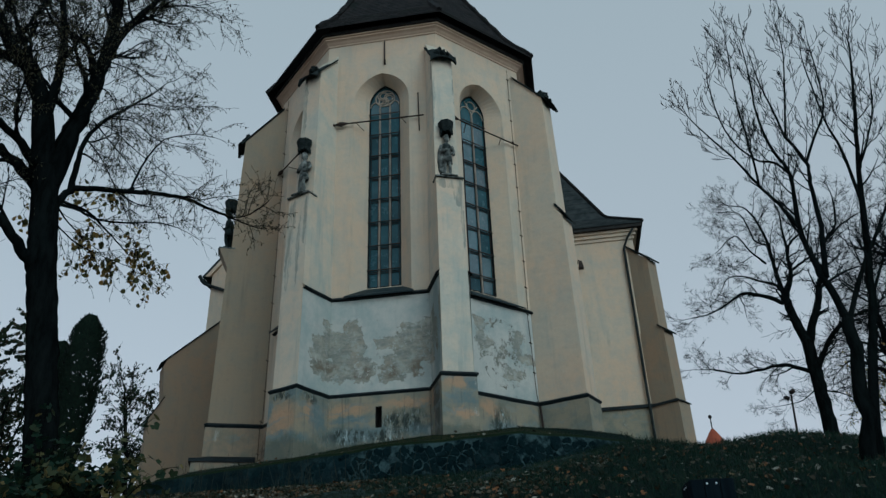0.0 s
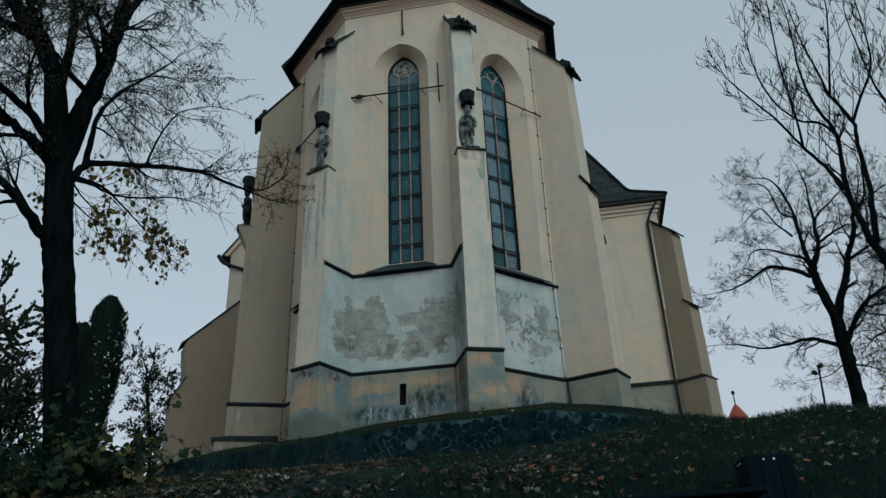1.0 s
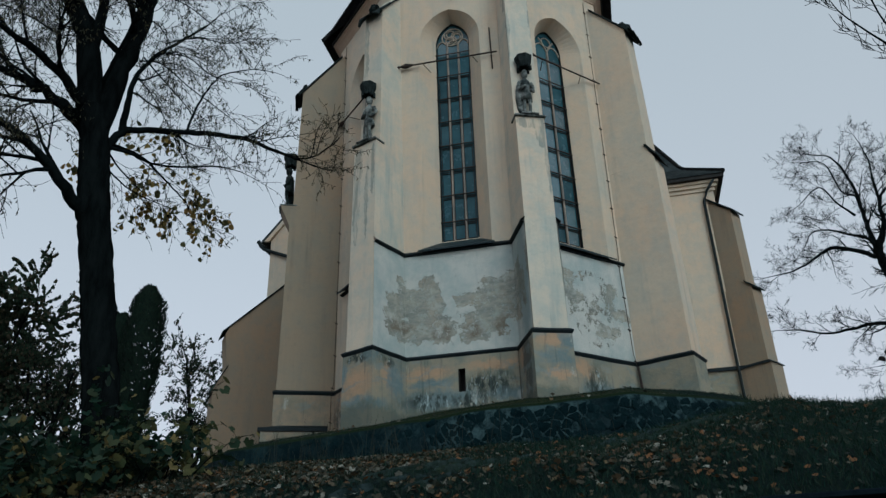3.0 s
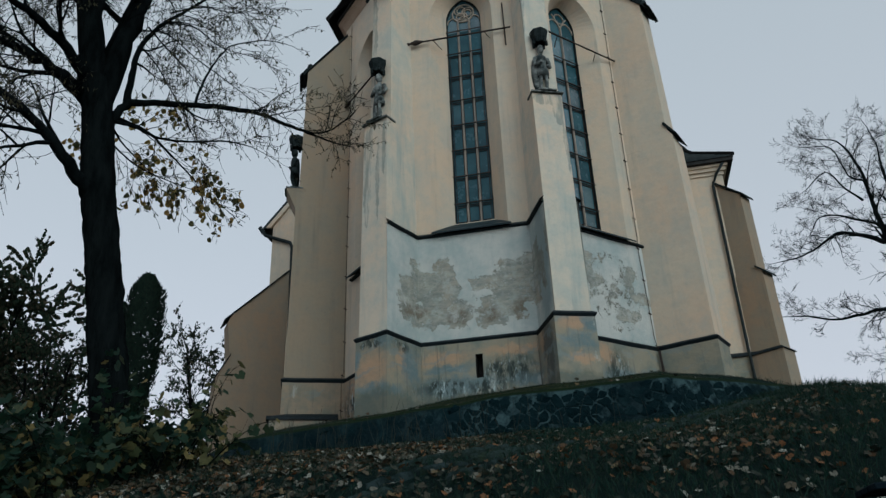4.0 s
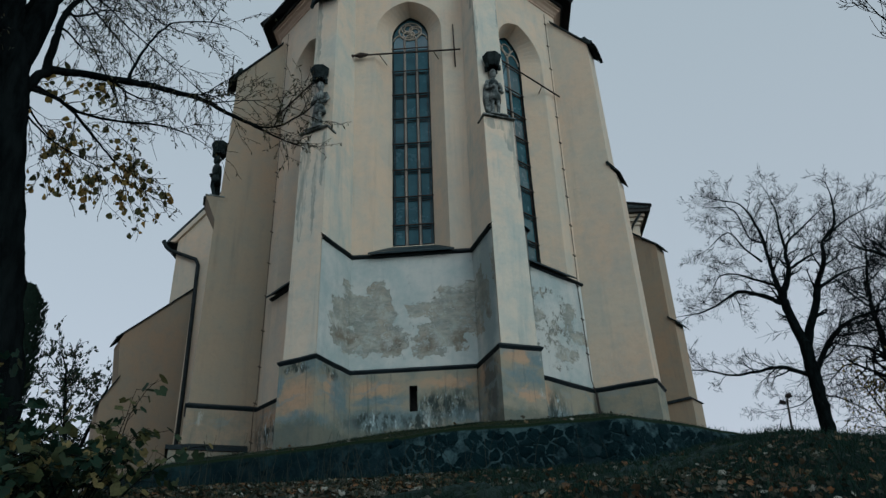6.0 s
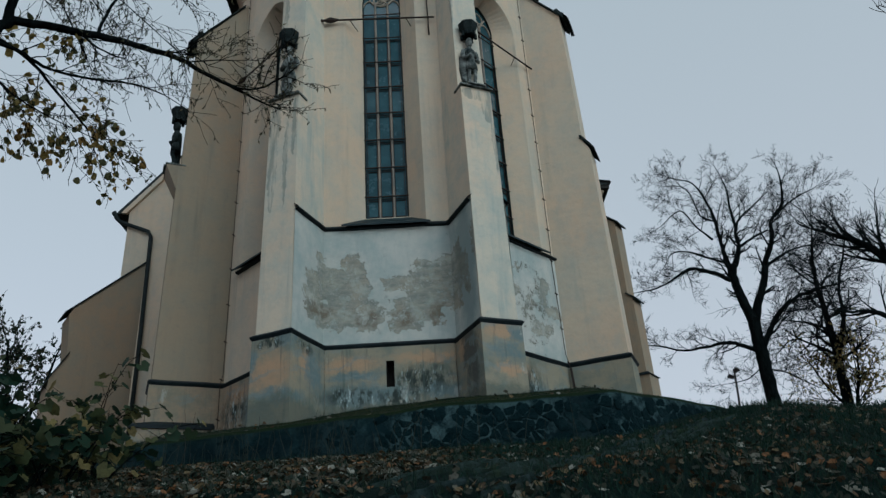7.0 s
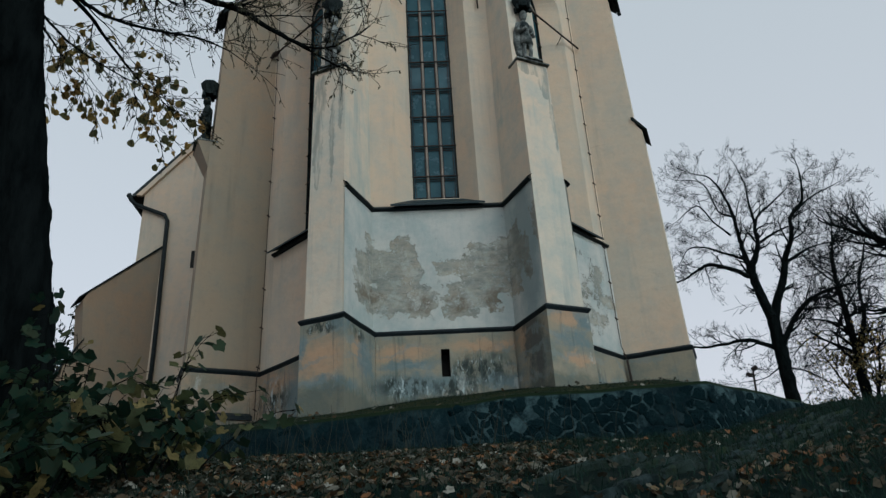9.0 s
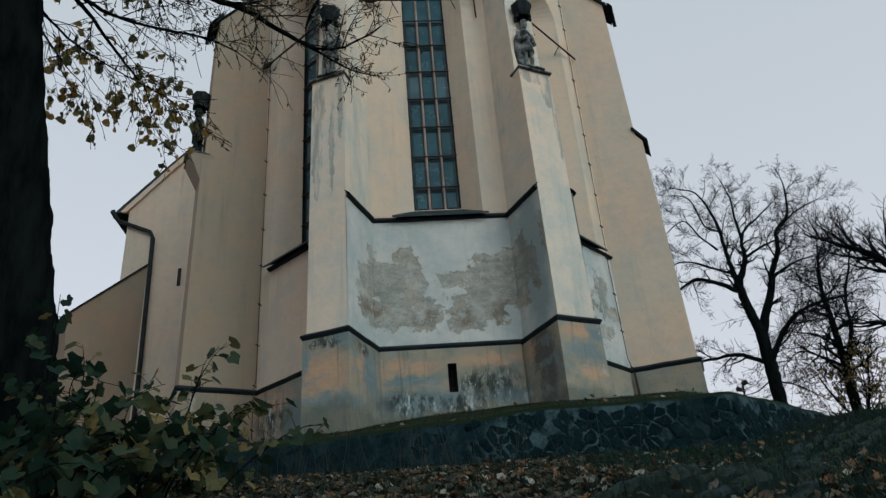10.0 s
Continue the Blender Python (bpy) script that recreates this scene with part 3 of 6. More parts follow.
def ground_z(x, y):
    # slope below the wall
    low = lerp_list(y, [(-60, -6.0), (-40, -1.6), (-22, 1.7), (-15.6, 3.05), (-12.5, 4.35), (-10, 5.42), (-8.5, 5.80), (-5, 6.65), (-3.7, 6.9), (0, 7.6), (6, 8.8), (40, 12)])
    low += 0.62 * smooth01((x - 3.0) / 4.5) * smooth01((y + 9) / 6.0)
    low -= 0.8 * smooth01((-x - 6.5) / 6) * smooth01((y + 12) / 5)
    low -= 0.9 * smooth01((x - 8) / 9) * smooth01((y + 14) / 10)
    low += 0.10 * (noise.noise((x * 0.35, y * 0.35, 3.1))) + 0.05 * noise.noise((x * 1.3, y * 1.3, 7.7)) 
    # terrace round the church
    d = y - wall_y(x)
    up = wall_top(x) - 0.12 + lerp_list(d, [(0, 0), (2.2, 0.78), (3.4, 1.12), (5.6, 1.55), (20, 4.2)])
    hill = lerp_list(y, [(-10, 4.6), (-3, 6.6), (0.8, 7.9), (3, 8.4), (18, 11.6), (29, 14.2), (42, 16.6), (75, 16.0), (140, 8), (400, -10)])
    w = smooth01((x - 7.0) / 2.5)
    up = up * (1 - w) + hill * w
    wl = smooth01((-x - 8.0) / 4.0)
    up = up * (1 - wl) + (hill - 0.4 - 0.09 * max(0, -x - 8)) * wl
    if y > 16:
        up = min(up, hill + 0.3)
    low -= 0.38 * math.exp(-((x - 6.2) ** 2 + (y + 12.6) ** 2) / 1.9)          # level pitch of the bench
    up += 0.06 * noise.noise((x * 0.6, y * 0.6, 1.7))
    step = 0.28 if abs(x) < 8.6 else 0.28 + (abs(x) - 8.6) * 2.5
    f = smooth01((d - 0.16) / step)
    z = low * (1 - f) + up * f if up > low else up if d > 0.3 else low
    return z - 0.27 * math.exp(-((x - 8.5) / 1.0) ** 2) * smooth01((y + 7.5) / 3) * smooth01((6 - y) / 4)


def axis_steps(lo, hi, fine_lo, fine_hi, fine, coarse):
    out, v = [], lo
    while v < hi:
        out.append(v)
        if fine_lo <= v < fine_hi:
            v += fine
        else:
            d = fine_lo - v if v < fine_lo else v - fine_hi
            v += min(coarse, fine + 0.12 * abs(d))
            if out[-1] < fine_lo < v:
                v = fine_lo
    out.append(hi)
    return out


def build_ground():
    xs = axis_steps(-420, 420, -11, 13, 0.22, 40)
    ys = axis_steps(-160, 420, -12, 5, 0.20, 40)
    V = [(x, y, ground_z(x, y)) for y in ys for x in xs]
    n = len(xs)
    Fc = [(j * n + i, j * n + i + 1, (j + 1) * n + i + 1, (j + 1) * n + i) for j in range(len(ys) - 1) for i in range(n - 1)]
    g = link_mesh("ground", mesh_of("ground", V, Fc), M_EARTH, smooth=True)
    tagged(g, "dark grassy hillside with damp earth, rising to the church", "ground", kind="structure")


build_ground()

# ---- church ----
S = 4.2
TH = radians(45)
D1, D2, D0 = Vector((1, 0)), Vector((math.cos(TH), math.sin(TH))), Vector((math.cos(TH), -math.sin(TH)))
VA, VB = Vector((-S / 2, 0)), Vector((S / 2, 0))
VC, VL = VB + S * 0.97 * D2, VA - S * 0.97 * D0
AX = {k: Vector((math.sin(a), -math.cos(a))) for k, a in (("L", -1.5 * TH), ("A", -0.5 * TH), ("B", 0.5 * TH), ("C", 1.5 * TH))}
VX = {"L": VL, "A": VA, "B": VB, "C": VC}
Z_PL, Z_SILL, Z_LEDGE, Z_EAVE = 10.35, 13.52, 17.0, 24.55
BACK_Y = 21.0


def outward(d):
    return Vector((d.y, -d.x))


def meet(p, d, q, e):
    det = -d.x * e.y + d.y * e.x
    w = q - p
    a = (-w.x * e.y + w.y * e.x) / det
    return p + d * a


def bpt(k, f, h):
    """Plan point on buttress k: f metres out along its axis, h metres to the right as seen from outside."""
    a = AX[k]
    return VX[k] + a * f + Vector((-a.y, a.x)) * h


def wall_side(k, h, o):
    """Where the side of buttress k (offset h, its sign the side) meets the wall face offset o."""
    d = {("L", 1): D0, ("A", -1): D0, ("A", 1): D1, ("B", -1): D1, ("B", 1): D2, ("C", -1): D2}.get((k, 1 if h > 0 else -1), Vector((0, 1)))
    base = VX[k]
    if d == Vector((0, 1)):
        off = base + Vector((1 if k == "C" else -1, 0)) * o
    else:
        off = base + outward(d) * o
    a = AX[k]
    return meet(bpt(k, 0, h), a, off, d)


LONG = {"L": 0.40, "A": 0.0, "B": 0.0, "C": 0.24}         # the outer pair stands further out


def apse_outline(o, h, f):
    """The whole plan line of the apse with its buttresses, from the left flank round to the right one."""
    pts = [Vector((VL.x - o, BACK_Y))]
    for k in "LABC":
        g = f + LONG[k]
        pts += [wall_side(k, -h, o), bpt(k, g, -h), bpt(k, g, h), wall_side(k, h, o)]
    pts.append(Vector((VC.x + o, BACK_Y)))
    return pts


church = thing("church", "tall Gothic church apse in peeling cream plaster with stepped buttresses", "church")


def wavy(rings, step=0.35, amount=0.016):
    """The same rings with more points, gently uneven in height as old hand-dressed sheet and plaster are."""
    seg = [max(1, int((Vector(b) - Vector(a)).length / step)) for a, b in zip(rings[0], rings[0][1:])]
    out = []
    for ring in rings:
        row = []
        for (a, b), n in zip(zip(ring, ring[1:]), seg):
            row += [Vector(a).lerp(Vector(b), i / n) for i in range(n)]
        row.append(Vector(ring[-1]))
        out.append([(p.x, p.y, p.z + amount * noise.noise((q.x * 1.6, q.y * 1.6, 4.2)) + amount * 0.6 * noise.noise((q.x * 6, q.y * 6, 9.1))) for p, q in zip(row, [Vector(v) for v in out[0]] if out else row)])
    return out


def ring_part(name, prof, h, f, mat, label="", hole=None):
    """Band round the whole apse; prof: (extra offset, z). hole: x and z limits of an opening through the middle bay."""
    bm = bmesh.new()
    if hole:
        for lo, hi in ((0, 9), (9, 18)):
            loft(bm, [[(p.x, p.y, z) for p in apse_outline(o, h + o, f + o)[lo:hi]] for o, z in prof])
        o = prof[0][0]
        y, xl, xr = -o, apse_outline(o, h + o, f + o)[8].x, apse_outline(o, h + o, f + o)[9].x
        x0, x1, z0, z1 = hole
        zb, zt = prof[0][1], prof[-1][1]
        for q in ((xl, x0, zb, zt), (x1, xr, zb, zt), (x0, x1, zb, z0), (x0, x1, z1, zt)):
            poly(bm, [(q[0], y, q[2]), (q[1], y, q[2]), (q[1], y, q[3]), (q[0], y, q[3])])
        return part(name, bm, mat, church, label)
    loft(bm, wavy([[(p.x, p.y, z) for p in apse_outline(o, h + o, f + o)] for o, z in prof]))
    return part(name, bm, mat, church, label)


ring_part("plinth", [(0.06, 6.9), (0.055, 8.5), (0.045, Z_PL - 0.1)], 0.475, 1.235, M_PLINTH, "stained plinth render, orange and blue-grey with black mould", (-0.105, 0.085, 9.27, 9.9))
ring_part("plinth_string_course", [(0.045, Z_PL - 0.115), (0.07, Z_PL - 0.075), (0.09, Z_PL - 0.045), (0.09, Z_PL - 0.015), (0.01, Z_PL + 0.04), (-0.02, Z_PL + 0.05)], 0.475, 1.235, M_LEAD, "dark sheet-capped string course")


def arch(hw, spring, rise, n=10):
    """Pointed arch, points from the left springing over the apex to the right one."""
    c = (rise * rise - hw * hw) / (2 * hw)
    R = hw + c
    a1 = math.asin(min(1, rise / R))
    left = [(c - R * math.cos(a1 * i / n), spring + R * math.sin(a1 * i / n)) for i in range(n + 1)]
    return left + [(-x, z) for x, z in left[::-1][1:]]


OPEN_OUT = dict(hw=1.03, z0=13.62, spring=21.5, rise=1.25)
OPEN_IN = dict(hw=0.575, z0=14.1, spring=21.72, rise=0.87)
GLASS_Y = 0.63


def opening(o, grow=0.0):
    a = arch(o["hw"] + grow, o["spring"], o["rise"] + grow)
    return [(-o["hw"] - grow, o["z0"])] + a + [(o["hw"] + grow, o["z0"])]


def facet_frame(mid, d):
    """Local (x along the wall, y inwards, z) to world."""
    n = outward(d)
    return Matrix(((d.x, -n.x, 0, mid.x), (d.y, -n.y, 0, mid.y), (0, 0, 1, 0), (0, 0, 0, 1)))


def facet_wall(mid, d, width, z0, z1, mat, name="wall"):
    """A wall bay with a splayed, pointed window opening that goes right through it."""
    m = facet_frame(mid, d)
    bm = bmesh.new()
    T = 1.15
    inset = T * math.tan(TH / 2)

    def face_with_hole(y, hw, curve):
        P = lambda x, z: m @ Vector((x, y, z))
        l, r = curve[0][0], curve[-1][0]
        zb = curve[0][1]
        poly(bm, [P(-hw, z0), P(hw, z0), P(hw, zb), P(-hw, zb)])
        poly(bm, [P(-hw, zb), P(l, zb), P(l, z1), P(-hw, z1)])
        poly(bm, [P(r, zb), P(hw, zb), P(hw, z1), P(r, z1)])
        for (xa, za), (xb, zb2) in zip(curve[1:-1], curve[2:-1]):
            poly(bm, [P(xa, za), P(xb, zb2), P(xb, z1), P(xa, z1)])

    co, ci, cb = opening(OPEN_OUT), opening(OPEN_IN), opening(dict(hw=0.95, z0=13.7, spring=21.6, rise=1.2))
    face_with_hole(0, width / 2, co)
    face_with_hole(T, width / 2 - inset, cb)
    rings = [[m @ Vector((x, y, z)) for x, z in c] for y, c in ((0, co), (GLASS_Y - 0.06, ci), (GLASS_Y + 0.1, ci), (T, cb))]
    loft(bm, rings)
    for a, b in zip(rings, rings[1:]):
        poly(bm, [a[0], a[-1], b[-1], b[0]])
    for sx in (-1, 1):
        poly(bm, [m @ Vector(p) for p in ((sx * width / 2, 0, z0), (sx * (width / 2 - inset), T, z0), (sx * (width / 2 - inset), T, z1), (sx * width / 2, 0, z1))])
    bmesh.ops.remove_doubles(bm, verts=bm.verts, dist=0.0005)
    return part(name, bm, mat, church)


MID1, MID2, MID0 = (VA + VB) / 2, (VB + VC) / 2, (VA + VL) / 2
for mid, d, w in ((MID0, D0, (VA - VL).length), (MID1, D1, S), (MID2, D2, (VC - VB).length)):
    facet_wall(mid, d, w, 8.0 if mid is not MID1 else 10.2, Z_EAVE + 0.15, M_CREAM)


def flank(x0, sx):
    bm = bmesh.new()
    y0 = VC.y
    poly(bm, [(x0, y0, 8), (x0, BACK_Y, 8), (x0, BACK_Y, Z_EAVE + 0.15), (x0, y0, Z_EAVE + 0.15)])
    poly(bm, [(x0 - sx * 1.15, y0, 8), (x0 - sx * 1.15, BACK_Y, 8), (x0 - sx * 1.15, BACK_Y, Z_EAVE + 0.15), (x0 - sx * 1.15, y0, Z_EAVE + 0.15)])
    part("wall", bm, M_CREAM, church)


flank(VL.x, -1)
flank(VC.x, 1)
bm = bmesh.new()          # back wall, floor and vault level that close the inside
poly(bm, [(-5, BACK_Y, 8), (5, BACK_Y, 8), (5, BACK_Y, 24.6), (-5, BACK_Y, 24.6)])
for z in (9.6, 24.5):
    poly(bm, [(p.x, p.y, z) for p in (Vector((-4.6, BACK_Y)), VL + Vector((0.4, 0.2)), VA + Vector((0.2, 0.5)), VB + Vector((-0.2, 0.5)), VC + Vector((-0.4, 0.2)), Vector((4.6, BACK_Y)))])
part("inner_shell", bm, M_OCHRE, church)

# white lower panels between plinth and sill, wrapping on to the buttress sides
HB, FB = 0.46, 1.20
FB0 = FB


def lower_panel(path, name="lower_wall"):
    bm = bmesh.new()
    loft(bm, [[(p.x, p.y, z) for p in path] for z in (Z_PL + 0.03, Z_SILL - 0.02)])
    return part(name, bm, M_PEEL, church, "white limewash peeling off grey render")


H2 = HB + 0.012
lower_panel([bpt("A", FB, H2), wall_side("A", H2, 0.03), wall_side("B", -H2, 0.03), bpt("B", FB, -H2)])
lower_panel([bpt("B", FB, H2), wall_side("B", H2, 0.03), wall_side("C", -H2, 0.03)])


def sill_course(path_fn):
    bm = bmesh.new()
    prof = [(0.0, -0.075), (0.05, -0.07), (0.11, -0.04), (0.11, -0.005), (0.0, 0.085), (-0.03, 0.095)]
    loft(bm, wavy([[(p.x, p.y, Z_SILL + z) for p in path_fn(o)] for o, z in prof]))
    return part("sill_string_course", bm, M_LEAD, church, "dark sheet-capped sill course")


sill_course(lambda o: [bpt("A", FB + 0.02, HB + o), wall_side("A", HB + o, o), wall_side("B", -HB - o, o), bpt("B", FB + 0.02, -HB - o)])
sill_course(lambda o: [bpt("B", FB + 0.02, HB + o), wall_side("B", HB + o, o), wall_side("C", -HB - o + 0.1, o)])
sill_course(lambda o: [MID0 - D0 * 1.15 + outward(D0) * o, MID0 + D0 * 1.3 + outward(D0) * o])


# ---- buttresses ----
def buttress(k, statue=True):
    bm = bmesh.new()
    lg = LONG[k]
    FB = FB0 + lg
    f0, f1 = (FB + 0.03, FB - 0.07)
    fu, hu = (0.86 + lg, 0.40) if statue else (0.98 + lg * 0.8, 0.42)
    if k == "L":
        f1, fu = FB - 0.05, FB - 0.16
    zl = Z_LEDGE if statue else 16.8
    lo = [bpt(k, -0.3, -HB), bpt(k, f0, -HB), bpt(k, f0, HB), bpt(k, -0.3, HB)]
    hi = [bpt(k, -0.3, -HB + 0.03), bpt(k, f1, -HB + 0.03), bpt(k, f1, HB - 0.03), bpt(k, -0.3, HB - 0.03)]
    prism(bm, lo, Z_PL, zl, hi)
    up = [bpt(k, -0.3, -hu - 0.02), bpt(k, fu + 0.04, -hu), bpt(k, fu + 0.04, hu), bpt(k, -0.3, hu + 0.02)]
    ut = [bpt(k, -0.3, -hu + 0.03), bpt(k, fu - 0.06, -hu + 0.03), bpt(k, fu - 0.06, hu - 0.03), bpt(k, -0.3, hu - 0.03)]
    zc = 23.62 if k in "AB" else 23.86
    zf = zc - 1.28 * (fu - 0.01) - 0.09
    prism(bm, up, zl - 0.05, [24.1, zf, zf, 24.1], ut)
    if not statue:          # plastered slope under the offset
        prism(bm, [bpt(k, fu - 0.1, -HB + 0.035), bpt(k, FB - 0.068, -HB + 0.035), bpt(k, FB - 0.068, HB - 0.035), bpt(k, fu - 0.1, HB - 0.035)], zl + 0.001, [17.38, 16.9, 16.9, 17.38])
    soften(bm, 0.025)
    b = part("buttress", bm, M_PALE if k in "AB" else M_OCHRE if k == "L" else M_CREAM, church)
    # weathered top: thin tiled slope with a hooded front and broken stones on it
    hw = hu + 0.05
    ztop = lambda f: zc - 1.28 * (f + 0.05)
    fe = fu + 0.10
    bm = bmesh.new()
    loft(bm, [[(*bpt(k, f, -hw), ztop(f)), (*bpt(k, f, -hw * 0.4), ztop(f) + 0.05), (*bpt(k, f, hw * 0.4), ztop(f) + 0.05), (*bpt(k, f, hw), ztop(f)), (*bpt(k, f, hw), ztop(f) - 0.07), (*bpt(k, f, -hw), ztop(f) - 0.07)]
              for f in (-0.05, fu * 0.5, fe)], closed=True, caps=True)
    cap = part("capping", bm, M_DARKSTONE, b, "black weathered tile capping")
    # hood over the front: scalloped tiles hanging over a plastered arch
    bm = bmesh.new()
    n = 9
    arc = [(-1 + 2 * i / (n - 1)) for i in range(n)]
    loft(bm, [[(*bpt(k, fe + df, x * (hw + 0.03)), (ztop(fe) + 0.06 - dz * 0.06) if top else ztop(fe) - (0.10 + 0.26 * abs(x) ** 2.2) * (1.0 if k in "AB" else 0.35) + 0.03 * (i % 2)) for i, x in enumerate(arc)]
              for df, dz, top in ((-0.02, 0, True), (0.06, 1, True), (0.13, 1, False), (0.02, 1, False))])
    part("hood", bm, M_DARKSTONE, b)
    rnd = random.Random(ord(k))
    for i in range(5):
        f = rnd.uniform(fu - 0.22, fu + 0.06)
        q = bpt(k, f, rnd.uniform(-0.22, 0.22))
        bm = bmesh.new()
        r = bmesh.ops.create_icosphere(bm, subdivisions=1, radius=rnd.uniform(0.08, 0.14) * (1.0 if k in "AB" else 1.35))
        bmesh.ops.transform(bm, matrix=Matrix.Translation((q.x, q.y, ztop(f) + 0.10 + 0.10 * (i == 0))) @ pose(0, 0, 0, rnd.uniform(0, 90), rnd.uniform(0, 90), 0) @ Matrix.Diagonal((1, 0.7, 1.4, 1)), verts=r["verts"])
        part("broken_finial", bm, M_DARKSTONE, b)
    if statue:
        bm = bmesh.new()
        fo = FB + (0.02 if k != "L" else 0.32)
        prism(bm, [bpt(k, fu - 0.1, -0.47), bpt(k, fo, -0.47), bpt(k, fo, 0.47), bpt(k, fu - 0.1, 0.47)], Z_LEDGE - 0.015, Z_LEDGE + 0.03)
        prism(bm, [bpt(k, fu - 0.1, -0.28), bpt(k, fo + 0.05, -0.26), bpt(k, fo + 0.05, 0.26), bpt(k, fu - 0.1, 0.28)], Z_LEDGE + 0.032, Z_LEDGE + 0.07)
        soften(bm, 0.015)
        if k == "L":          # corbelled out below the figure
            cb = bmesh.new()
            prism(cb, [bpt(k, fu - 0.2, -0.34), bpt(k, FB - 0.03, -0.34), bpt(k, FB - 0.03, 0.34), bpt(k, fu - 0.2, 0.34)], 16.25, Z_LEDGE - 0.016,
                  [bpt(k, fu - 0.2, -0.45), bpt(k, fo - 0.02, -0.45), bpt(k, fo - 0.02, 0.45), bpt(k, fu - 0.2, 0.45)])
            part("corbel", cb, M_OCHRE, b)
        part("ledge", bm, M_STATUE, b, "thin weathered stone ledge")
        # canopy over the statue: faceted hood with a hollow underside and little gables
        bm = bmesh.new()
        c = bpt(k, fu + (0.22 if k == "L" else 0.17), 0)
        ang0 = math.atan2(AX[k].y, AX[k].x)
        def ngon(r, z, n=7):
            return [(c.x + r * math.cos(ang0 + 2 * math.pi * i / n), c.y + r * math.sin(ang0 + 2 * math.pi * i / n), z) for i in range(n)]
        loft(bm, [ngon(0.115, 19.0), ngon(0.149, 18.86), ngon(0.190, 18.87), ngon(0.207, 19.0), ngon(0.270, 19.16), ngon(0.282, 19.27), ngon(0.230, 19.31), ngon(0.138, 19.36)], closed=True, caps=True)
        for i in range(7):
            a = ang0 + 2 * math.pi * (i + 0.5) / 7
            box(bm, (c.x + 0.195 * math.cos(a), c.y + 0.195 * math.sin(a), 18.88), (0.07, 0.06, 0.16), pose(0, 0, 0, 0, 0, math.degrees(a)))
        part("canopy", bm, M_DARKSTONE, b, "blackened carved stone canopy")
    else:
        bm = bmesh.new()
        pr = [(fu - 0.05, 17.42), (fu + 0.02, 17.40), (FB + 0.07, 16.90), (FB + 0.07, 16.85), (fu - 0.05, 17.34)]
        loft(bm, [[(*bpt(k, f, h), z) for f, z in pr] for h in (-0.47, 0.47)], closed=True, caps=True)
        part("offset_capping", bm, M_DARKSTONE, b, "dark tiled offset capping")
    return b


for k in "LABC":
    buttress(k, k != "C")

# lower base step of the flank buttress, with its dark capping
bm = bmesh.new()
prism(bm, [bpt("L", -0.2, -0.72), bpt("L", 1.99, -0.72), bpt("L", 1.99, 0.74), bpt("L", -0.2, 0.74)], 6.8, 9.1)
part("base_step", bm, M_PLINTH, church)
bm = bmesh.new()
prism(bm, [bpt("L", 0.0, -0.78), bpt("L", 2.07, -0.78), bpt("L", 2.07, 0.80), bpt("L", 0.0, 0.80)], 9.06, 9.17)
prism(bm, [bpt("L", 0.0, -0.72), bpt("L", 2.02, -0.72), bpt("L", 2.02, 0.74), bpt("L", 0.0, 0.74)], 9.172, 9.3, [bpt("L", 0.0, -0.5), bpt("L", 1.4, -0.5), bpt("L", 1.4, 0.5), bpt("L", 0.0, 0.5)])
part("base_capping", bm, M_LEAD, church, "dark sheet capping")


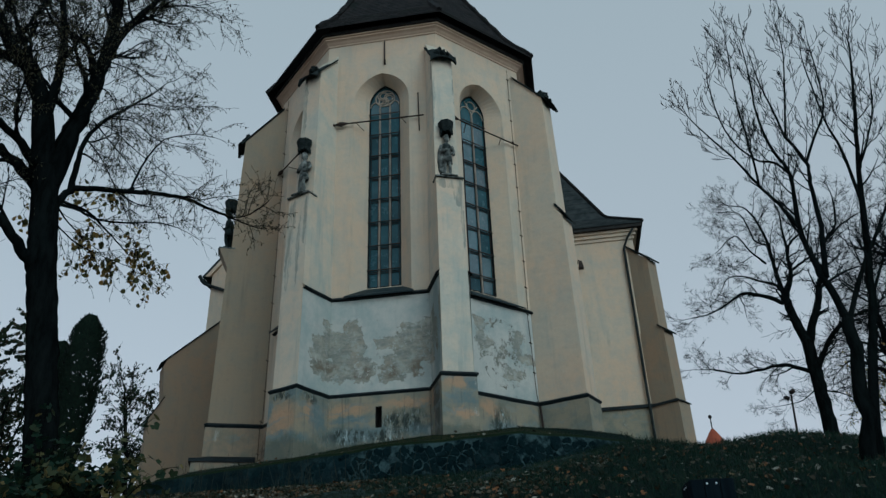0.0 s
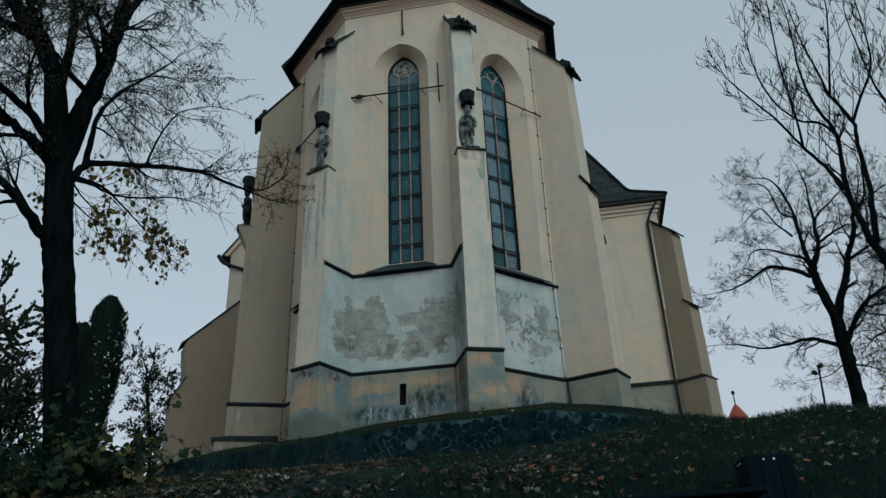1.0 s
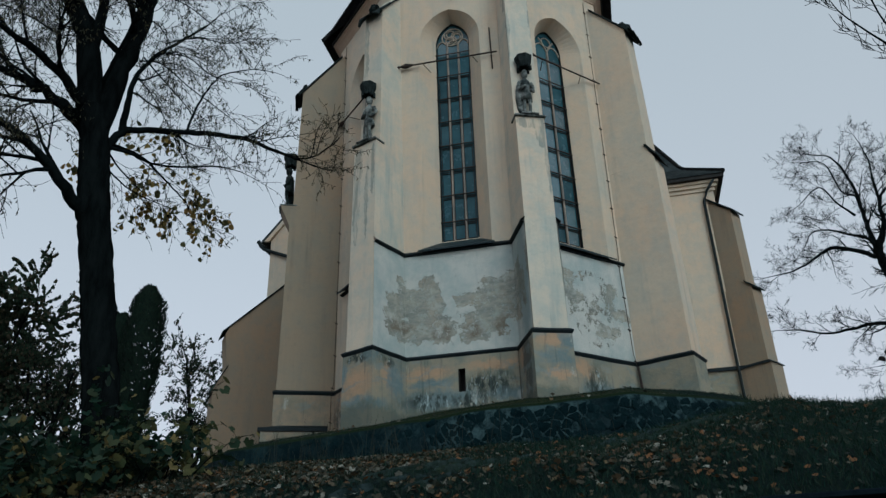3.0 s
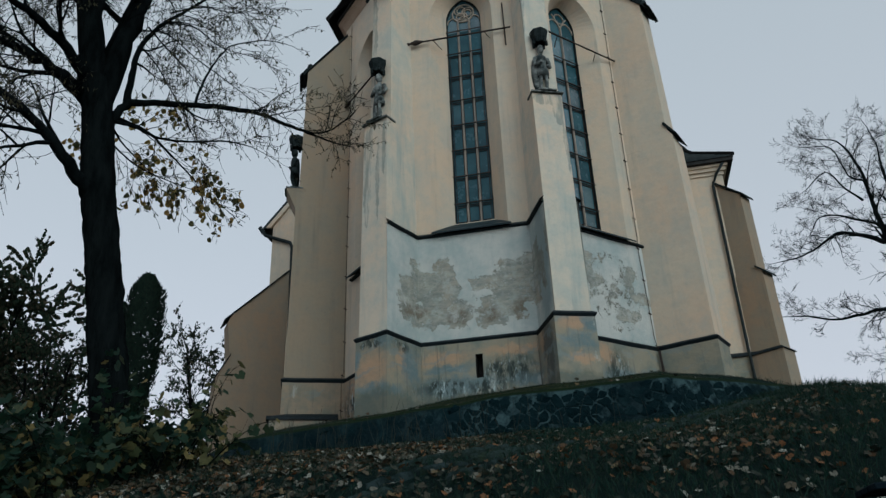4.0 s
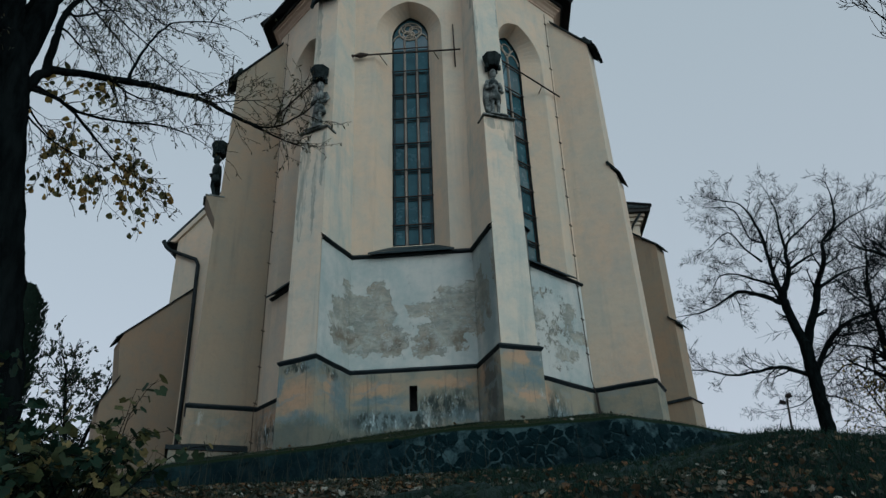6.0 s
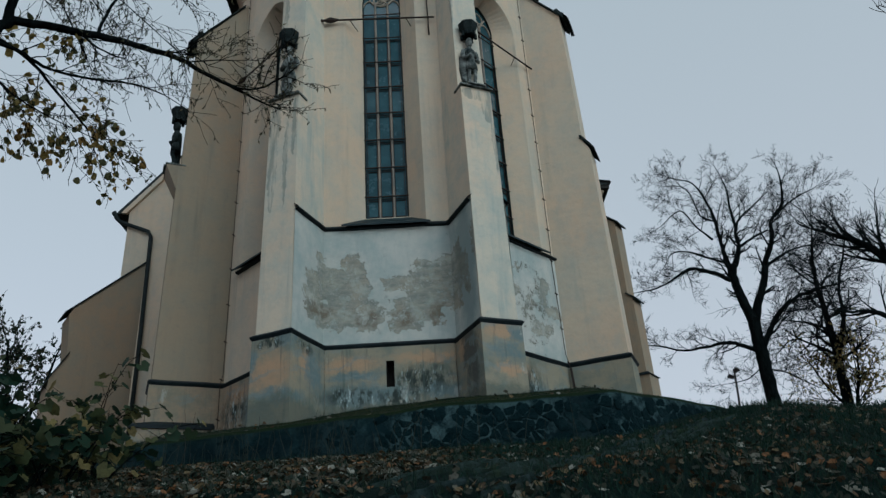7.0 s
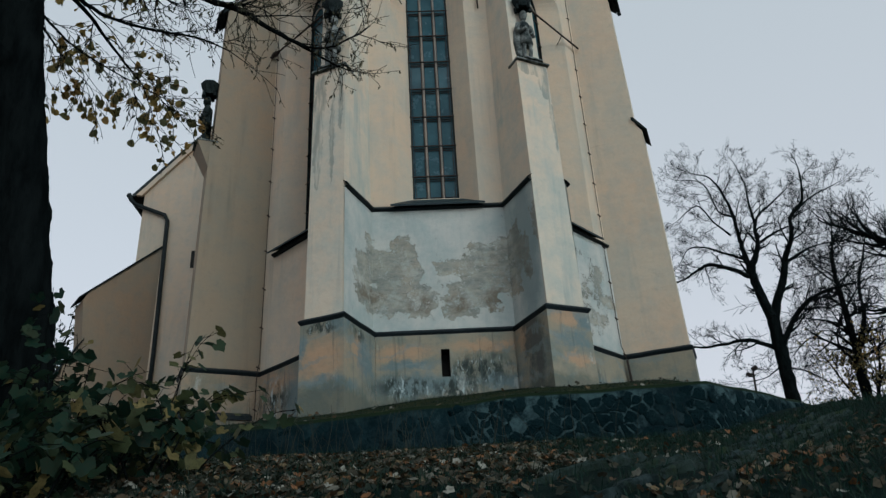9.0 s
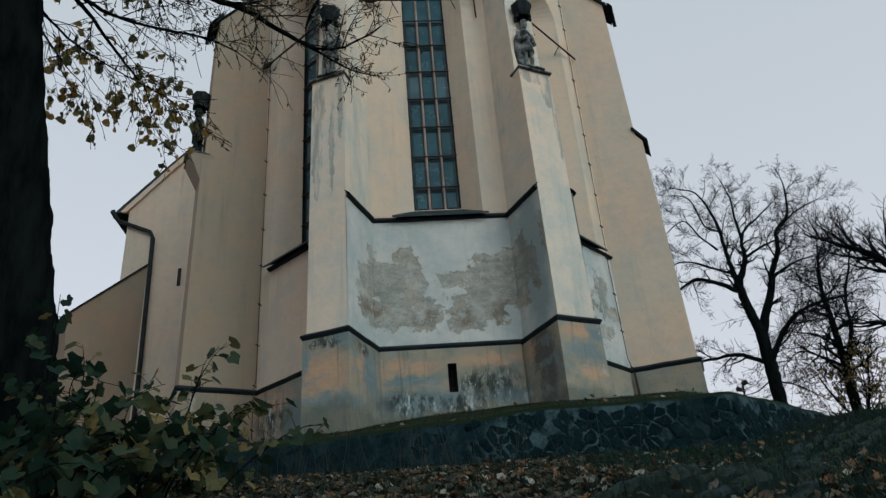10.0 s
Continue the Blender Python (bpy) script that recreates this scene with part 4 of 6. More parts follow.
# ---- windows ----
def window(mid, d, lights):
    m = facet_frame(mid, d)
    o = OPEN_IN
    hw = o["hw"]
    W = lambda x, y, z: m @ Vector((x, y, z))
    # stone frame
    bm = bmesh.new()
    for wdt, y0, y1 in ((0.022, GLASS_Y - 0.07, GLASS_Y + 0.07),):
        c0, c1 = opening(o, 0.01), opening(dict(hw=hw - wdt, z0=o["z0"] + wdt, spring=o["spring"], rise=o["rise"] - wdt * 1.2))
        loft(bm, [[W(x, y, z) for x, z in c] for c, y in ((c0, y0), (c1, y0), (c1, y1), (c0, y1))])
    fr = part("window", bm, M_DARKSTONE, church, "tall pointed window with stone tracery and iron saddle bars")
    xs = [-0.19, 0.19] if lights == 3 else [0.0]
    head_z = o["spring"] - 0.05
    for x in xs:
        bm = bmesh.new()
        top = head_z + 0.05
        loft(bm, [[W(x + dx, GLASS_Y + dy, z) for dx, dy in ((-0.035, 0.05), (-0.035, -0.03), (-0.015, -0.07), (0.015, -0.07), (0.035, -0.03), (0.035, 0.05))] for z in (o["z0"], top)], closed=True, caps=True)
        part("mullion", bm, M_MULLION, fr, "weathered reddish stone mullion")
    # tracery: lancet heads and curved bars
    segs = []
    edges = [-hw + 0.03] + xs + [hw - 0.03]
    for a, b in zip(edges, edges[1:]):
        c, w = (a + b) / 2, (b - a) / 2
        segs.append([(c + x, z) for x, z in arch(w, head_z - 0.02, w * 1.25, 6)])
    if lights == 3:
        cz, R = 22.02, 0.36
        segs.append([(R * math.cos(i * math.pi / 12), cz + R * math.sin(i * math.pi / 12)) for i in range(25)])
        for j in range(3):
            a0 = j * 2 * math.pi / 3 + 0.4
            segs.append([(R * (1 - i / 8) * math.cos(a0 + 1.9 * i / 8), cz + R * (1 - i / 8) * math.sin(a0 + 1.9 * i / 8)) for i in range(9)])
            segs.append([(0.15 * math.cos(a0 - 0.5) + 0.14 * math.cos(i * math.pi / 6), cz + 0.15 * math.sin(a0 - 0.5) + 0.14 * math.sin(i * math.pi / 6)) for i in range(13)])
    else:
        segs.append([(0, head_z), (-0.12, head_z + 0.3), (-0.32, head_z + 0.55)])
        segs.append([(0, head_z), (0.12, head_z + 0.3), (0.32, head_z + 0.55)])
        cz, R = 22.12, 0.2
        segs.append([(R * math.cos(i * math.pi / 8), cz + R * math.sin(i * math.pi / 8)) for i in range(17)])
    for s in segs:
        tube("tracery_bar", [W(x, GLASS_Y - 0.02, z) for x, z in s], 0.028, M_TRACERY, fr, "", 5)
    # saddle bars, their ends standing out of the reveal
    bars = [14.75 + i * 0.93 for i in range(8)]
    for z in bars:
        bm = bmesh.new()
        box(bm, W(0, GLASS_Y - 0.085, z), (2 * hw + 0.20, 0.024, 0.028), pose(0, 0, 0, 0, 0, math.degrees(math.atan2(d.y, d.x))))
        part("saddle_bar", bm, M_IRON, fr)
    # panes between mullions and bars
    zs = [o["z0"] + 0.02] + bars + [22.62]
    for a, b in zip(edges, edges[1:]):
        for z0, z1 in zip(zs, zs[1:]):
            if z0 > 21.2:
                n = 8
                zz = [z0 + (min(z1, 22.6) - z0) * i / n for i in range(n + 1)]
            else:
                zz = [z0, z1]
            lim = lambda z: hw if z < o["spring"] else max(0.02, hw * math.sqrt(max(0, 1 - ((z - o["spring"]) / o["rise"]) ** 1.7)))
            bm = bmesh.new()
            l = [(min(max(a, -lim(z)), b), z) for z in zz]
            r = [(max(min(b, lim(z)), a), z) for z in zz]
            ok = [(p, q) for p, q in zip(l, r) if q[0] - p[0] > 0.01]
            if len(ok) < 2:
                bm.free()
                continue
            for y in (0.0, 0.006):
                loft(bm, [[W(p[0], GLASS_Y + y, p[1]), W(q[0], GLASS_Y + y, q[1])] for p, q in ok])
            pane = part("pane", bm, M_GLASS, fr)
            if z1 > 21.0 or b - a < 0.1:
                continue
            # iron frame of each light, with two thin rails under the saddle bar
            bm = bmesh.new()
            turn = pose(0, 0, 0, 0, 0, math.degrees(math.atan2(d.y, d.x)))
            xa, xb = a + 0.045, b - 0.045
            for x in (xa, xb):
                box(bm, W(x, GLASS_Y - 0.025, (z0 + z1) / 2), (0.012, 0.03, z1 - z0 - 0.02), turn)
            for z in (z0 + 0.03, z1 - 0.05, z1 - 0.11):
                box(bm, W((xa + xb) / 2, GLASS_Y - 0.028, z), (xb - xa - 0.014, 0.022, 0.013), turn)
            part("casement", bm, M_IRON, pane, "thin rusted iron casement")
    # lead sill slope
    bm = bmesh.new()
    a = [W(-1.14, -0.24, 13.53), W(1.14, -0.24, 13.53), W(1.02, 0.02, 13.70), W(hw + 0.02, GLASS_Y - 0.02, 14.12), W(-hw - 0.02, GLASS_Y - 0.02, 14.12), W(-1.02, 0.02, 13.70)]
    loft(bm, [a, [p - Vector((0, 0, 0.05)) for p in a]], closed=True, caps=True)
    part("window_sill", bm, M_SILL, fr, "sloping weathered lead sill")
    # tie rod with a spear-head end across the opening, and its upright anchor
    rod = [W(-1.62, -0.14, 20.48), W(1.60, -0.14, 20.42)]
    tube("tie_rod", rod, 0.028, M_IRON, church, "rusted iron tie rod", 7)
    V, Fc = tube_data([W(-1.78, -0.14, 20.47), W(-1.70, -0.14, 20.475), W(-1.66, -0.14, 20.48), W(-1.50, -0.14, 20.48), W(-1.44, -0.14, 20.48), W(-1.22, -0.14, 20.48)], [0.045, 0.05, 0.03, 0.085, 0.085, 0.03], 8)
    link_mesh("tie_rod_head", mesh_of("tie_rod_head", V, Fc), M_IRON, church)
    if lights == 3:
        tube("wall_anchor", [W(1.40, -0.10, 21.5), W(1.42, -0.10, 19.78)], 0.022, M_IRON, church, "iron wall anchor", 6)
        tube("wall_anchor", [W(0.13, -0.06, 24.3), W(0.14, -0.08, 23.4), W(0.15, -0.08, 23.1)], [0.025, 0.03, 0.045], M_IRON, church, "iron wall anchor", 6)
    for x in (-0.9, 0.75):
        tube("rod_bracket", [W(x, -0.14, 20.46), W(x + 0.2, 0.25, 20.35)], 0.014, M_IRON, church, "", 5)


window(MID1, D1, 3)
window(MID2, D2, 2)
window(MID0, D0, 2)

# slit light in the plinth: closed reveal block, its inner shade painted black
bm = bmesh.new()
loft(bm, [[(x, y, z) for x, z in ((-0.105, 9.27), (0.085, 9.27), (0.085, 9.9), (-0.105, 9.9))] for y in (-0.062, 0.35)], closed=True)
poly(bm, [(-0.105, 0.35, 9.27), (0.085, 0.35, 9.27), (0.085, 0.35, 9.9), (-0.105, 0.35, 9.9)])
part("slit_window", bm, M_BOARD_AND_SLIT, church, "narrow slit opening, its inner shade put in as black")

# ---- cornice, eaves, roof ----
def apse_ring(o, z):
    t = math.tan(TH / 2)
    pts = [Vector((VL.x - o, BACK_Y)), VL + Vector((-o, -o * t)), VA + Vector((-o * t, -o)), VB + Vector((o * t, -o)), VC + Vector((o, -o * t)), Vector((VC.x + o, BACK_Y))]
    return [(p.x, p.y, z) for p in pts]


bm = bmesh.new()
loft(bm, [apse_ring(o, z) for o, z in ((0.0, 24.34), (0.04, 24.36), (0.04, 24.42), (0.08, 24.45), (0.13, 24.51), (0.22, 24.56), (0.22, 24.61), (0.29, 24.63), (0.29, 24.68), (0.0, 24.68))])
part("cornice", bm, M_CORNICE, church, "pink painted moulded cornice")
bm = bmesh.new()
loft(bm, [apse_ring(o, z) for o, z in ((0.25, 24.674), (0.34, 24.675), (0.36, 24.69), (0.36, 24.80), (0.33, 24.86))])
part("eaves_board", bm, M_BOARD_AND_SLIT, church, "black eaves board")


def roof_ring(f):
    """Roof line at share f of the way up to the ridge, with a small flare at the eaves."""
    z = 24.82 + 10.2 * f
    k = 1 - f
    k = k + 0.06 * max(0, 1 - f * 8)
    cx, cy = 0.0, VC.y + 1.6
    return [(cx + (p[0] - cx) * k, (cy + (p[1] - cy) * k) if p[1] < 20 else p[1], z) for p in apse_ring(0.37, 0)]


rows = 64
bm = bmesh.new()
loft(bm, [[(x, y, z - 0.03) for x, y, z in roof_ring(i / 16)] for i in range(17)])
roof = part("roof", bm, M_TILE, church, "steep dark plain-tile roof")
for i in range(rows):
    bm = bmesh.new()
    a, b = roof_ring(i / rows), roof_ring(min((i + 1.25) / rows, 1.0))
    jag = lambda pts, h: [(x, y, z + h) for x, y, z in pts]
    loft(bm, [jag(a, -0.02), jag(a, 0.045), jag(b, 0.0)])
    part("tile_course", bm, M_TILE, roof)
for j in (1, 2, 3, 4):
    path = [Vector(roof_ring(f)[j]) + Vector((0, 0, 0.06)) for f in [i / 24 for i in range(25)]]
    V, Fc = tube_data(path, [0.11 + 0.035 * (i % 2) for i in range(25)], 6)
    link_mesh("hip_tiles", mesh_of("hip_tiles", V, Fc), M_TILE, church)


# ---- lightning conductors with clips ----
def conductor(path, n):
    w = tube("lightning_conductor", path, 0.009, M_IRON, church, "thin lightning conductor wire with clips", 5)
    P = [Vector(p) for p in path]
    L = [(b - a).length for a, b in zip(P, P[1:])]
    tot = sum(L)
    for i in range(n):
        s = tot * (i + 0.5) / n
        for a, b, l in zip(P, P[1:], L):
            if s <= l:
                q = a + (b - a) * (s / l)
                break
            s -= l
        bm = bmesh.new()
        box(bm, q, (0.11, 0.03, 0.02), pose(0, 0, 0, 0, 25, 30))
        part("clip", bm, M_IRON, w)


pc = wall_side("C", -HB, 0.03)
pl = wall_side("L", HB, 0.03)
conductor([(pc.x - 0.05, pc.y - 0.05, 24.2), (pc.x - 0.07, pc.y - 0.07, 18.0), (pc.x - 0.09, pc.y - 0.11, 13.8), (pc.x - 0.12, pc.y - 0.16, 13.4), (pc.x - 0.06, pc.y - 0.10, 10.6), (pc.x - 0.02, pc.y - 0.22, 10.3), (pc.x + 0.05, pc.y - 0.18, 8.8)], 15)
conductor([(pl.x + 0.05, pl.y - 0.05, 24.2), (pl.x + 0.05, pl.y - 0.06, 17.0), (pl.x + 0.02, pl.y - 0.08, 10.6), (pl.x + 0.0, pl.y - 0.22, 10.3), (pl.x, pl.y - 0.2, 8.8)], 14)
tube("earthing_rod", [(pc.x + 0.02, pc.y - 0.16, 10.2), (pc.x + 0.10, pc.y - 0.17, 8.6)], 0.03, M_IRON, church, "dark earthing rod", 6)

# ---- statues on the ledges ----
def statue(k, lean=0.0):
    """Weathered standing figure as one plain mesh."""
    c = bpt(k, FB - 0.2 + LONG[k] + (0.28 if k == "L" else 0.0), 0.0)
    a = AX[k]
    r = Vector((-a.y, a.x))
    bm = bmesh.new()
    z0 = Z_LEDGE + 0.07

    def ring(z, rx, ry, ox=0.0, oy=0.0, n=12, fold=0.0):
        out = []
        for i in range(n):
            t = 2 * math.pi * i / n
            w = 1 + fold * math.cos(t * 5 + z * 3)
            p = c + r * (rx * w * math.cos(t) + ox) * (1.25 if k == "L" else 0.80) + a * (ry * w * math.sin(t) + oy) * 0.9
            out.append((p.x, p.y, z0 + z))
        return out

    loft(bm, [ring(0, .33, .24), ring(.05, .32, .23), ring(.055, .24, .19), ring(.11, .22, .17), ring(.13, .17, .14)], closed=True, caps=True)
    # legs: the weight on one, the other knee forward
    for s, fwd in ((-1, 0.0), (1, 0.05)):
        loft(bm, [ring(z, rx, ry, s * ox + lean * z, oy, 9) for z, rx, ry, ox, oy in (
            (.12, .06, .10, .11, .05), (.17, .045, .055, .11, 0), (.30, .062, .07, .105, 0 + fwd * 0.5), (.40, .064, .07, .10, .01 + fwd), (.47, .052, .058, .095, .02 + fwd), (.54, .062, .066, .09, .02 + fwd), (.76, .10, .10, .075, 0))], closed=True, caps=True)
    # skirt of the tabard with deep folds, belt, chest, shoulders, neck
    loft(bm, [ring(z, rx, ry, sway + lean * z, oy, 20, fold) for z, rx, ry, sway, oy, fold in (
        (.60, .215, .16, .02, 0, .13), (.72, .20, .155, .02, 0, .11), (.86, .175, .14, .015, .01, .07), (.97, .135, .115, .0, .015, .02), (1.00, .145, .125, .0, .015, 0), (1.03, .135, .115, .0, .015, 0),
        (1.14, .175, .135, -.01, .03, .02), (1.25, .20, .135, -.015, .02, .02), (1.31, .185, .115, -.015, .01, 0), (1.36, .11, .085, -.01, .01, 0), (1.40, .058, .058, 0, .015, 0), (1.46, .055, .058, 0, .02, 0))], closed=True, caps=True)
    # arms: one bent to the belt, one lifted to the chest, with fists
    for s, pts in ((-1, ((.20, 1.27, 0), (.28, 1.10, .0), (.25, .96, .10), (.10, 1.02, .18), (.06, 1.05, .19))), (1, ((.20, 1.27, 0), (.30, 1.10, -.02), (.27, .93, .06), (.18, .90, .14), (.14, .91, .16)))):
        path = []
        for x, z, y in pts:
            p = c + r * (s * x + lean * z) * 0.80 + a * y * 0.9
            path.append((p.x, p.y, z0 + z))
        V, Fc = tube_data(path, [.075, .066, .058, .046, .052], 8)
        vs = [bm.verts.new(v) for v in V]
        for q in Fc:
            bm.faces.new([vs[i] for i in q])
    # cloak hanging from one shoulder to the plinth, gathered in folds
    loft(bm, [ring(z, rx, ry, ox + lean * z, -.10, 18, .12) for z, rx, ry, ox in ((.13, .11, .07, -.17), (.35, .15, .085, -.20), (.7, .19, .09, -.19), (1.05, .20, .085, -.13), (1.25, .16, .08, -.09), (1.36, .06, .05, -.04))], closed=True, caps=True)
    # head
    loft(bm, [ring(z, rx, rx * 1.1, lean * 1.5, .03, 10) for z, rx in ((1.42, .05), (1.46, .09), (1.52, .115), (1.60, .12), (1.67, .105), (1.72, .065), (1.74, .02))], closed=True, caps=True)
    # figure L takes near-black stone to stand for its shade against the sky
    st = part("statue", bm, M_DARKSTONE if k == "L" else M_STATUE, None, smooth=True)
    return tagged(st, "stone statue on a buttress ledge, its backlit shade put in as near-black" if k == "L" else "weathered grey sandstone statue standing on a buttress ledge", "statue", group="statues on the buttresses")


statue("A", 0.04)
statue("B", -0.01)
statue("L", 0.0)

# ---- nave beyond the apse, right flank: wall, corner buttress, hipped roof ----
nave = thing("nave_east_bay", "cream plastered nave bay with a hipped grey tile roof", "church")
bm = bmesh.new()
prism(bm, [(4.6, 19.0), (10.55, 19.0), (10.55, 40), (4.6, 40)], 9.0, 24.8)
part("wall", bm, M_CREAM, nave)
bm = bmesh.new()
prism(bm, [(4.6, 18.93), (10.62, 18.93), (10.62, 40), (4.6, 40)], 9.0, 14.45)
part("plinth", bm, M_PLINTH, nave)
bm = bmesh.new()
prism(bm, [(4.6, 18.8), (10.75, 18.8), (10.75, 40), (4.6, 40)], 14.45, 14.62)
part("string_course", bm, M_LEAD, nave)
bm = bmesh.new()
for g, z0, z1 in ((0.08, 24.55, 24.75), (0.2, 24.75, 24.95), (0.32, 24.95, 25.1)):
    prism(bm, [(4.6, 19 - g), (10.55 + g, 19 - g), (10.55 + g, 40), (4.6, 40)], z0, z1)
part("cornice", bm, M_CREAM, nave)
bm = bmesh.new()
prism(bm, [(4.6, 18.45), (11.15, 18.45), (11.15, 40), (4.6, 40)], 25.1, 25.32)
part("eaves_board", bm, M_BOARD_AND_SLIT, nave)
bm = bmesh.new()


def hip(s):
    """Roof line s metres of plan in from the eaves: flared foot, then steep."""
    z = 25.34 + (0.8 * s if s < 1.9 else 0.8 * 1.9 + (s - 1.9) * 2.2)
    return [(3.0, 18.4 + s, z), (11.2 - s, 18.4 + s, z), (11.2 - s, 40, z)]


n = 24
loft(bm, [[(x, y, z - 0.05) for x, y, z in hip(i * 0.22)] for i in range(n + 1)])
nave_roof = part("roof", bm, M_NAVETILE, nave, "grey weathered plain-tile hipped roof")
for i in range(n):
    a, b = hip(i * 0.22), hip(i * 0.22 + 0.27)
    bm = bmesh.new()
    loft(bm, [[(x, y, z - 0.03) for x, y, z in a], [(x, y, z + 0.06) for x, y, z in a], b])
    part("tile_course", bm, M_NAVETILE, nave_roof)
V, Fc = tube_data([Vector(hip(i * 0.22)[1]) + Vector((0, 0, 0.06)) for i in range(n)], [0.12] * n, 6)
link_mesh("hip_tiles", mesh_of("hip_tiles", V, Fc), M_TILE, nave)
tube("downpipe", [(10.6, 18.5, 25.0), (10.2, 18.75, 24.5), (9.95, 18.85, 23.9), (9.93, 18.82, 14.7), (9.93, 18.74, 14.3), (9.95, 18.82, 10)], 0.075, M_PIPE, nave, "dark painted downpipe", 8)

wl = thing("wall_lamp", "small black wall lamp on an angled bracket", "lamp")
tube("bracket", [(7.22, 18.995, 23.3), (7.25, 18.75, 23.42), (7.35, 18.55, 23.2)], 0.03, M_IRON, wl)
bm = bmesh.new()
prism(bm, [(7.2, 18.35), (7.5, 18.35), (7.5, 18.7), (7.2, 18.7)], 22.75, 23.2, [(7.27, 18.42), (7.43, 18.42), (7.43, 18.62), (7.27, 18.62)])
soften(bm, 0.02)
part("housing", bm, M_IRON, wl)

CAX = Vector((0.81, -0.59))
CV = Vector((10.5, 19.3))


def cpt(f, h):
    return CV + CAX * f + Vector((-CAX.y, CAX.x)) * h


def corner_buttress():
    bm = bmesh.new()
    q = lambda f, h: [cpt(-0.6, -h), cpt(f, -h), cpt(f, h), cpt(-0.6, h)]
    prism(bm, q(1.30, 0.50), 9.5, 18.6, q(1.26, 0.49))
    soften(bm, 0.02)
    b = part("buttress", bm, M_OCHRE, nave)
    bm = bmesh.new()
    prism(bm, q(1.42, 0.56), 9.5, 14.5)
    part("buttress_foot", bm, M_OCHRE, b)
    bm = bmesh.new()
    prism(bm, q(1.02, 0.46), 18.55, [24.2, 22.9, 22.9, 24.2])
    soften(bm, 0.02)
    part("upper_stage", bm, M_OCHRE, b)
    bm = bmesh.new()
    prism(bm, q(1.52, 0.64), 14.46, 14.62, q(1.34, 0.52))
    part("string_course", bm, M_LEAD, b)
    for z0, f0, f1, zz in ((18.75, 0.95, 1.42, 18.35), (24.25, -0.4, 1.2, 22.78)):
        bm = bmesh.new()
        loft(bm, [[(*cpt(f0, h), z0 + 0.1), (*cpt(f1, h), zz + 0.1), (*cpt(f1, h), zz), (*cpt(f0, h), z0)] for h in (-0.56, 0.56)], closed=True, caps=True)
        part("offset_capping", bm, M_DARKSTONE, b)


corner_buttress()

# ---- aisle on the other flank: lean-to gable wall, sloping buttress, gutter ----
aisle = thing("aisle_east_end", "plastered aisle end with a lean-to roof and a long sloping buttress", "church")
bm = bmesh.new()
prof = [(-11.9, 8.0), (-11.9, 21.3), (-10.3, 23.2), (-4.9, 29.0), (-4.9, 8.0)]
loft(bm, [[(x, y, z) for x, z in prof] for y in (11.8, 20.5)], closed=True, caps=True)
part("wall", bm, M_CREAM, aisle)
bm = bmesh.new()
prof = [(-12.42, 21.2), (-12.38, 21.3), (-10.5, 23.42), (-4.8, 29.42), (-4.8, 29.3), (-10.4, 23.3), (-12.25, 21.2)]
loft(bm, [[(x, y, z) for x, z in prof] for y in (11.74, 20.5)], closed=True, caps=True)
part("roof", bm, M_NAVETILE, aisle, "grey tile lean-to roof")
bm = bmesh.new()
prof = [(-12.2, 21.2), (-10.39, 23.29), (-4.8, 29.29), (-4.8, 29.05), (-10.3, 23.1), (-11.98, 21.16)]
loft(bm, [[(x, y, z) for x, z in prof] for y in (11.66, 11.797)], closed=True, caps=True)
part("verge", bm, M_CREAM, aisle, "pale mortared verge")
tube("gutter", [(-12.45, 11.5, 21.1), (-12.45, 20.5, 21.15)], 0.09, M_PIPE, aisle, "dark half-round gutter", 8)
tube("downpipe", [(-12.45, 11.55, 21.2), (-12.35, 11.6, 20.9), (-12.2, 11.66, 20.75), (-10.9, 11.66, 20.18), (-10.78, 11.68, 19.9), (-10.7, 11.68, 14.5), (-10.7, 11.68, 9.5)], 0.085, M_PIPE, aisle, "dark painted downpipe", 8)
# black block on the wall face stands for the shade inside a slit
bm = bmesh.new()
box(bm, (-9.62, 11.79, 18.15), (0.13, 0.06, 0.75))
part("slit_window", bm, M_BOARD_AND_SLIT, aisle, "narrow slit opening, its inner shade put in as black")
QA, QD, QN = Vector((-10.9, 11.8)), Vector((-0.8, -0.6)), Vector((0.6, -0.8))
bm = bmesh.new()
prof = [(-1.0, 8.0), (-1.0, 19.6), (0.0, 18.8), (2.45, 16.28), (2.62, 15.9), (2.45, 14.3), (2.95, 13.3), (2.95, 8.0)]
loft(bm, [[(*(QA + QD * u - QN * t), z) for u, z in prof] for t in (0.0, 1.1)], closed=True, caps=True)
bt = part("buttress", bm, M_OCHRE, aisle)
for (u0, z0), (u1, z1) in (((-0.3, 19.12), (2.78, 16.0)), ((2.38, 14.45), (3.08, 13.15))):
    bm = bmesh.new()
    loft(bm, [[(*(QA + QD * u - QN * t), z) for u, z in ((u0, z0), (u1, z1), (u1, z1 - 0.08), (u0, z0 - 0.1))] for t in (-0.06, 1.16)], closed=True, caps=True)
    part("sloping_capping", bm, M_DARKSTONE, bt)

# ---- retaining wall of rough stone ----
retaining = thing("retaining_wall", "dark rough fieldstone retaining wall with pale lime joints", "wall", kind="structure")


def wall_station(s):
    """Point and direction s metres along the wall's foot."""
    for a, b in zip(WALL_LINE, WALL_LINE[1:]):
        va, vb = Vector(a), Vector(b)
        l = (vb - va).length
        d = (vb - va) / l
        if s <= l:
            return va + d * s, d
        s -= l
    return vb, d


WALL_LEN = sum((Vector(b) - Vector(a)).length for a, b in zip(WALL_LINE, WALL_LINE[1:]))


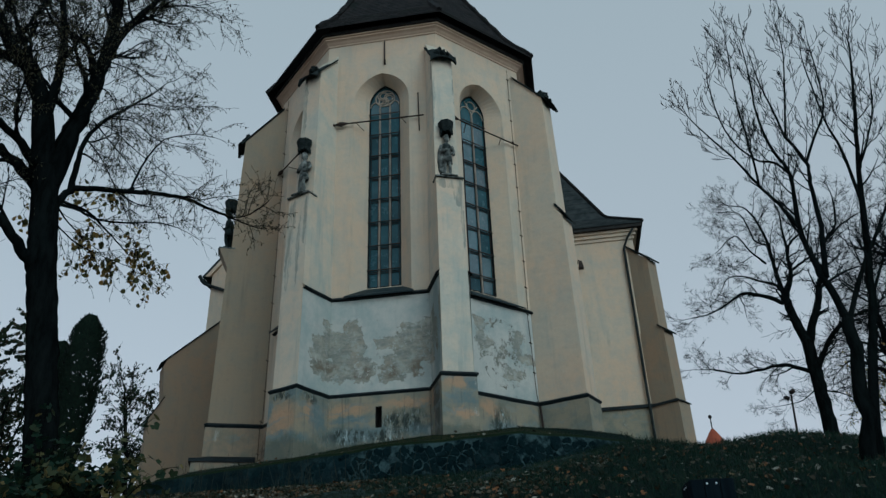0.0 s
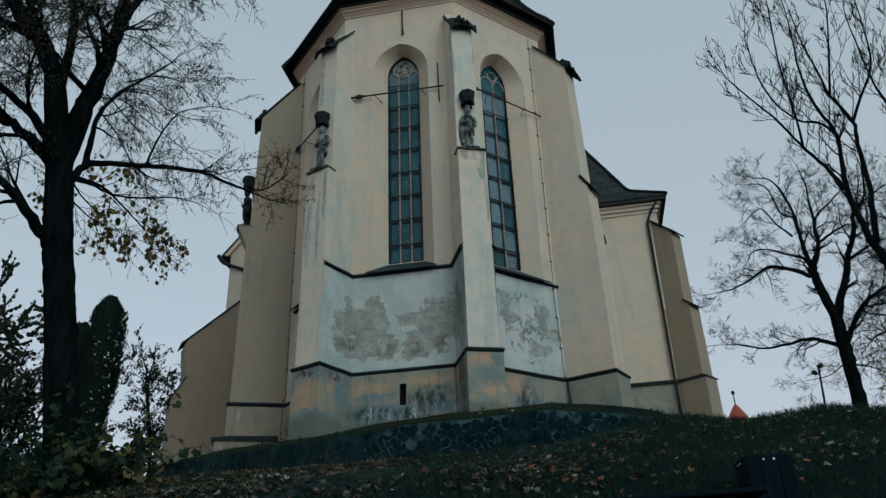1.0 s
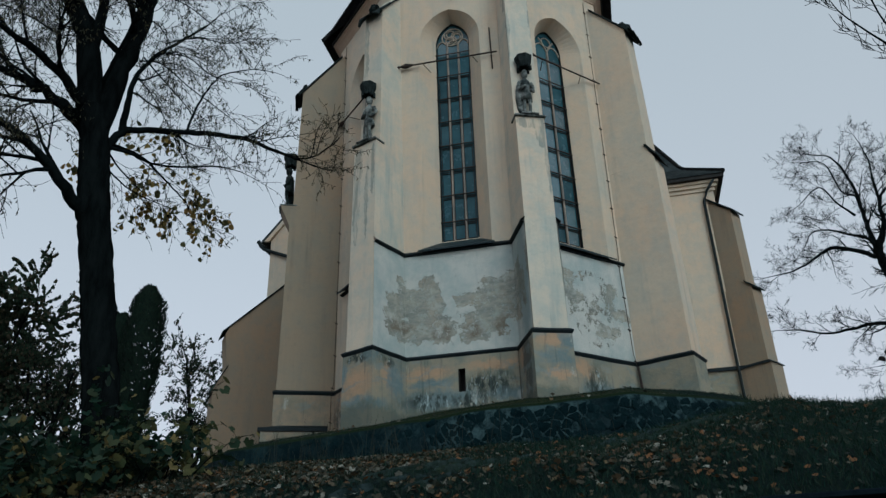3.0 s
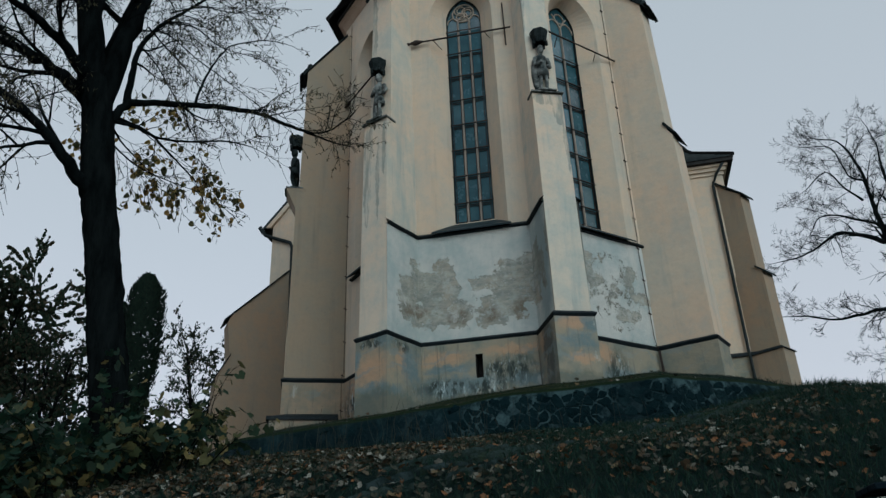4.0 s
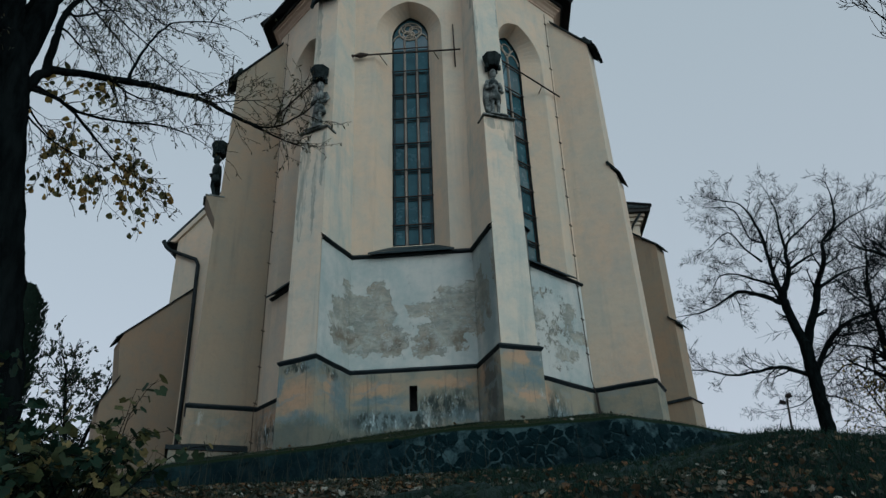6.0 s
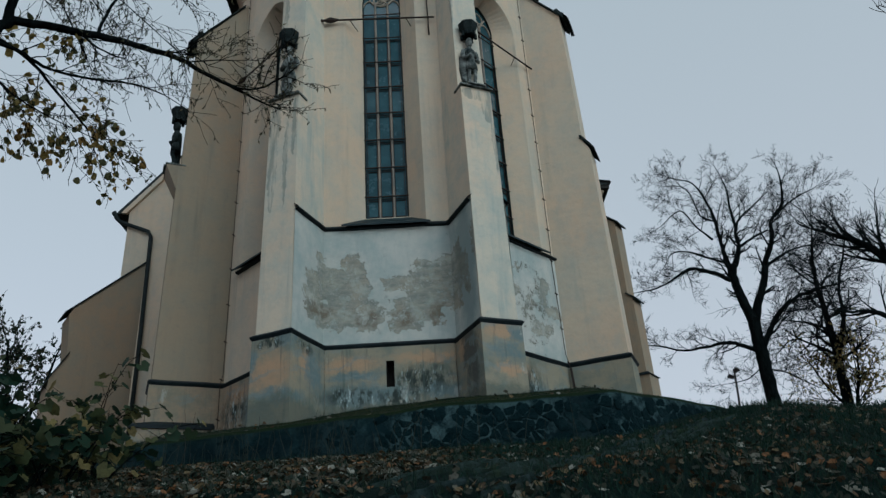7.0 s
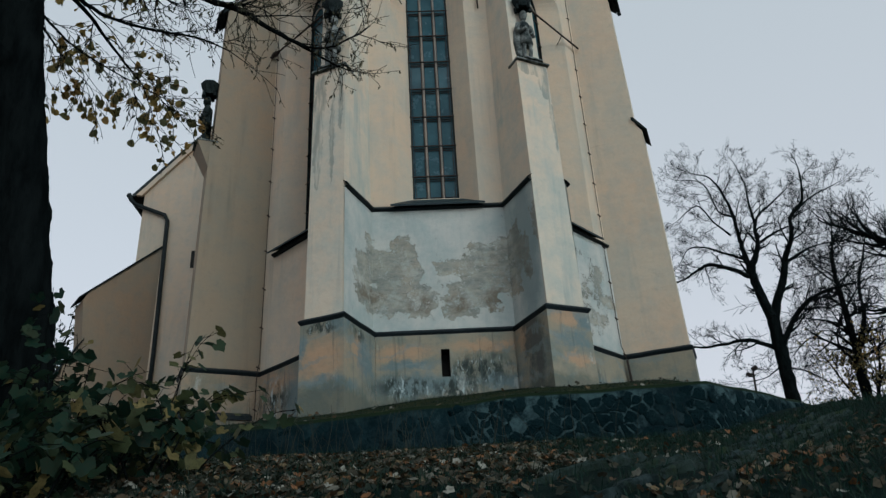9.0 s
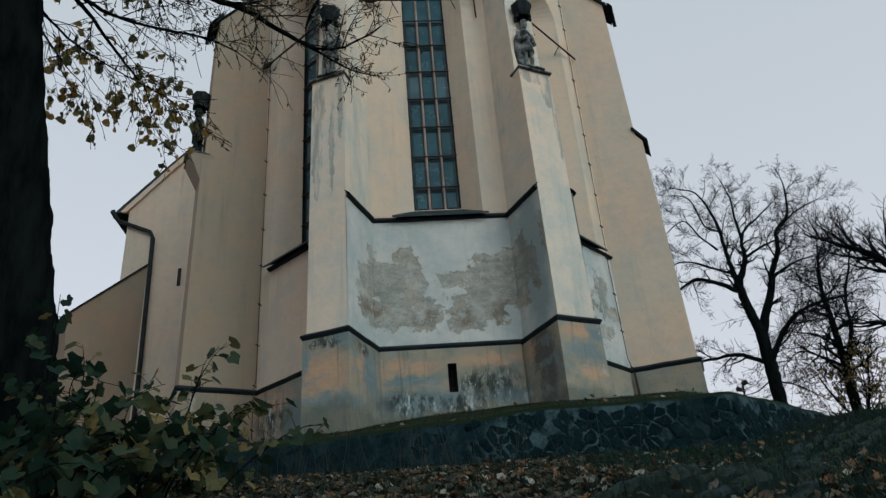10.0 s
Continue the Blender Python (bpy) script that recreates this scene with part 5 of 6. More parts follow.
def wall_core():
    bm = bmesh.new()
    rings = []
    n = 120
    for i in range(n + 1):
        p, d = wall_station(WALL_LEN * i / n)
        o = outward(d)
        zt = wall_top(p.x) + 0.05 * noise.noise((p.x * 1.1, p.y, 2.2))
        q = [(0.10, 6.0), (0.07, 6.9), (0.0, zt - 0.08), (-0.05, zt), (-0.35, zt + 0.03), (-0.55, zt - 0.35), (-0.55, 6.0)]
        rings.append([(p.x + o.x * (a + 0.04 * noise.noise((p.x * 2, p.y * 2, z * 3))), p.y + o.y * a, z) for a, z in q])
    loft(bm, rings, closed=True, caps=True)
    part("core", bm, M_MORTAR, retaining, "pale lime mortar bed", True)


wall_core()


def clip_cell(poly2, p, q, gap):
    """The part of a polygon that lies nearer to p than to q, less half a joint."""
    n = (q - p).normalized()
    m = (p + q) / 2 - n * gap / 2
    out = []
    for a, b in zip(poly2, poly2[1:] + poly2[:1]):
        da, db = (a - m).dot(n), (b - m).dot(n)
        if da <= 0:
            out.append(a)
        if da * db < 0:
            out.append(a + (b - a) * (da / (da - db)))
    return out


def rubble():
    """Irregular stones fitted to one another, each a piece of its own, proud of the mortar."""
    rnd = random.Random(5)
    s0, s1 = 9.3, WALL_LEN - 2.6
    seeds = []
    row = 0
    z = 6.62
    while z < 8.05:
        s = s0 + rnd.uniform(0, 0.3)
        while s < s1:
            seeds.append(Vector((s + rnd.uniform(-0.06, 0.06), z + rnd.uniform(-0.05, 0.05))))
            s += rnd.choice((0.17, 0.22, 0.28, 0.36, 0.44))
        z += rnd.uniform(0.14, 0.20)
        row += 1
    count = 0
    for c in seeds:
        p, d = wall_station(c.x)
        if c.y > wall_top(p.x) - 0.12 or c.y < ground_z(p.x, p.y - 0.25) - 0.16 or count >= 300:
            continue
        if rnd.random() < (0.45 if p.x < 0.0 else 0.10):
            continue
        cell = [c + Vector(v) for v in ((-0.34, -0.2), (0.34, -0.2), (0.34, 0.2), (-0.34, 0.2))]
        for q in seeds:
            if q is not c and (q - c).length < 0.9:
                cell = clip_cell(cell, c, q, rnd.choice((0.006, 0.012, 0.022, 0.04)))
        if len(cell) > 2:          # nothing stands above the wall's top
            lim = wall_top(p.x) - 0.07
            cell = clip_cell(cell, Vector((c.x, lim - 1)), Vector((c.x, lim + 1)), 0.0)
        if len(cell) < 3:
            continue
        # cut the corners so that no stone is sharp
        rough = []
        for a, b in zip(cell, cell[1:] + cell[:1]):
            rough += [a.lerp(b, 0.16), a.lerp(b, 0.5), a.lerp(b, 0.84)]
        rough = [v + Vector((rnd.uniform(-0.018, 0.018), rnd.uniform(-0.018, 0.018))) for v in rough]
        o = outward(d)
        zt = wall_top(p.x)
        V, n = [], len(rough)
        h = rnd.uniform(0.003, 0.014)
        for k, out in ((1.0, -0.03), (1.0, h * 0.5), (0.93, h * 0.95), (0.6, h * 1.05)):
            for v in rough:
                w = c + (v - c) * k
                lean = 0.07 * (zt - 0.08 - w.y) / 0.9 + out + rnd.uniform(-0.006, 0.006)
                V.append((p.x + d.x * (w.x - c.x) + o.x * lean, p.y + d.y * (w.x - c.x) + o.y * lean, w.y))
        Fc = [(j * n + i, j * n + (i + 1) % n, (j + 1) * n + (i + 1) % n, (j + 1) * n + i) for j in range(3) for i in range(n)]
        Fc.append(tuple(3 * n + i for i in range(n)))
        link_mesh("stone", mesh_of("stone", V, Fc), M_STONE, retaining, smooth=True)
        count += 1


rubble()

# ---- worn stone steps up the bank ----
steps = thing("stone_steps", "worn mossy stone steps half sunk in the grassy bank", "steps")
rnd = random.Random(9)
for i in range(26):
    f = i / 25
    cx, cy = 0.7 + 4.9 * f + rnd.uniform(-0.25, 0.25), -9.95 + 5.2 * f + rnd.uniform(-0.2, 0.2) + (0.66 - 0.36 * f) * ((i % 4) - 1.5)
    ln, wd, rot = rnd.uniform(0.7, 1.7), rnd.uniform(0.05, 0.11), 47 + rnd.uniform(-7, 7)
    d = Vector((math.cos(radians(rot)), math.sin(radians(rot))))
    e = Vector((-d.y, d.x))
    rings, n = [], 10
    for j in range(n + 1):
        u = ln * (j / n - 0.5)
        taper = 0.55 + 0.45 * math.sin(math.pi * j / n) ** 0.6
        c = Vector((cx, cy)) + d * u
        z = ground_z(c.x, c.y) + 0.01 + rnd.uniform(-0.02, 0.025)
        a, b = -wd / 2 * taper + rnd.uniform(-0.03, 0.03), wd / 2 * taper + rnd.uniform(-0.03, 0.03)
        rings.append([(*(c + e * a), z - 0.12), (*(c + e * a), z + 0.03), (*(c + e * (a + 0.012)), z + rnd.uniform(0.05, 0.075) * taper), (*(c + e * (b - 0.015)), z + rnd.uniform(0.04, 0.07) * taper), (*(c + e * b), z + 0.01), (*(c + e * b), z - 0.12)])
    bm = bmesh.new()
    loft(bm, rings, closed=True, caps=True)
    part("slab", bm, M_STEP, steps)

# ---- trees ----
class Grower:
    """Grows limbs, branches and twigs into heaps of tapered tubes, and hangs leaves on the twigs."""

    def __init__(self, seed):
        self.r = random.Random(seed)
        self.wood, self.twig, self.leaf, self.leaf2 = Heap(), Heap(), Heap(), Heap()

    def jitter(self, v, a):
        return Vector((v.x + self.r.gauss(0, a), v.y + self.r.gauss(0, a), v.z + self.r.gauss(0, a))).normalized()

    def limb(self, pts, r0, r1, sides=9, sub=4, rough=0.0):
        """A limb through given points, smoothed and slightly knotty. Returns its path."""
        P = [Vector(p) for p in pts]
        path = []
        for i in range(len(P) - 1):
            a, b = P[i], P[i + 1]
            pa, pb = P[max(i - 1, 0)], P[min(i + 2, len(P) - 1)]
            for k in range(sub):
                t = k / sub
                path.append(0.5 * ((2 * a) + (b - pa) * t + (2 * pa - 5 * a + 4 * b - pb) * t * t + (3 * a - pa - 3 * b + pb) * t ** 3))
        path.append(P[-1])
        n = len(path)
        wob = 0.06 if sub < 10 else 0.01
        rad = [(r0 + (r1 - r0) * (i / (n - 1)) ** 0.8) * (1 + wob * self.r.uniform(-1, 1)) for i in range(n)]
        path = [p + Vector((self.r.gauss(0, 1), self.r.gauss(0, 1), self.r.gauss(0, 1))) * min(rad[i], 0.12) * (0.18 if sub < 10 else 0.02) for i, p in enumerate(path)]
        V, Fc = tube_data(path, rad, sides)
        if rough:           # furrowed bark
            V = [v + (v - path[i // sides]) * (rough * noise.noise((v.x * 9, v.y * 9, v.z * 2.2)) + rough * 0.6 * noise.noise((v.x * 21, v.y * 21, v.z * 6))) for i, v in enumerate(V)]
        self.wood.add(V, Fc)
        return path, rad

    def grow(self, p, d, length, r, depth, cfg):
        n = 5 if depth > 0 else 4
        path, rad = [p.copy()], [r]
        q, dd = p.copy(), d.copy()
        for i in range(n):
            dd = self.jitter(dd, cfg["wander"])
            dd = (dd + Vector((0, 0, cfg["lift"][depth]))).normalized()
            q = q + dd * (length / n)
            path.append(q.copy())
            rad.append(max(cfg["tip"], r * (1 - 0.72 * (i + 1) / n)))
        sides = 6 if r > 0.05 else 4 if r > 0.016 else 3
        (self.wood if depth > 1 else self.twig).add(*tube_data(path, rad, sides))
        if depth == 0:
            self.leaves(path, cfg)
            return
        k = cfg["kids"][depth]
        for j in range(k):
            f = 0.22 + 0.78 * (j + self.r.random()) / k
            i = min(int(f * n), n - 1)
            base = path[i].lerp(path[i + 1], f * n - i)
            fwd = (path[i + 1] - path[i]).normalized()
            side = fwd.cross(Vector((self.r.gauss(0, 1), self.r.gauss(0, 1), self.r.gauss(0, 1))))
            if side.length < 1e-3:
                continue
            side.normalize()
            ang = radians(self.r.uniform(*cfg["angle"]))
            nd = fwd * math.cos(ang) + side * math.sin(ang)
            self.grow(base, nd, length * self.r.uniform(*cfg["shrink"]), max(cfg["tip"], rad[i] * 0.62), depth - 1, cfg)

    def clothe(self, path, rad, cfg, count, depth, length, start=0.25):
        """Branches all along a limb."""
        n = len(path)
        for j in range(count):
            f = start + (1 - start) * (j + self.r.random()) / count
            i = min(int(f * (n - 1)), n - 2)
            fwd = (path[i + 1] - path[i]).normalized()
            side = fwd.cross(Vector((self.r.gauss(0, 1), self.r.gauss(0, 1), self.r.gauss(0, 0.7)))).normalized()
            ang = radians(self.r.uniform(*cfg["angle"]))
            self.grow(path[i], fwd * math.cos(ang) + side * math.sin(ang), length * self.r.uniform(0.7, 1.2), max(cfg["tip"], rad[i] * 0.45), depth, cfg)
        self.grow(path[-1], (path[-1] - path[-2]).normalized(), length, rad[-1], depth, cfg)

    def leaves(self, path, cfg):
        for kind, heap in (("keys", self.leaf), ("round", self.leaf2)):
            for _ in range(cfg.get(kind, 0)):
                if self.r.random() > cfg.get(kind + "_p", 1.0):
                    continue
                i = self.r.randrange(1, len(path))
                p = path[i - 1].lerp(path[i], self.r.random())
                s = cfg[kind + "_size"] * self.r.uniform(0.6, 1.3)
                if kind == "keys":
                    d = Vector((self.r.gauss(0, 0.5), self.r.gauss(0, 0.5), -1 + self.r.gauss(0, 0.5))).normalized()
                    u = d.cross(Vector((self.r.gauss(0, 1), self.r.gauss(0, 1), 0.1))).normalized() * s * 0.16
                    heap.add([p, p + d * s * 0.5 + u, p + d * s, p + d * s * 0.5 - u], [(0, 1, 2, 3)])
                else:
                    self.leaf_disc(heap, p + Vector((self.r.gauss(0, 0.03), self.r.gauss(0, 0.03), -s * 0.6)), s)

    def leaf_disc(self, heap, c, s, n=7, flat=0.25):
        """A roundish, cupped leaf with a drawn-out tip."""
        nrm = Vector((self.r.gauss(0, 1), self.r.gauss(0, 1), self.r.gauss(0, 1) * flat + 0.15)).normalized()
        u = nrm.cross(Vector((0.1, 0.2, 1))).normalized()
        w = nrm.cross(u)
        V = [c]
        for i in range(n):
            t = 2 * math.pi * i / n
            rr = s * 0.5 * (1.25 if i == 0 else self.r.uniform(0.85, 1.05))
            V.append(c + u * (math.sin(t) * rr) - w * (math.cos(t) * rr) + nrm * (0.12 * s * math.cos(2 * t)))
        heap.add(V, [(0, i + 1, (i + 1) % n + 1) for i in range(n)])

    def finish(self, name, label, category, bark=None, leaf_mats=(), leaf_names=("crown", "foliage"), group=""):
        t = thing(name, label, category, group)
        link_mesh("trunk", self.wood.mesh("trunk"), bark or M_BARK, t, smooth=True)
        if self.twig.v:
            tagged(link_mesh("twig_mass", self.twig.mesh("twig_mass"), M_TWIG, t, smooth=True), kind="stuff")
        for heap, m, nm in zip((self.leaf, self.leaf2), leaf_mats, leaf_names):
            if heap.v:
                link_mesh(nm, heap.mesh(nm), m, t, smooth=True)
        return t


# the big ash-like tree beside the path
g = Grower(21)
trunk, tr = g.limb([(-4.75, -7.6, 4.9), (-4.98, -7.74, 6.3), (-5.05, -7.8, 7.28), (-5.2, -7.9, 8.31), (-5.38, -8.03, 9.52), (-5.57, -8.2, 10.79), (-5.73, -8.32, 11.87), (-5.84, -8.42, 12.95), (-6.0, -8.55, 13.6)], 0.335, 0.28, 40, 14, 0.13)
CROWN = dict(wander=0.16, lift=(-0.05, 0.0, 0.03, 0.05), kids=(0, 5, 6, 5), angle=(25, 62), shrink=(0.45, 0.74), tip=0.0045, keys=5, keys_p=0.75, keys_size=0.085)


def ash_bough(pts, r0, r1, n):
    path, rad = g.limb(pts, r0, r1, 9)
    g.clothe(path, rad, CROWN, n, 3 if r0 > 0.1 else 2, 1.9 if r0 > 0.1 else 1.15)


ash_bough([(-5.71, -8.32, 11.03), (-5.82, -8.79, 11.36), (-6.02, -9.33, 11.85), (-6.34, -10.08, 12.21), (-6.8, -11.0, 12.4)], 0.15, 0.05, 6)
ash_bough([(-5.95, -8.51, 13.07), (-6.67, -8.56, 13.84), (-7.28, -8.53, 14.36), (-8.19, -8.73, 14.94), (-9.5, -8.9, 15.6)], 0.17, 0.05, 7)
ash_bough([(-6.01, -8.56, 13.4), (-6.0, -9.18, 13.71), (-6.14, -9.92, 13.97), (-6.33, -10.58, 14.02), (-6.8, -11.6, 14.3)], 0.13, 0.04, 6)
ash_bough([(-5.95, -8.5, 13.2), (-6.14, -8.66, 14.67), (-6.4, -9.11, 16.07), (-6.71, -9.61, 16.49), (-6.9, -10.01, 17.05), (-7.28, -10.56, 18.34), (-7.6, -11.0, 20.0)], 0.30, 0.08, 11)
ash_bough([(-5.87, -8.42, 13.1), (-5.82, -8.15, 14.66), (-5.74, -7.84, 16.29), (-5.69, -7.67, 17.97), (-5.8, -7.5, 20.05), (-5.92, -7.47, 21.95), (-6.0, -7.4, 24.0)], 0.27, 0.08, 14)
ash_bough([(-5.65, -7.64, 17.9), (-5.38, -7.31, 19.29), (-5.08, -6.81, 20.6), (-4.72, -6.28, 22.53), (-4.3, -5.7, 24.2)], 0.13, 0.04, 9)
ash_bough([(-6.13, -8.65, 14.9), (-5.79, -9.02, 16.4), (-5.74, -9.36, 17.36), (-5.83, -9.68, 18.59), (-5.8, -10.0, 20.5)], 0.13, 0.04, 8)
ash_bough([(-5.69, -8.23, 12.75), (-5.48, -8.11, 13.22), (-5.2, -7.97, 13.3), (-4.25, -7.6, 13.32), (-3.7, -7.1, 13.48), (-3.22, -6.85, 13.42), (-2.62, -6.55, 13.2), (-2.21, -6.4, 13.04)], 0.095, 0.028, 6)
TIP = dict(CROWN, lift=(-0.03, -0.02, 0.0, 0.0), angle=(18, 42), kids=(0, 4, 4, 4))
path, rad = g.limb([(-2.35, -6.45, 13.08), (-2.0, -6.25, 12.96), (-1.7, -6.1, 12.86), (-1.5, -6.0, 12.85)], 0.026, 0.008, 6)
g.clothe(path, rad, TIP, 5, 1, 0.55, 0.1)
ash_bough([(-5.48, -8.11, 13.2), (-5.46, -8.09, 13.97), (-5.42, -8.07, 14.63), (-5.16, -7.91, 15.33), (-4.71, -7.65, 15.91), (-4.29, -7.39, 16.49)], 0.085, 0.02, 8)
path, rad = g.limb([(-4.29, -7.58, 13.32), (-4.28, -7.45, 13.9), (-4.17, -7.32, 14.5), (-3.98, -7.21, 14.97), (-3.81, -7.11, 15.19), (-3.29, -6.79, 15.46), (-2.87, -6.54, 15.47)], 0.032, 0.008, 6)
g.clothe(path, rad, TIP, 7, 1, 0.7, 0.3)
path, rad = g.limb([(-3.29, -6.79, 15.46), (-3.18, -6.75, 15.75), (-3.12, -6.72, 16.0)], 0.012, 0.006, 5)
path, rad = g.limb([(-5.62, -8.19, 12.81), (-5.28, -7.99, 12.74), (-4.96, -7.79, 12.58), (-4.48, -7.51, 12.55), (-3.75, -7.07, 12.7), (-3.33, -6.82, 12.64)], 0.042, 0.010, 6)
g.clothe(path, rad, TIP, 10, 1, 0.8, 0.3)
# long drooping sprays between the forks
SPRAY = dict(CROWN, lift=(-0.10, -0.08, -0.03, 0.0), angle=(15, 45), kids=(0, 5, 5, 4), shrink=(0.5, 0.75))
for pts in (((-5.41, -8.06, 15.16), (-5.0, -7.82, 15.17), (-4.47, -7.5, 14.68), (-3.65, -7.01, 14.01), (-3.23, -6.76, 13.64)),
            ((-5.12, -7.89, 15.43), (-4.57, -7.56, 15.49), (-4.04, -7.24, 15.07), (-3.34, -6.83, 14.94)),
            ((-5.33, -8.02, 15.26), (-4.84, -7.72, 14.63), (-4.4, -7.46, 14.05), (-3.94, -7.18, 13.21)),
            ((-5.0, -7.82, 15.75), (-4.45, -7.49, 16.08), (-3.86, -7.13, 16.08), (-3.48, -6.91, 16.3)),
            ((-5.39, -8.05, 14.72), (-5.06, -7.85, 14.25), (-4.7, -7.64, 13.53), (-4.33, -7.42, 12.7)),
            ((-5.5, -8.0, 16.4), (-5.0, -8.2, 16.0), (-4.5, -8.3, 15.2), (-4.2, -8.4, 14.3)),
            ((-5.7, -7.7, 17.6), (-5.1, -7.3, 17.5), (-4.5, -7.0, 17.0), (-3.9, -6.7, 16.4)),
            ((-5.6, -7.8, 18.6), (-5.0, -7.6, 18.8), (-4.4, -7.3, 18.5), (-3.8, -7.0, 17.8)),
            ((-5.62, -8.19, 12.32), (-5.24, -7.96, 11.93), (-4.79, -7.69, 11.68), (-4.09, -7.27, 11.43))):
    path, rad = g.limb(pts, 0.022, 0.006, 5)
    g.clothe(path, rad, SPRAY, 12, 1, 0.75, 0.1)
ash_bough([(-5.9, -8.5, 14.2), (-5.2, -8.9, 14.9), (-4.7, -9.2, 15.6), (-4.1, -9.6, 16.4)], 0.045, 0.014, 5)
path, rad = g.limb([(-5.6, -8.19, 12.9), (-5.4, -7.5, 13.0), (-5.2, -7.1, 12.8), (-4.95, -6.8, 12.5), (-4.7, -6.6, 12.2)], 0.04, 0.012, 6)
g.clothe(path, rad, dict(CROWN, lift=(-0.12, -0.08, -0.03, 0), keys=0, round=3, round_p=0.5, round_size=0.118, kids=(0, 4, 4, 4), shrink=(0.45, 0.7)), 9, 2, 0.85, 0.2)
path, rad = g.limb([(-5.9, -8.6, 13.3), (-6.1, -7.9, 13.3), (-6.2, -7.2, 13.1), (-6.0, -6.5, 12.8)], 0.04, 0.012, 6)
g.clothe(path, rad, dict(CROWN, lift=(-0.12, -0.08, -0.03, 0), keys=0, round=3, round_p=0.5, round_size=0.118, kids=(0, 4, 4, 4), shrink=(0.45, 0.7)), 8, 2, 0.85, 0.2)
g.finish("ash_tree", "tall dark-barked tree with thin autumn leaves and hanging seed keys", "tree", leaf_mats=(M_KEYS, M_YELLOW), leaf_names=("seed_keys", "crown"))

# bare tree on the hill behind
BARE = dict(wander=0.11, lift=(0.04, 0.03, 0.03, 0.03, 0.03), kids=(0, 5, 5, 5, 5), angle=(28, 62), shrink=(0.36, 0.58), tip=0.0062)


class BareTree:
    """A leafless tree put together bough by bough."""

    def __init__(self, seed):
        self.g = Grower(seed)

    def bough(self, pts, r0, r1, count, cfg, depth=2, length=1.0, start=0.3):
        path, rad = self.g.limb(pts, r0, r1, 8)
        if count:
            self.g.clothe(path, rad, cfg, count, depth, length, start)

    def done(self, label):
        return self.g.finish("bare_tree", label, "tree", group="bare trees on the hill")


FAN = dict(wander=0.06, lift=(0.02, 0.02, 0.03, 0.03), kids=(0, 7, 7, 4), angle=(35, 80), shrink=(0.4, 0.62), tip=0.0115)
old = BareTree(3)
old.bough([(21.7, 28.6, 14.0), (21.7, 28.6, 15.4), (21.7, 28.6, 17.0), (21.7, 28.6, 18.4), (21.7, 28.6, 20.1), (21.7, 28.6, 20.7)], 0.46, 0.36, 0, BARE, 3, 1.8, 0.18)
old.bough([(21.7, 28.6, 20.5), (21.4, 28.6, 21.7), (21.2, 28.6, 23.1), (21.1, 28.5, 23.9), (21.3, 28.3, 24.5)], 0.34, 0.22, 3, BARE, 3, 1.8, 0.18)
old.bough([(21.7, 28.6, 20.3), (22.2, 28.5, 21.6), (23.0, 28.3, 23.4), (23.4, 28.2, 24.7), (24.1, 28.0, 26.1), (24.3, 28.0, 27.4), (25.3, 27.7, 28.6), (25.6, 27.6, 30.7)], 0.33, 0.05, 13, BARE, 3, 1.8, 0.18)
old.bough([(21.7, 28.6, 18.5), (20.8, 28.8, 19.0), (19.8, 29.1, 19.4), (18.6, 29.5, 19.3), (17.3, 29.9, 19.3), (16.0, 30.3, 19.8), (15.0, 30.6, 20.0)], 0.17, 0.03, 12, BARE, 3, 1.8, 0.18)
old.bough([(21.8, 28.6, 18.6), (22.4, 28.2, 19.7), (23.2, 27.7, 20.8), (24.2, 27.1, 21.5), (25.4, 26.4, 21.7)], 0.22, 0.08, 9, BARE, 3, 1.8, 0.18)
old.bough([(21.3, 28.4, 24.3), (21.7, 28.0, 25.5), (21.7, 27.9, 26.7), (22.0, 27.5, 27.4), (22.8, 27.0, 28.0), (23.7, 26.5, 28.7)], 0.18, 0.03, 10, BARE, 3, 1.8, 0.18)
old.bough([(21.1, 28.6, 23.7), (21.0, 28.7, 25.0), (21.0, 28.9, 26.4), (21.0, 29.0, 28.2), (20.8, 29.3, 30.1), (20.3, 29.6, 31.6), (19.6, 30.1, 32.2)], 0.2, 0.03, 13, BARE, 3, 1.8, 0.18)
old.bough([(20.9, 28.6, 23.5), (19.8, 28.9, 24.3), (18.6, 29.1, 24.7), (17.6, 29.3, 24.2), (16.3, 29.5, 23.6), (15.0, 29.8, 23.5)], 0.17, 0.03, 12, BARE, 3, 1.8, 0.18)
old.bough([(21.0, 28.9, 24.9), (20.0, 29.7, 25.8), (19.2, 30.3, 26.5), (18.3, 31.0, 26.8), (17.8, 31.6, 26.1)], 0.1, 0.025, 9, BARE, 3, 1.8, 0.18)
old.bough([(20.6, 29.1, 26.8), (20.0, 29.9, 28.2), (19.4, 30.7, 30.0), (18.2, 31.8, 29.4)], 0.09, 0.025, 9, BARE, 3, 1.8, 0.18)
old.bough([(21.8, 27.9, 26.8), (22.0, 28.4, 28.8), (22.2, 28.7, 30.5), (22.2, 29.3, 32.3)], 0.11, 0.025, 9, BARE, 3, 1.8, 0.18)
old.bough([(21.8, 28.0, 25.6), (22.7, 27.3, 26.0), (23.4, 26.6, 26.0), (23.9, 26.0, 25.1)], 0.1, 0.025, 8, BARE, 3, 1.8, 0.18)
old.bough([(23.2, 28.2, 24.1), (24.5, 28.1, 24.9), (25.5, 28.1, 25.3), (26.7, 28.0, 25.5)], 0.13, 0.03, 9, BARE, 3, 1.8, 0.18)
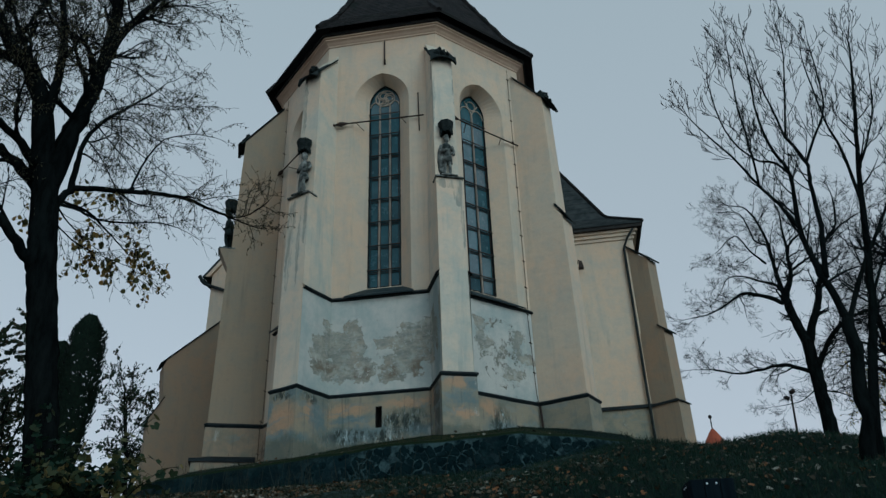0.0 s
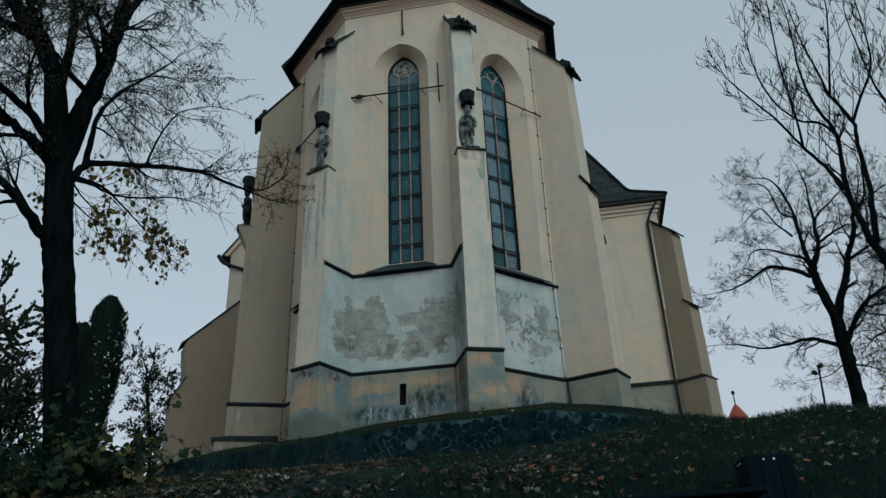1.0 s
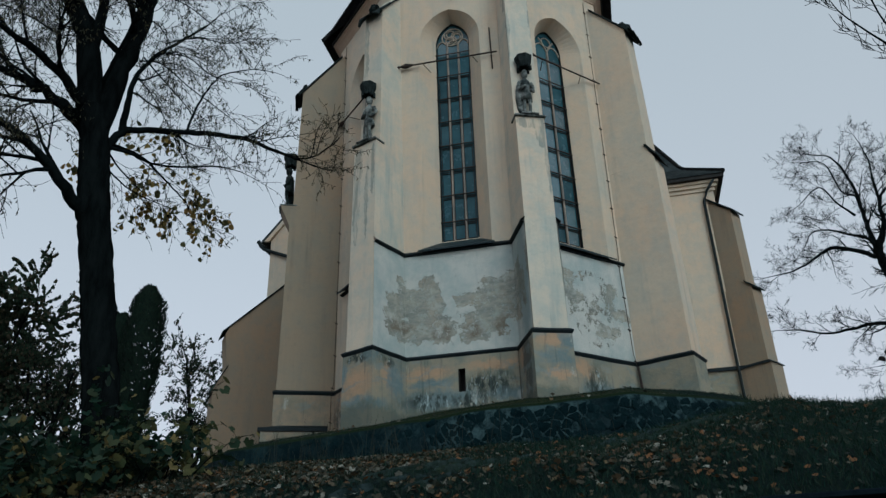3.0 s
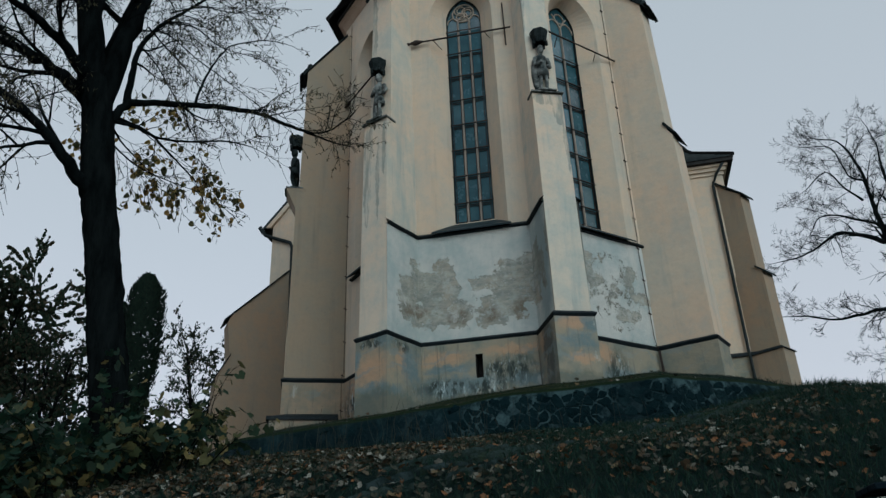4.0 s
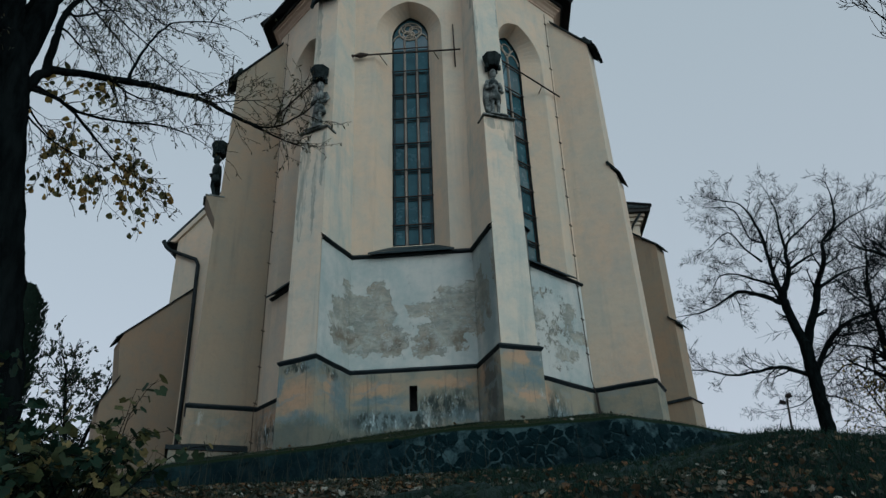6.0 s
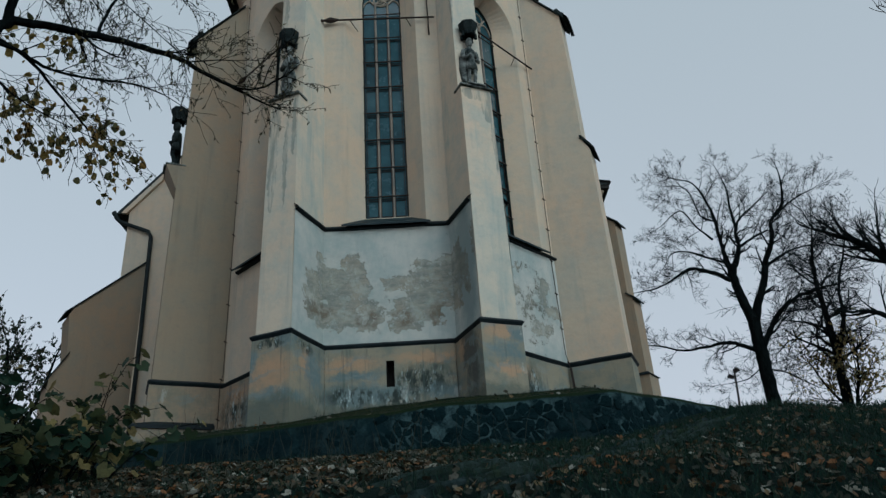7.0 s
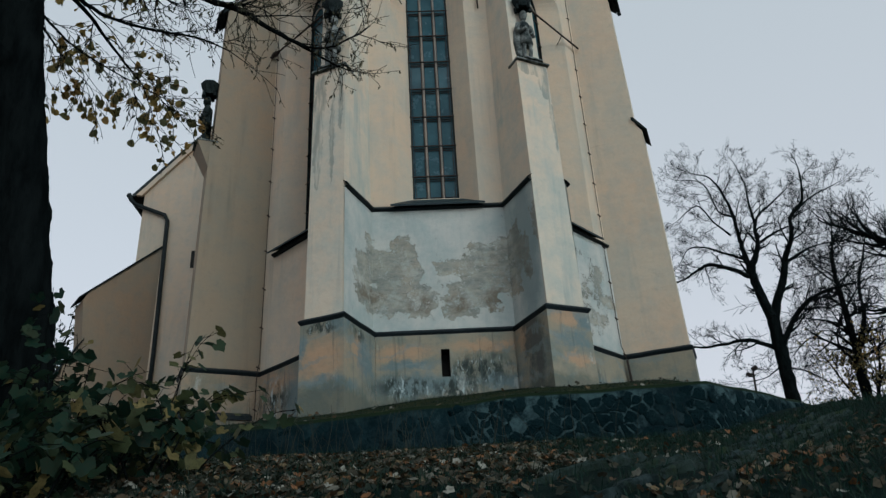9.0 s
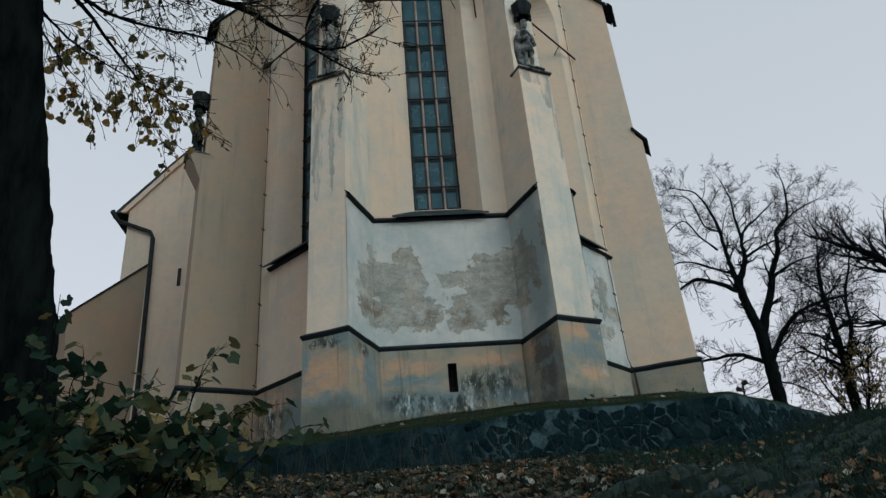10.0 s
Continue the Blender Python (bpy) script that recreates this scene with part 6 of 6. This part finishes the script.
old.bough([(24.3, 28.0, 27.4), (25.9, 27.8, 28.7), (27.5, 27.4, 29.4)], 0.09, 0.025, 8, BARE, 3, 1.8, 0.18)
old.bough([(21.1, 29.2, 28.2), (20.4, 29.7, 29.0), (20.0, 30.2, 31.5), (18.8, 31.0, 32.3)], 0.08, 0.025, 8, BARE, 3, 1.8, 0.18)
old.bough([(21.7, 28.6, 17.7), (20.6, 28.8, 16.9), (19.4, 29.0, 16.7)], 0.05, 0.02, 5, BARE, 3, 1.8, 0.18)
old.bough([(22.0, 28.5, 17.3), (23.0, 28.3, 16.9), (24.3, 28.0, 15.9)], 0.06, 0.02, 6, BARE, 3, 1.8, 0.18)
old.done("spreading leafless old tree on the hilltop")
fan = BareTree(8)
fan.bough([(26.1, 28.7, 13.8), (26.2, 28.6, 15.0), (26.3, 28.5, 17.5), (26.4, 28.5, 19.2), (26.4, 28.5, 21.5), (26.4, 28.5, 23.1), (26.6, 28.3, 24.9), (26.9, 28.2, 26.3)], 0.4, 0.05, 34, FAN, 2, 2.6)
fan.bough([(26.3, 28.5, 18.0), (27.3, 28.3, 20.2), (27.7, 28.3, 22.6), (28.5, 28.2, 24.5), (29.1, 28.1, 26.2)], 0.18, 0.03, 16, FAN, 2, 2.6)
fan.bough([(26.3, 28.5, 19.2), (25.4, 28.9, 20.3), (24.3, 29.3, 20.7), (23.7, 29.4, 21.0)], 0.1, 0.025, 8, FAN, 2, 2.6)
fan.bough([(26.3, 28.5, 17.3), (25.5, 29.2, 18.9), (24.5, 29.9, 19.6), (23.6, 30.6, 18.9)], 0.1, 0.025, 8, FAN, 2, 2.6)
fan.done("dense leafless tree with many long straight shoots")
UPRIGHT = dict(wander=0.11, lift=(0.10, 0.10, 0.12, 0.12), kids=(0, 3, 4, 4), angle=(18, 45), shrink=(0.5, 0.72), tip=0.006)
SLENDER = dict(UPRIGHT, tip=0.0055, kids=(0, 4, 3, 3), angle=(30, 58), wander=0.05, shrink=(0.34, 0.6), lift=(0.22, 0.24, 0.2, 0.1))
slender = BareTree(14)
slender.bough([(9.9, -8.2, 4.9), (10.18, -8.2, 6.17), (10.39, -8.2, 7.48), (10.44, -8.2, 8.3)], 0.15, 0.10, 0, SLENDER)
for pts, r0, n in (
        (((10.44, -8.2, 8.25), (10.29, -8.22, 8.89), (10.17, -8.25, 9.31), (10.05, -8.3, 10.15), (10.11, -8.4, 10.96), (10.11, -8.4, 11.39), (9.87, -8.5, 11.86), (9.8, -8.5, 12.7), (9.86, -8.5, 13.65), (9.93, -8.4, 15.2)), 0.10, 20),
        (((10.05, -8.3, 10.1), (9.81, -8.3, 10.67), (9.5, -8.3, 11.2), (9.22, -8.35, 11.75), (9.0, -8.2, 12.26), (8.66, -8.0, 13.07), (8.53, -7.9, 13.58)), 0.05, 16),
        (((10.09, -8.4, 11.3), (9.97, -8.2, 11.67), (9.67, -8.0, 11.95), (9.3, -7.9, 12.78), (9.23, -7.8, 14.07), (9.33, -7.8, 14.78)), 0.04, 13),
        (((10.27, -8.23, 9.1), (10.50, -8.1, 10.2), (10.6, -8.0, 11.23), (10.63, -8.0, 11.75), (10.43, -7.9, 12.46), (10.39, -7.8, 13.17), (10.3, -7.7, 14.08), (10.27, -7.7, 15.2)), 0.075, 16),
        (((10.63, -8.0, 11.7), (10.86, -8.1, 12.16), (11.2, -8.2, 12.82), (11.25, -8.3, 13.71), (11.3, -8.3, 15.0)), 0.045, 12),
        (((10.43, -7.9, 12.4), (10.58, -8.1, 13.33), (10.76, -8.2, 14.31), (10.8, -8.3, 15.3)), 0.035, 10),
        (((9.55, -8.3, 11.1), (9.5, -8.5, 11.9), (9.45, -8.6, 12.9), (9.5, -8.7, 14.0), (9.55, -8.7, 14.9)), 0.035, 12),
        (((10.44, -8.2, 8.2), (10.79, -8.3, 8.98), (11.31, -8.4, 9.83), (11.93, -8.5, 10.87), (12.61, -8.6, 11.8), (13.0, -8.6, 13.4)), 0.075, 14)):
    slender.bough(pts[:-1] + (Vector(pts[-1]).lerp(Vector(pts[-2]), 0.35),), r0 * 0.75, 0.008, n, SLENDER, 2, 0.72, 0.22)
slender.done("slender leafless tree with upswept branches")
twin = BareTree(15)
twin.bough([(10.3, -7.6, 5.0), (10.5, -7.6, 6.16), (10.85, -7.6, 7.65), (11.15, -7.6, 8.66), (11.38, -7.6, 9.83)], 0.10, 0.07, 0, SLENDER)
for pts, r0, n in (
        (((11.38, -7.6, 9.8), (11.75, -7.6, 11.76), (12.02, -7.7, 13.1), (12.31, -7.7, 14.53), (12.4, -7.7, 15.26)), 0.09, 18),
        (((11.58, -7.6, 10.8), (11.57, -7.5, 12.23), (11.5, -7.4, 12.99), (11.49, -7.3, 14.38), (11.5, -7.3, 15.3)), 0.05, 14),
        (((11.75, -7.6, 11.7), (12.09, -7.5, 12.33), (12.48, -7.4, 13.2), (12.84, -7.4, 14.85)), 0.045, 12),
        (((11.2, -7.6, 8.9), (11.7, -7.5, 9.8), (12.3, -7.4, 11.0), (12.8, -7.4, 12.4)), 0.045, 12)):
    twin.bough(pts[:-1] + (Vector(pts[-1]).lerp(Vector(pts[-2]), 0.35),), r0 * 0.75, 0.008, n, SLENDER, 2, 0.72, 0.22)
twin.done("slender leafless tree with upswept branches")

# old pollard at the edge of the hilltop
POLLARD = dict(UPRIGHT, tip=0.011)
pollard = BareTree(19)
pollard.bough([(27.9, 25.5, 12.4), (28.1, 25.3, 15.3), (28.8, 24.8, 19.0), (29.2, 24.5, 21.1)], 0.5, 0.42, 0, POLLARD)
pollard.bough([(29.1, 24.6, 20.4), (29.1, 24.6, 22.4), (28.1, 25.1, 24.0), (27.1, 25.6, 24.8)], 0.42, 0.14, 14, POLLARD, 2, 2.6)
pollard.bough([(29.1, 24.6, 20.4), (29.9, 24.2, 22.6), (31.1, 23.6, 24.6)], 0.40, 0.12, 12, POLLARD, 2, 2.6)
pollard.bough([(28.7, 24.8, 18.6), (27.5, 25.4, 19.6), (26.5, 25.9, 19.8)], 0.22, 0.06, 8, POLLARD, 2, 2.6)
pollard.done("old pollarded tree with thick stumps and upright shoots")



def far_leafy(seed, base, height, spread, mat, label, name="leafy_tree", lean=0.0, dens=1.0, leaf=0.14):
    """Slender tree with small clumped leaves in a broken crown."""
    g = Grower(seed)
    b = Vector(base)
    cfg = dict(wander=0.17, lift=(0.0, 0.03, 0.06, 0.06), kids=(0, 4, 4, 4), angle=(25, 60), shrink=(0.5, 0.7), tip=0.012, round=max(3, int(9 * dens)), round_p=0.9, round_size=leaf)
    stems = 3
    for i in range(stems):
        a = 2 * math.pi * i / stems + g.r.random()
        out = Vector((math.cos(a), math.sin(a), 0)) * spread * 0.35
        path, rad = g.limb([b + out * 0.05, b + out * 0.3 + Vector((lean, 0, height * 0.35)), b + out * 0.8 + Vector((lean * 1.5, 0, height * 0.65)), b + out * 1.1 + Vector((lean * 2, 0, height * 0.92))], 0.14, 0.04, 6)
        g.clothe(path, rad, cfg, int(9 * dens) + 3, 2, spread * 0.5, 0.25)
    return g.finish(name, label, "tree", leaf_mats=(M_FAR, mat), leaf_names=("foliage", "crown"), group="small trees beyond the church")


def conifer(seed, base, height, r0):
    """Dense columnar conifer: leader, short ascending sprays."""
    g = Grower(seed)
    b = Vector(base)
    g.limb([b, b + Vector((0, 0, height * 0.5)), b + Vector((0, 0, height * 0.97))], 0.22, 0.03, 7)
    for i in range(10000):
        f = g.r.random() ** 0.8
        a = g.r.uniform(0, 2 * math.pi)
        prof = math.sin(min(1, f * 1.35 + 0.12) * math.pi / 2) if f < 0.6 else math.sqrt(max(0.0, 1 - ((f - 0.6) / 0.41) ** 2))
        lump = 1 + 0.32 * noise.noise((math.cos(a) * 1.7 + seed, math.sin(a) * 1.7, f * 9)) + 0.2 * noise.noise((math.cos(a) * 5 + seed, math.sin(a) * 5, f * 25))
        rr = r0 * prof * lump * g.r.uniform(0.72, 1.0)
        p = b + Vector((math.cos(a) * rr, math.sin(a) * rr, height * (0.02 + 0.98 * f)))
        d = Vector((math.cos(a) * 0.45, math.sin(a) * 0.45, 1)).normalized()
        s = g.r.uniform(0.14, 0.30)
        u = d.cross(Vector((math.cos(a), math.sin(a), g.r.gauss(0, 0.5)))).normalized() * s * 0.3
        q = p + d * s
        g.leaf.add([p, p.lerp(q, 0.45) + u, q, p.lerp(q, 0.45) - u], [(0, 1, 2, 3)])
    t = g.finish("columnar_conifer", "dense dark green columnar conifer", "tree", leaf_mats=(M_CONIFER,), leaf_names=("crown",))
    return t


conifer(31, (-21.5, 16.2, 11.0), 10.6, 1.15)
conifer(37, (-23.4, 16.6, 11.0), 9.3, 1.0)
far_leafy(41, (-18.6, 18.0, 11.2), 6.6, 3.2, M_FAR, "small half-bare tree with thinning leaves", dens=0.7, leaf=0.12)
far_leafy(43, (-26.0, 15.0, 10.6), 7.0, 3.6, M_FAR, "small half-bare tree with thinning leaves", dens=0.8)
far_leafy(47, (-31.5, 15.0, 10.2), 11.5, 6.0, M_FAR, "full green leafy tree beyond the bank", dens=3.2, leaf=0.2)
far_leafy(48, (-28.2, 18.5, 10.5), 7.5, 4.0, M_FAR, "small half-bare tree with thinning leaves", dens=1.0)
far_leafy(53, (26.4, 28.4, 13.2), 4.6, 4.4, M_YELLOW, "low ivy and yellowing leaves round an old trunk", dens=0.7, leaf=0.12)

# ---- bush with large lobed leaves on the bank ----
def lobed_leaf(heap, c, u, w, nrm, s, rnd):
    """Five-lobed leaf lying in the plane u, w, its tip along w, slightly folded."""
    V = [c]
    tips = (-2.5, -1.95, -1.3, -0.95, -0.55, -0.28, 0.0, 0.28, 0.55, 0.95, 1.3, 1.95, 2.5)
    rads = (0.5, 0.74, 0.72, 0.92, 0.80, 0.90, 1.02, 0.90, 0.80, 0.92, 0.72, 0.74, 0.5)
    for t, r in zip(tips, rads):
        rr = r * s * 0.55 * rnd.uniform(0.92, 1.08)
        V.append(c + u * math.sin(t) * rr + w * math.cos(t) * rr + nrm * (0.22 * abs(math.sin(t)) * rr - 0.10 * math.cos(t) * rr))
    heap.add(V, [(0, i, i + 1) for i in range(1, 13)])


def bush(seed, centre, spread, stems, height, label, leaf_size=0.17, arch=0.5, per=15, mat=None):
    g = Grower(seed)
    r = g.r
    for i in range(stems):
        a = r.uniform(0, 2 * math.pi)
        rr = spread * math.sqrt(r.random())
        x, y = centre[0] + rr * math.cos(a) * 1.25, centre[1] + rr * math.sin(a)
        p = Vector((x, y, ground_z(x, y) - 0.1))
        d = Vector((math.cos(a) * arch * 0.6 + r.gauss(0, 0.2), math.sin(a) * arch * 0.6 + r.gauss(0, 0.2), 1)).normalized()
        L = height * r.uniform(0.55, 1.1)
        path, rad = [p], [0.014]
        n = 9
        for k in range(n):
            d = (d + Vector((r.gauss(0, 0.1), r.gauss(0, 0.1), -0.07 * k * arch))).normalized()
            p = p + d * L / n
            path.append(p)
            rad.append(0.014 * (1 - 0.8 * (k + 1) / n))
        g.wood.add(*tube_data(path, rad, 5))
        for k in range(per):
            f = 0.18 + 0.82 * (k + r.random()) / per
            j = min(int(f * n), n - 1)
            q = path[j].lerp(path[j + 1], f * n - j)
            side = Vector((r.gauss(0, 1), r.gauss(0, 1), r.gauss(0.05, 0.35))).normalized()
            st = q + side * r.uniform(0.08, 0.24)
            g.twig.add(*tube_data([q, st], [0.004, 0.003], 3))
            w = (side + Vector((0, 0, -0.7 + r.gauss(0, 0.35)))).normalized()
            nrm = Vector((r.gauss(0, 0.6), r.gauss(0, 0.6), 1))
            nrm = (nrm - w * nrm.dot(w)).normalized()
            u = w.cross(nrm).normalized()
            lobed_leaf(g.leaf, st, u, w, nrm, leaf_size * r.uniform(0.6, 1.25), r)
    return g.finish("maple_bush", label, "bush", leaf_mats=(mat or M_BUSH,), leaf_names=("foliage",), group="bushes on the bank")


bush(61, (-5.0, -8.9), 1.25, 50, 1.6, "young maple thicket with large dark green and yellow leaves", 0.21, 0.5, 20)
bush(62, (-3.75, -8.0), 0.6, 18, 2.0, "young maple shoots with large turning leaves", 0.20, 0.5, 18, M_TURNING)
bush(63, (-6.6, -9.2), 1.4, 44, 1.45, "young maple thicket with large dark green and yellow leaves", 0.21, 0.5, 20)
bush(67, (-6.2, -7.0), 1.3, 40, 1.35, "young maple thicket with large dark green and yellow leaves", 0.20, 0.5, 20)
bush(65, (-4.26, -8.4), 0.10, 3, 2.55, "tall maple shoots with large dark leaves against the trunk", 0.19, 0.15, 12)
bush(66, (-5.3, -10.2), 1.0, 34, 1.15, "young maple thicket with large dark green and yellow leaves", 0.20, 0.6, 20)
bush(64, (-4.1, -10.1), 0.5, 12, 1.15, "low maple shoots with large yellowing leaves", 0.20, 0.7, 19, M_TURNING)

# ---- fallen leaves, grass and dry stalks ----
r = random.Random(77)


def lay_leaf(heap, x, y, s):
    z = ground_z(x, y)
    e = 0.25
    gn = Vector((ground_z(x - e, y) - ground_z(x + e, y), ground_z(x, y - e) - ground_z(x, y + e), 2 * e)).normalized()
    nrm = (gn + Vector((r.gauss(0, 0.6), r.gauss(0, 0.6), 0))).normalized()
    w = nrm.cross(Vector((r.gauss(0, 1), r.gauss(0, 1), 0.01))).normalized()
    u = w.cross(nrm)
    lobed_leaf(heap, Vector((x, y, z + r.uniform(0.015, 0.07))), u, w, nrm, s, r)


def leaf_density(x, y):
    """Thick drifts at the wall's foot and on the worn part of the bank, thin on the grass."""
    d = wall_y(x) - y
    k = 0.11 + 0.89 * smooth01((2.6 - x) / 3.2) * smooth01((d + 0.1) / 0.4)
    side = (x - 0.7) * 0.727 - (y + 9.95) * 0.686
    k = max(k, 0.36 * smooth01((side - 0.5) / 0.5) * smooth01((7.5 - x) / 3.0))          # beside the steps
    k *= 0.55 + 0.9 * max(0.0, noise.noise((x * 0.8, y * 0.8, 4.0)) + 0.35)
    off = abs(side)          # swept off the steps
    return k * (1.0 if off > 1.0 or x < 0.2 else 0.15 + 0.85 * smooth01((off - 0.35) / 0.5))


leaves = Heap()
made = 0
while made < 20500:
    x, y = r.uniform(-8.5, 11.5), r.uniform(-14.5, -3.4)
    d = wall_y(x) - y
    if d < 0.12 or r.random() > leaf_density(x, y) * (1.0 if y > -11 else 0.5):
        continue
    lay_leaf(leaves, x, y, r.uniform(0.045, 0.125))
    made += 1
for _ in range(60):
    x = r.uniform(-5, 5)
    lay_leaf(leaves, x, wall_y(x) + r.uniform(0.5, 2.6), r.uniform(0.06, 0.12))
tagged(link_mesh("fallen_leaves", leaves.mesh("fallen_leaves"), M_FALLEN), "brown and ochre fallen leaves strewn over the bank", "leaves", kind="stuff")

grass = Heap()


def blade(heap, x, y, h, wdt, bend=0.5):
    z = ground_z(x, y) - 0.02
    a = r.uniform(0, 2 * math.pi)
    u = Vector((math.cos(a), math.sin(a), 0)) * wdt
    b = Vector((r.gauss(0, bend), r.gauss(0, bend), 1)).normalized()
    p = Vector((x, y, z))
    m = p + b * h * 0.55 + Vector((0, 0, h * 0.1))
    t = m + (b + Vector((r.gauss(0, 0.4), r.gauss(0, 0.4), -0.25))).normalized() * h * 0.5
    heap.add([p - u, p + u, m + u * 0.7, m - u * 0.7, t], [(0, 1, 2, 3), (3, 2, 4)])


for _ in range(80000):
    x, y = r.uniform(-8, 12.5), r.uniform(-14, -3.2)
    d = wall_y(x) - y
    if d < 0.1:
        continue
    k = 0.5 + 0.5 * smooth01((x - 0.5) / 3.0)
    if r.random() > k or (x > 0.2 and y < -4.5 and abs((x - 0.7) * 0.727 - (y + 9.95) * 0.686) < 0.75 and r.random() < 0.5):
        continue
    blade(grass, x, y, r.uniform(0.06, 0.2), 0.006)
for _ in range(15000):          # turf on the terrace in front of the church
    x = r.uniform(-6, 9)
    y = wall_y(x) + r.uniform(0.12, 3.2)
    if abs(x) < 2.2 and y > -0.25:
        continue
    blade(grass, x, y, r.uniform(0.03, 0.075), 0.006, 0.8)
for _ in range(9000):           # the crest on the far side
    x, y = r.uniform(7, 26), r.uniform(-3, 9)
    blade(grass, x, y, r.uniform(0.08, 0.25), 0.011)
tagged(link_mesh("grass", grass.mesh("grass"), M_GRASS), "short dark rough grass on the bank", "grass", kind="stuff")

stalks = Heap()
for _ in range(150):
    x = r.gauss(-2.2, 2.6)
    if not -7 < x < 4:
        continue
    y = wall_y(x) - r.uniform(0.15, 1.3)
    z = ground_z(x, y)
    h = r.uniform(0.25, 0.95)
    p = Vector((x, y, z))
    b = Vector((r.gauss(0, 0.16), r.gauss(0, 0.16), 1))
    stalks.add(*tube_data([p, p + b * h * 0.6, p + b * h + Vector((r.gauss(0, 0.07), r.gauss(0, 0.07), 0))], [0.005, 0.004, 0.002], 3))
tagged(link_mesh("dry_stalks", stalks.mesh("dry_stalks"), M_STRAW), "thin dry weed stalks standing along the wall", "weeds", kind="stuff")

# ---- bench and litter bin on the bank ----
bench = thing("park_bench", "low dark-stained wooden bench on the grassy bank", "bench")
for j, y in enumerate((-12.06, -12.25, -12.44)):
    bm = bmesh.new()
    box(bm, (5.88, y, 4.60), (1.78, 0.165, 0.05), pose(0, 0, 0, 0, -1.0, 2))
    soften(bm, 0.008)
    part("seat_board", bm, M_STAINED, bench)
for x in (5.35, 6.40):
    bm = bmesh.new()
    box(bm, (x, -12.25, 4.24), (0.11, 0.34, 0.66))
    soften(bm, 0.012)
    part("leg", bm, M_STAINED, bench)
bm = bmesh.new()
box(bm, (5.88, -12.25, 4.42), (0.94, 0.05, 0.09))
soften(bm, 0.008)
part("stretcher", bm, M_STAINED, bench)

litter = thing("litter_bin", "square litter bin of dark-stained upright boards", "bin")
BX, BY, BZ = 6.96, -11.62, 5.06
for side in range(4):
    m = Matrix.Translation((BX, BY, 0)) @ pose(0, 0, 0, 0, 0, 90 * side + 3)
    for j, (x, w) in enumerate(((-0.172, 0.15), (0.0, 0.18), (0.172, 0.15))):
        bm = bmesh.new()
        box(bm, (x, -0.25, BZ - 0.36), (w, 0.025, 0.72 + 0.012 * (j == 1)))
        soften(bm, 0.005)
        bmesh.ops.transform(bm, matrix=m, verts=bm.verts)
        board = part("board", bm, M_STAINED, litter)
        for dx in ((-0.055, 0.055) if j == 1 else ()):
            bm = bmesh.new()
            r0 = bmesh.ops.create_cone(bm, segments=8, radius1=0.013, radius2=0.009, depth=0.012, cap_ends=True)
            bmesh.ops.transform(bm, matrix=m @ Matrix.Translation((x + dx, -0.268, BZ - 0.05)) @ pose(0, 0, 0, 90, 0, 0), verts=bm.verts)
            part("bolt", bm, M_ZINC, board, "bright zinc bolt head")
bm = bmesh.new()
loft(bm, [[(BX + r0 * math.cos(i * math.pi / 10), BY + r0 * math.sin(i * math.pi / 10), z) for i in range(20)] for r0, z in ((0.15, BZ - 0.68), (0.20, BZ - 0.66), (0.215, BZ - 0.03), (0.205, BZ - 0.03), (0.19, BZ - 0.64))], closed=True, caps=True)
part("liner", bm, M_IRON, litter, "dark metal liner")

# ---- floodlight post on the hill ----
post = thing("floodlight_post", "slim dark floodlight post on the hilltop", "lamp")
tube("pole", [(19.9, 29.9, 13.0), (20.05, 29.9, 15.1), (20.25, 29.9, 17.6)], [0.09, 0.075, 0.06], M_IRON, post)
for dx, dz, tilt in ((-0.32, 17.35, 25), (0.12, 17.75, -30)):
    bm = bmesh.new()
    box(bm, (20.2 + dx, 29.75, dz), (0.34, 0.3, 0.26), pose(0, 0, 0, 20, tilt, 0))
    soften(bm, 0.05)
    part("floodlight", bm, M_IRON, post, "dark floodlight head")
    tube("bracket", [(20.22, 29.9, dz - 0.15), (20.2 + dx, 29.8, dz)], 0.03, M_IRON, post)

# ---- distant tower with a red conical roof ----
tower = thing("round_tower", "small round tower with a red conical tile roof", "tower")
TX, TY = 22.3, 69.5


def lathe(prof, n=20):
    bm = bmesh.new()
    loft(bm, [[(TX + rr * math.cos(2 * math.pi * i / n), TY + rr * math.sin(2 * math.pi * i / n), z) for i in range(n)] for rr, z in prof], closed=True, caps=True)
    return bm


part("wall", lathe([(1.5, 12.0), (1.5, 22.2)]), M_CREAM, tower)
part("roof", lathe([(1.75, 22.1), (1.35, 23.2), (0.95, 24.1), (0.4, 25.0), (0.12, 25.35)]), M_SPIRE, tower)
part("finial", lathe([(0.07, 25.3), (0.06, 26.5), (0.16, 26.6), (0.22, 26.75), (0.16, 26.9), (0.04, 27.0)], 10), M_IRON, tower)
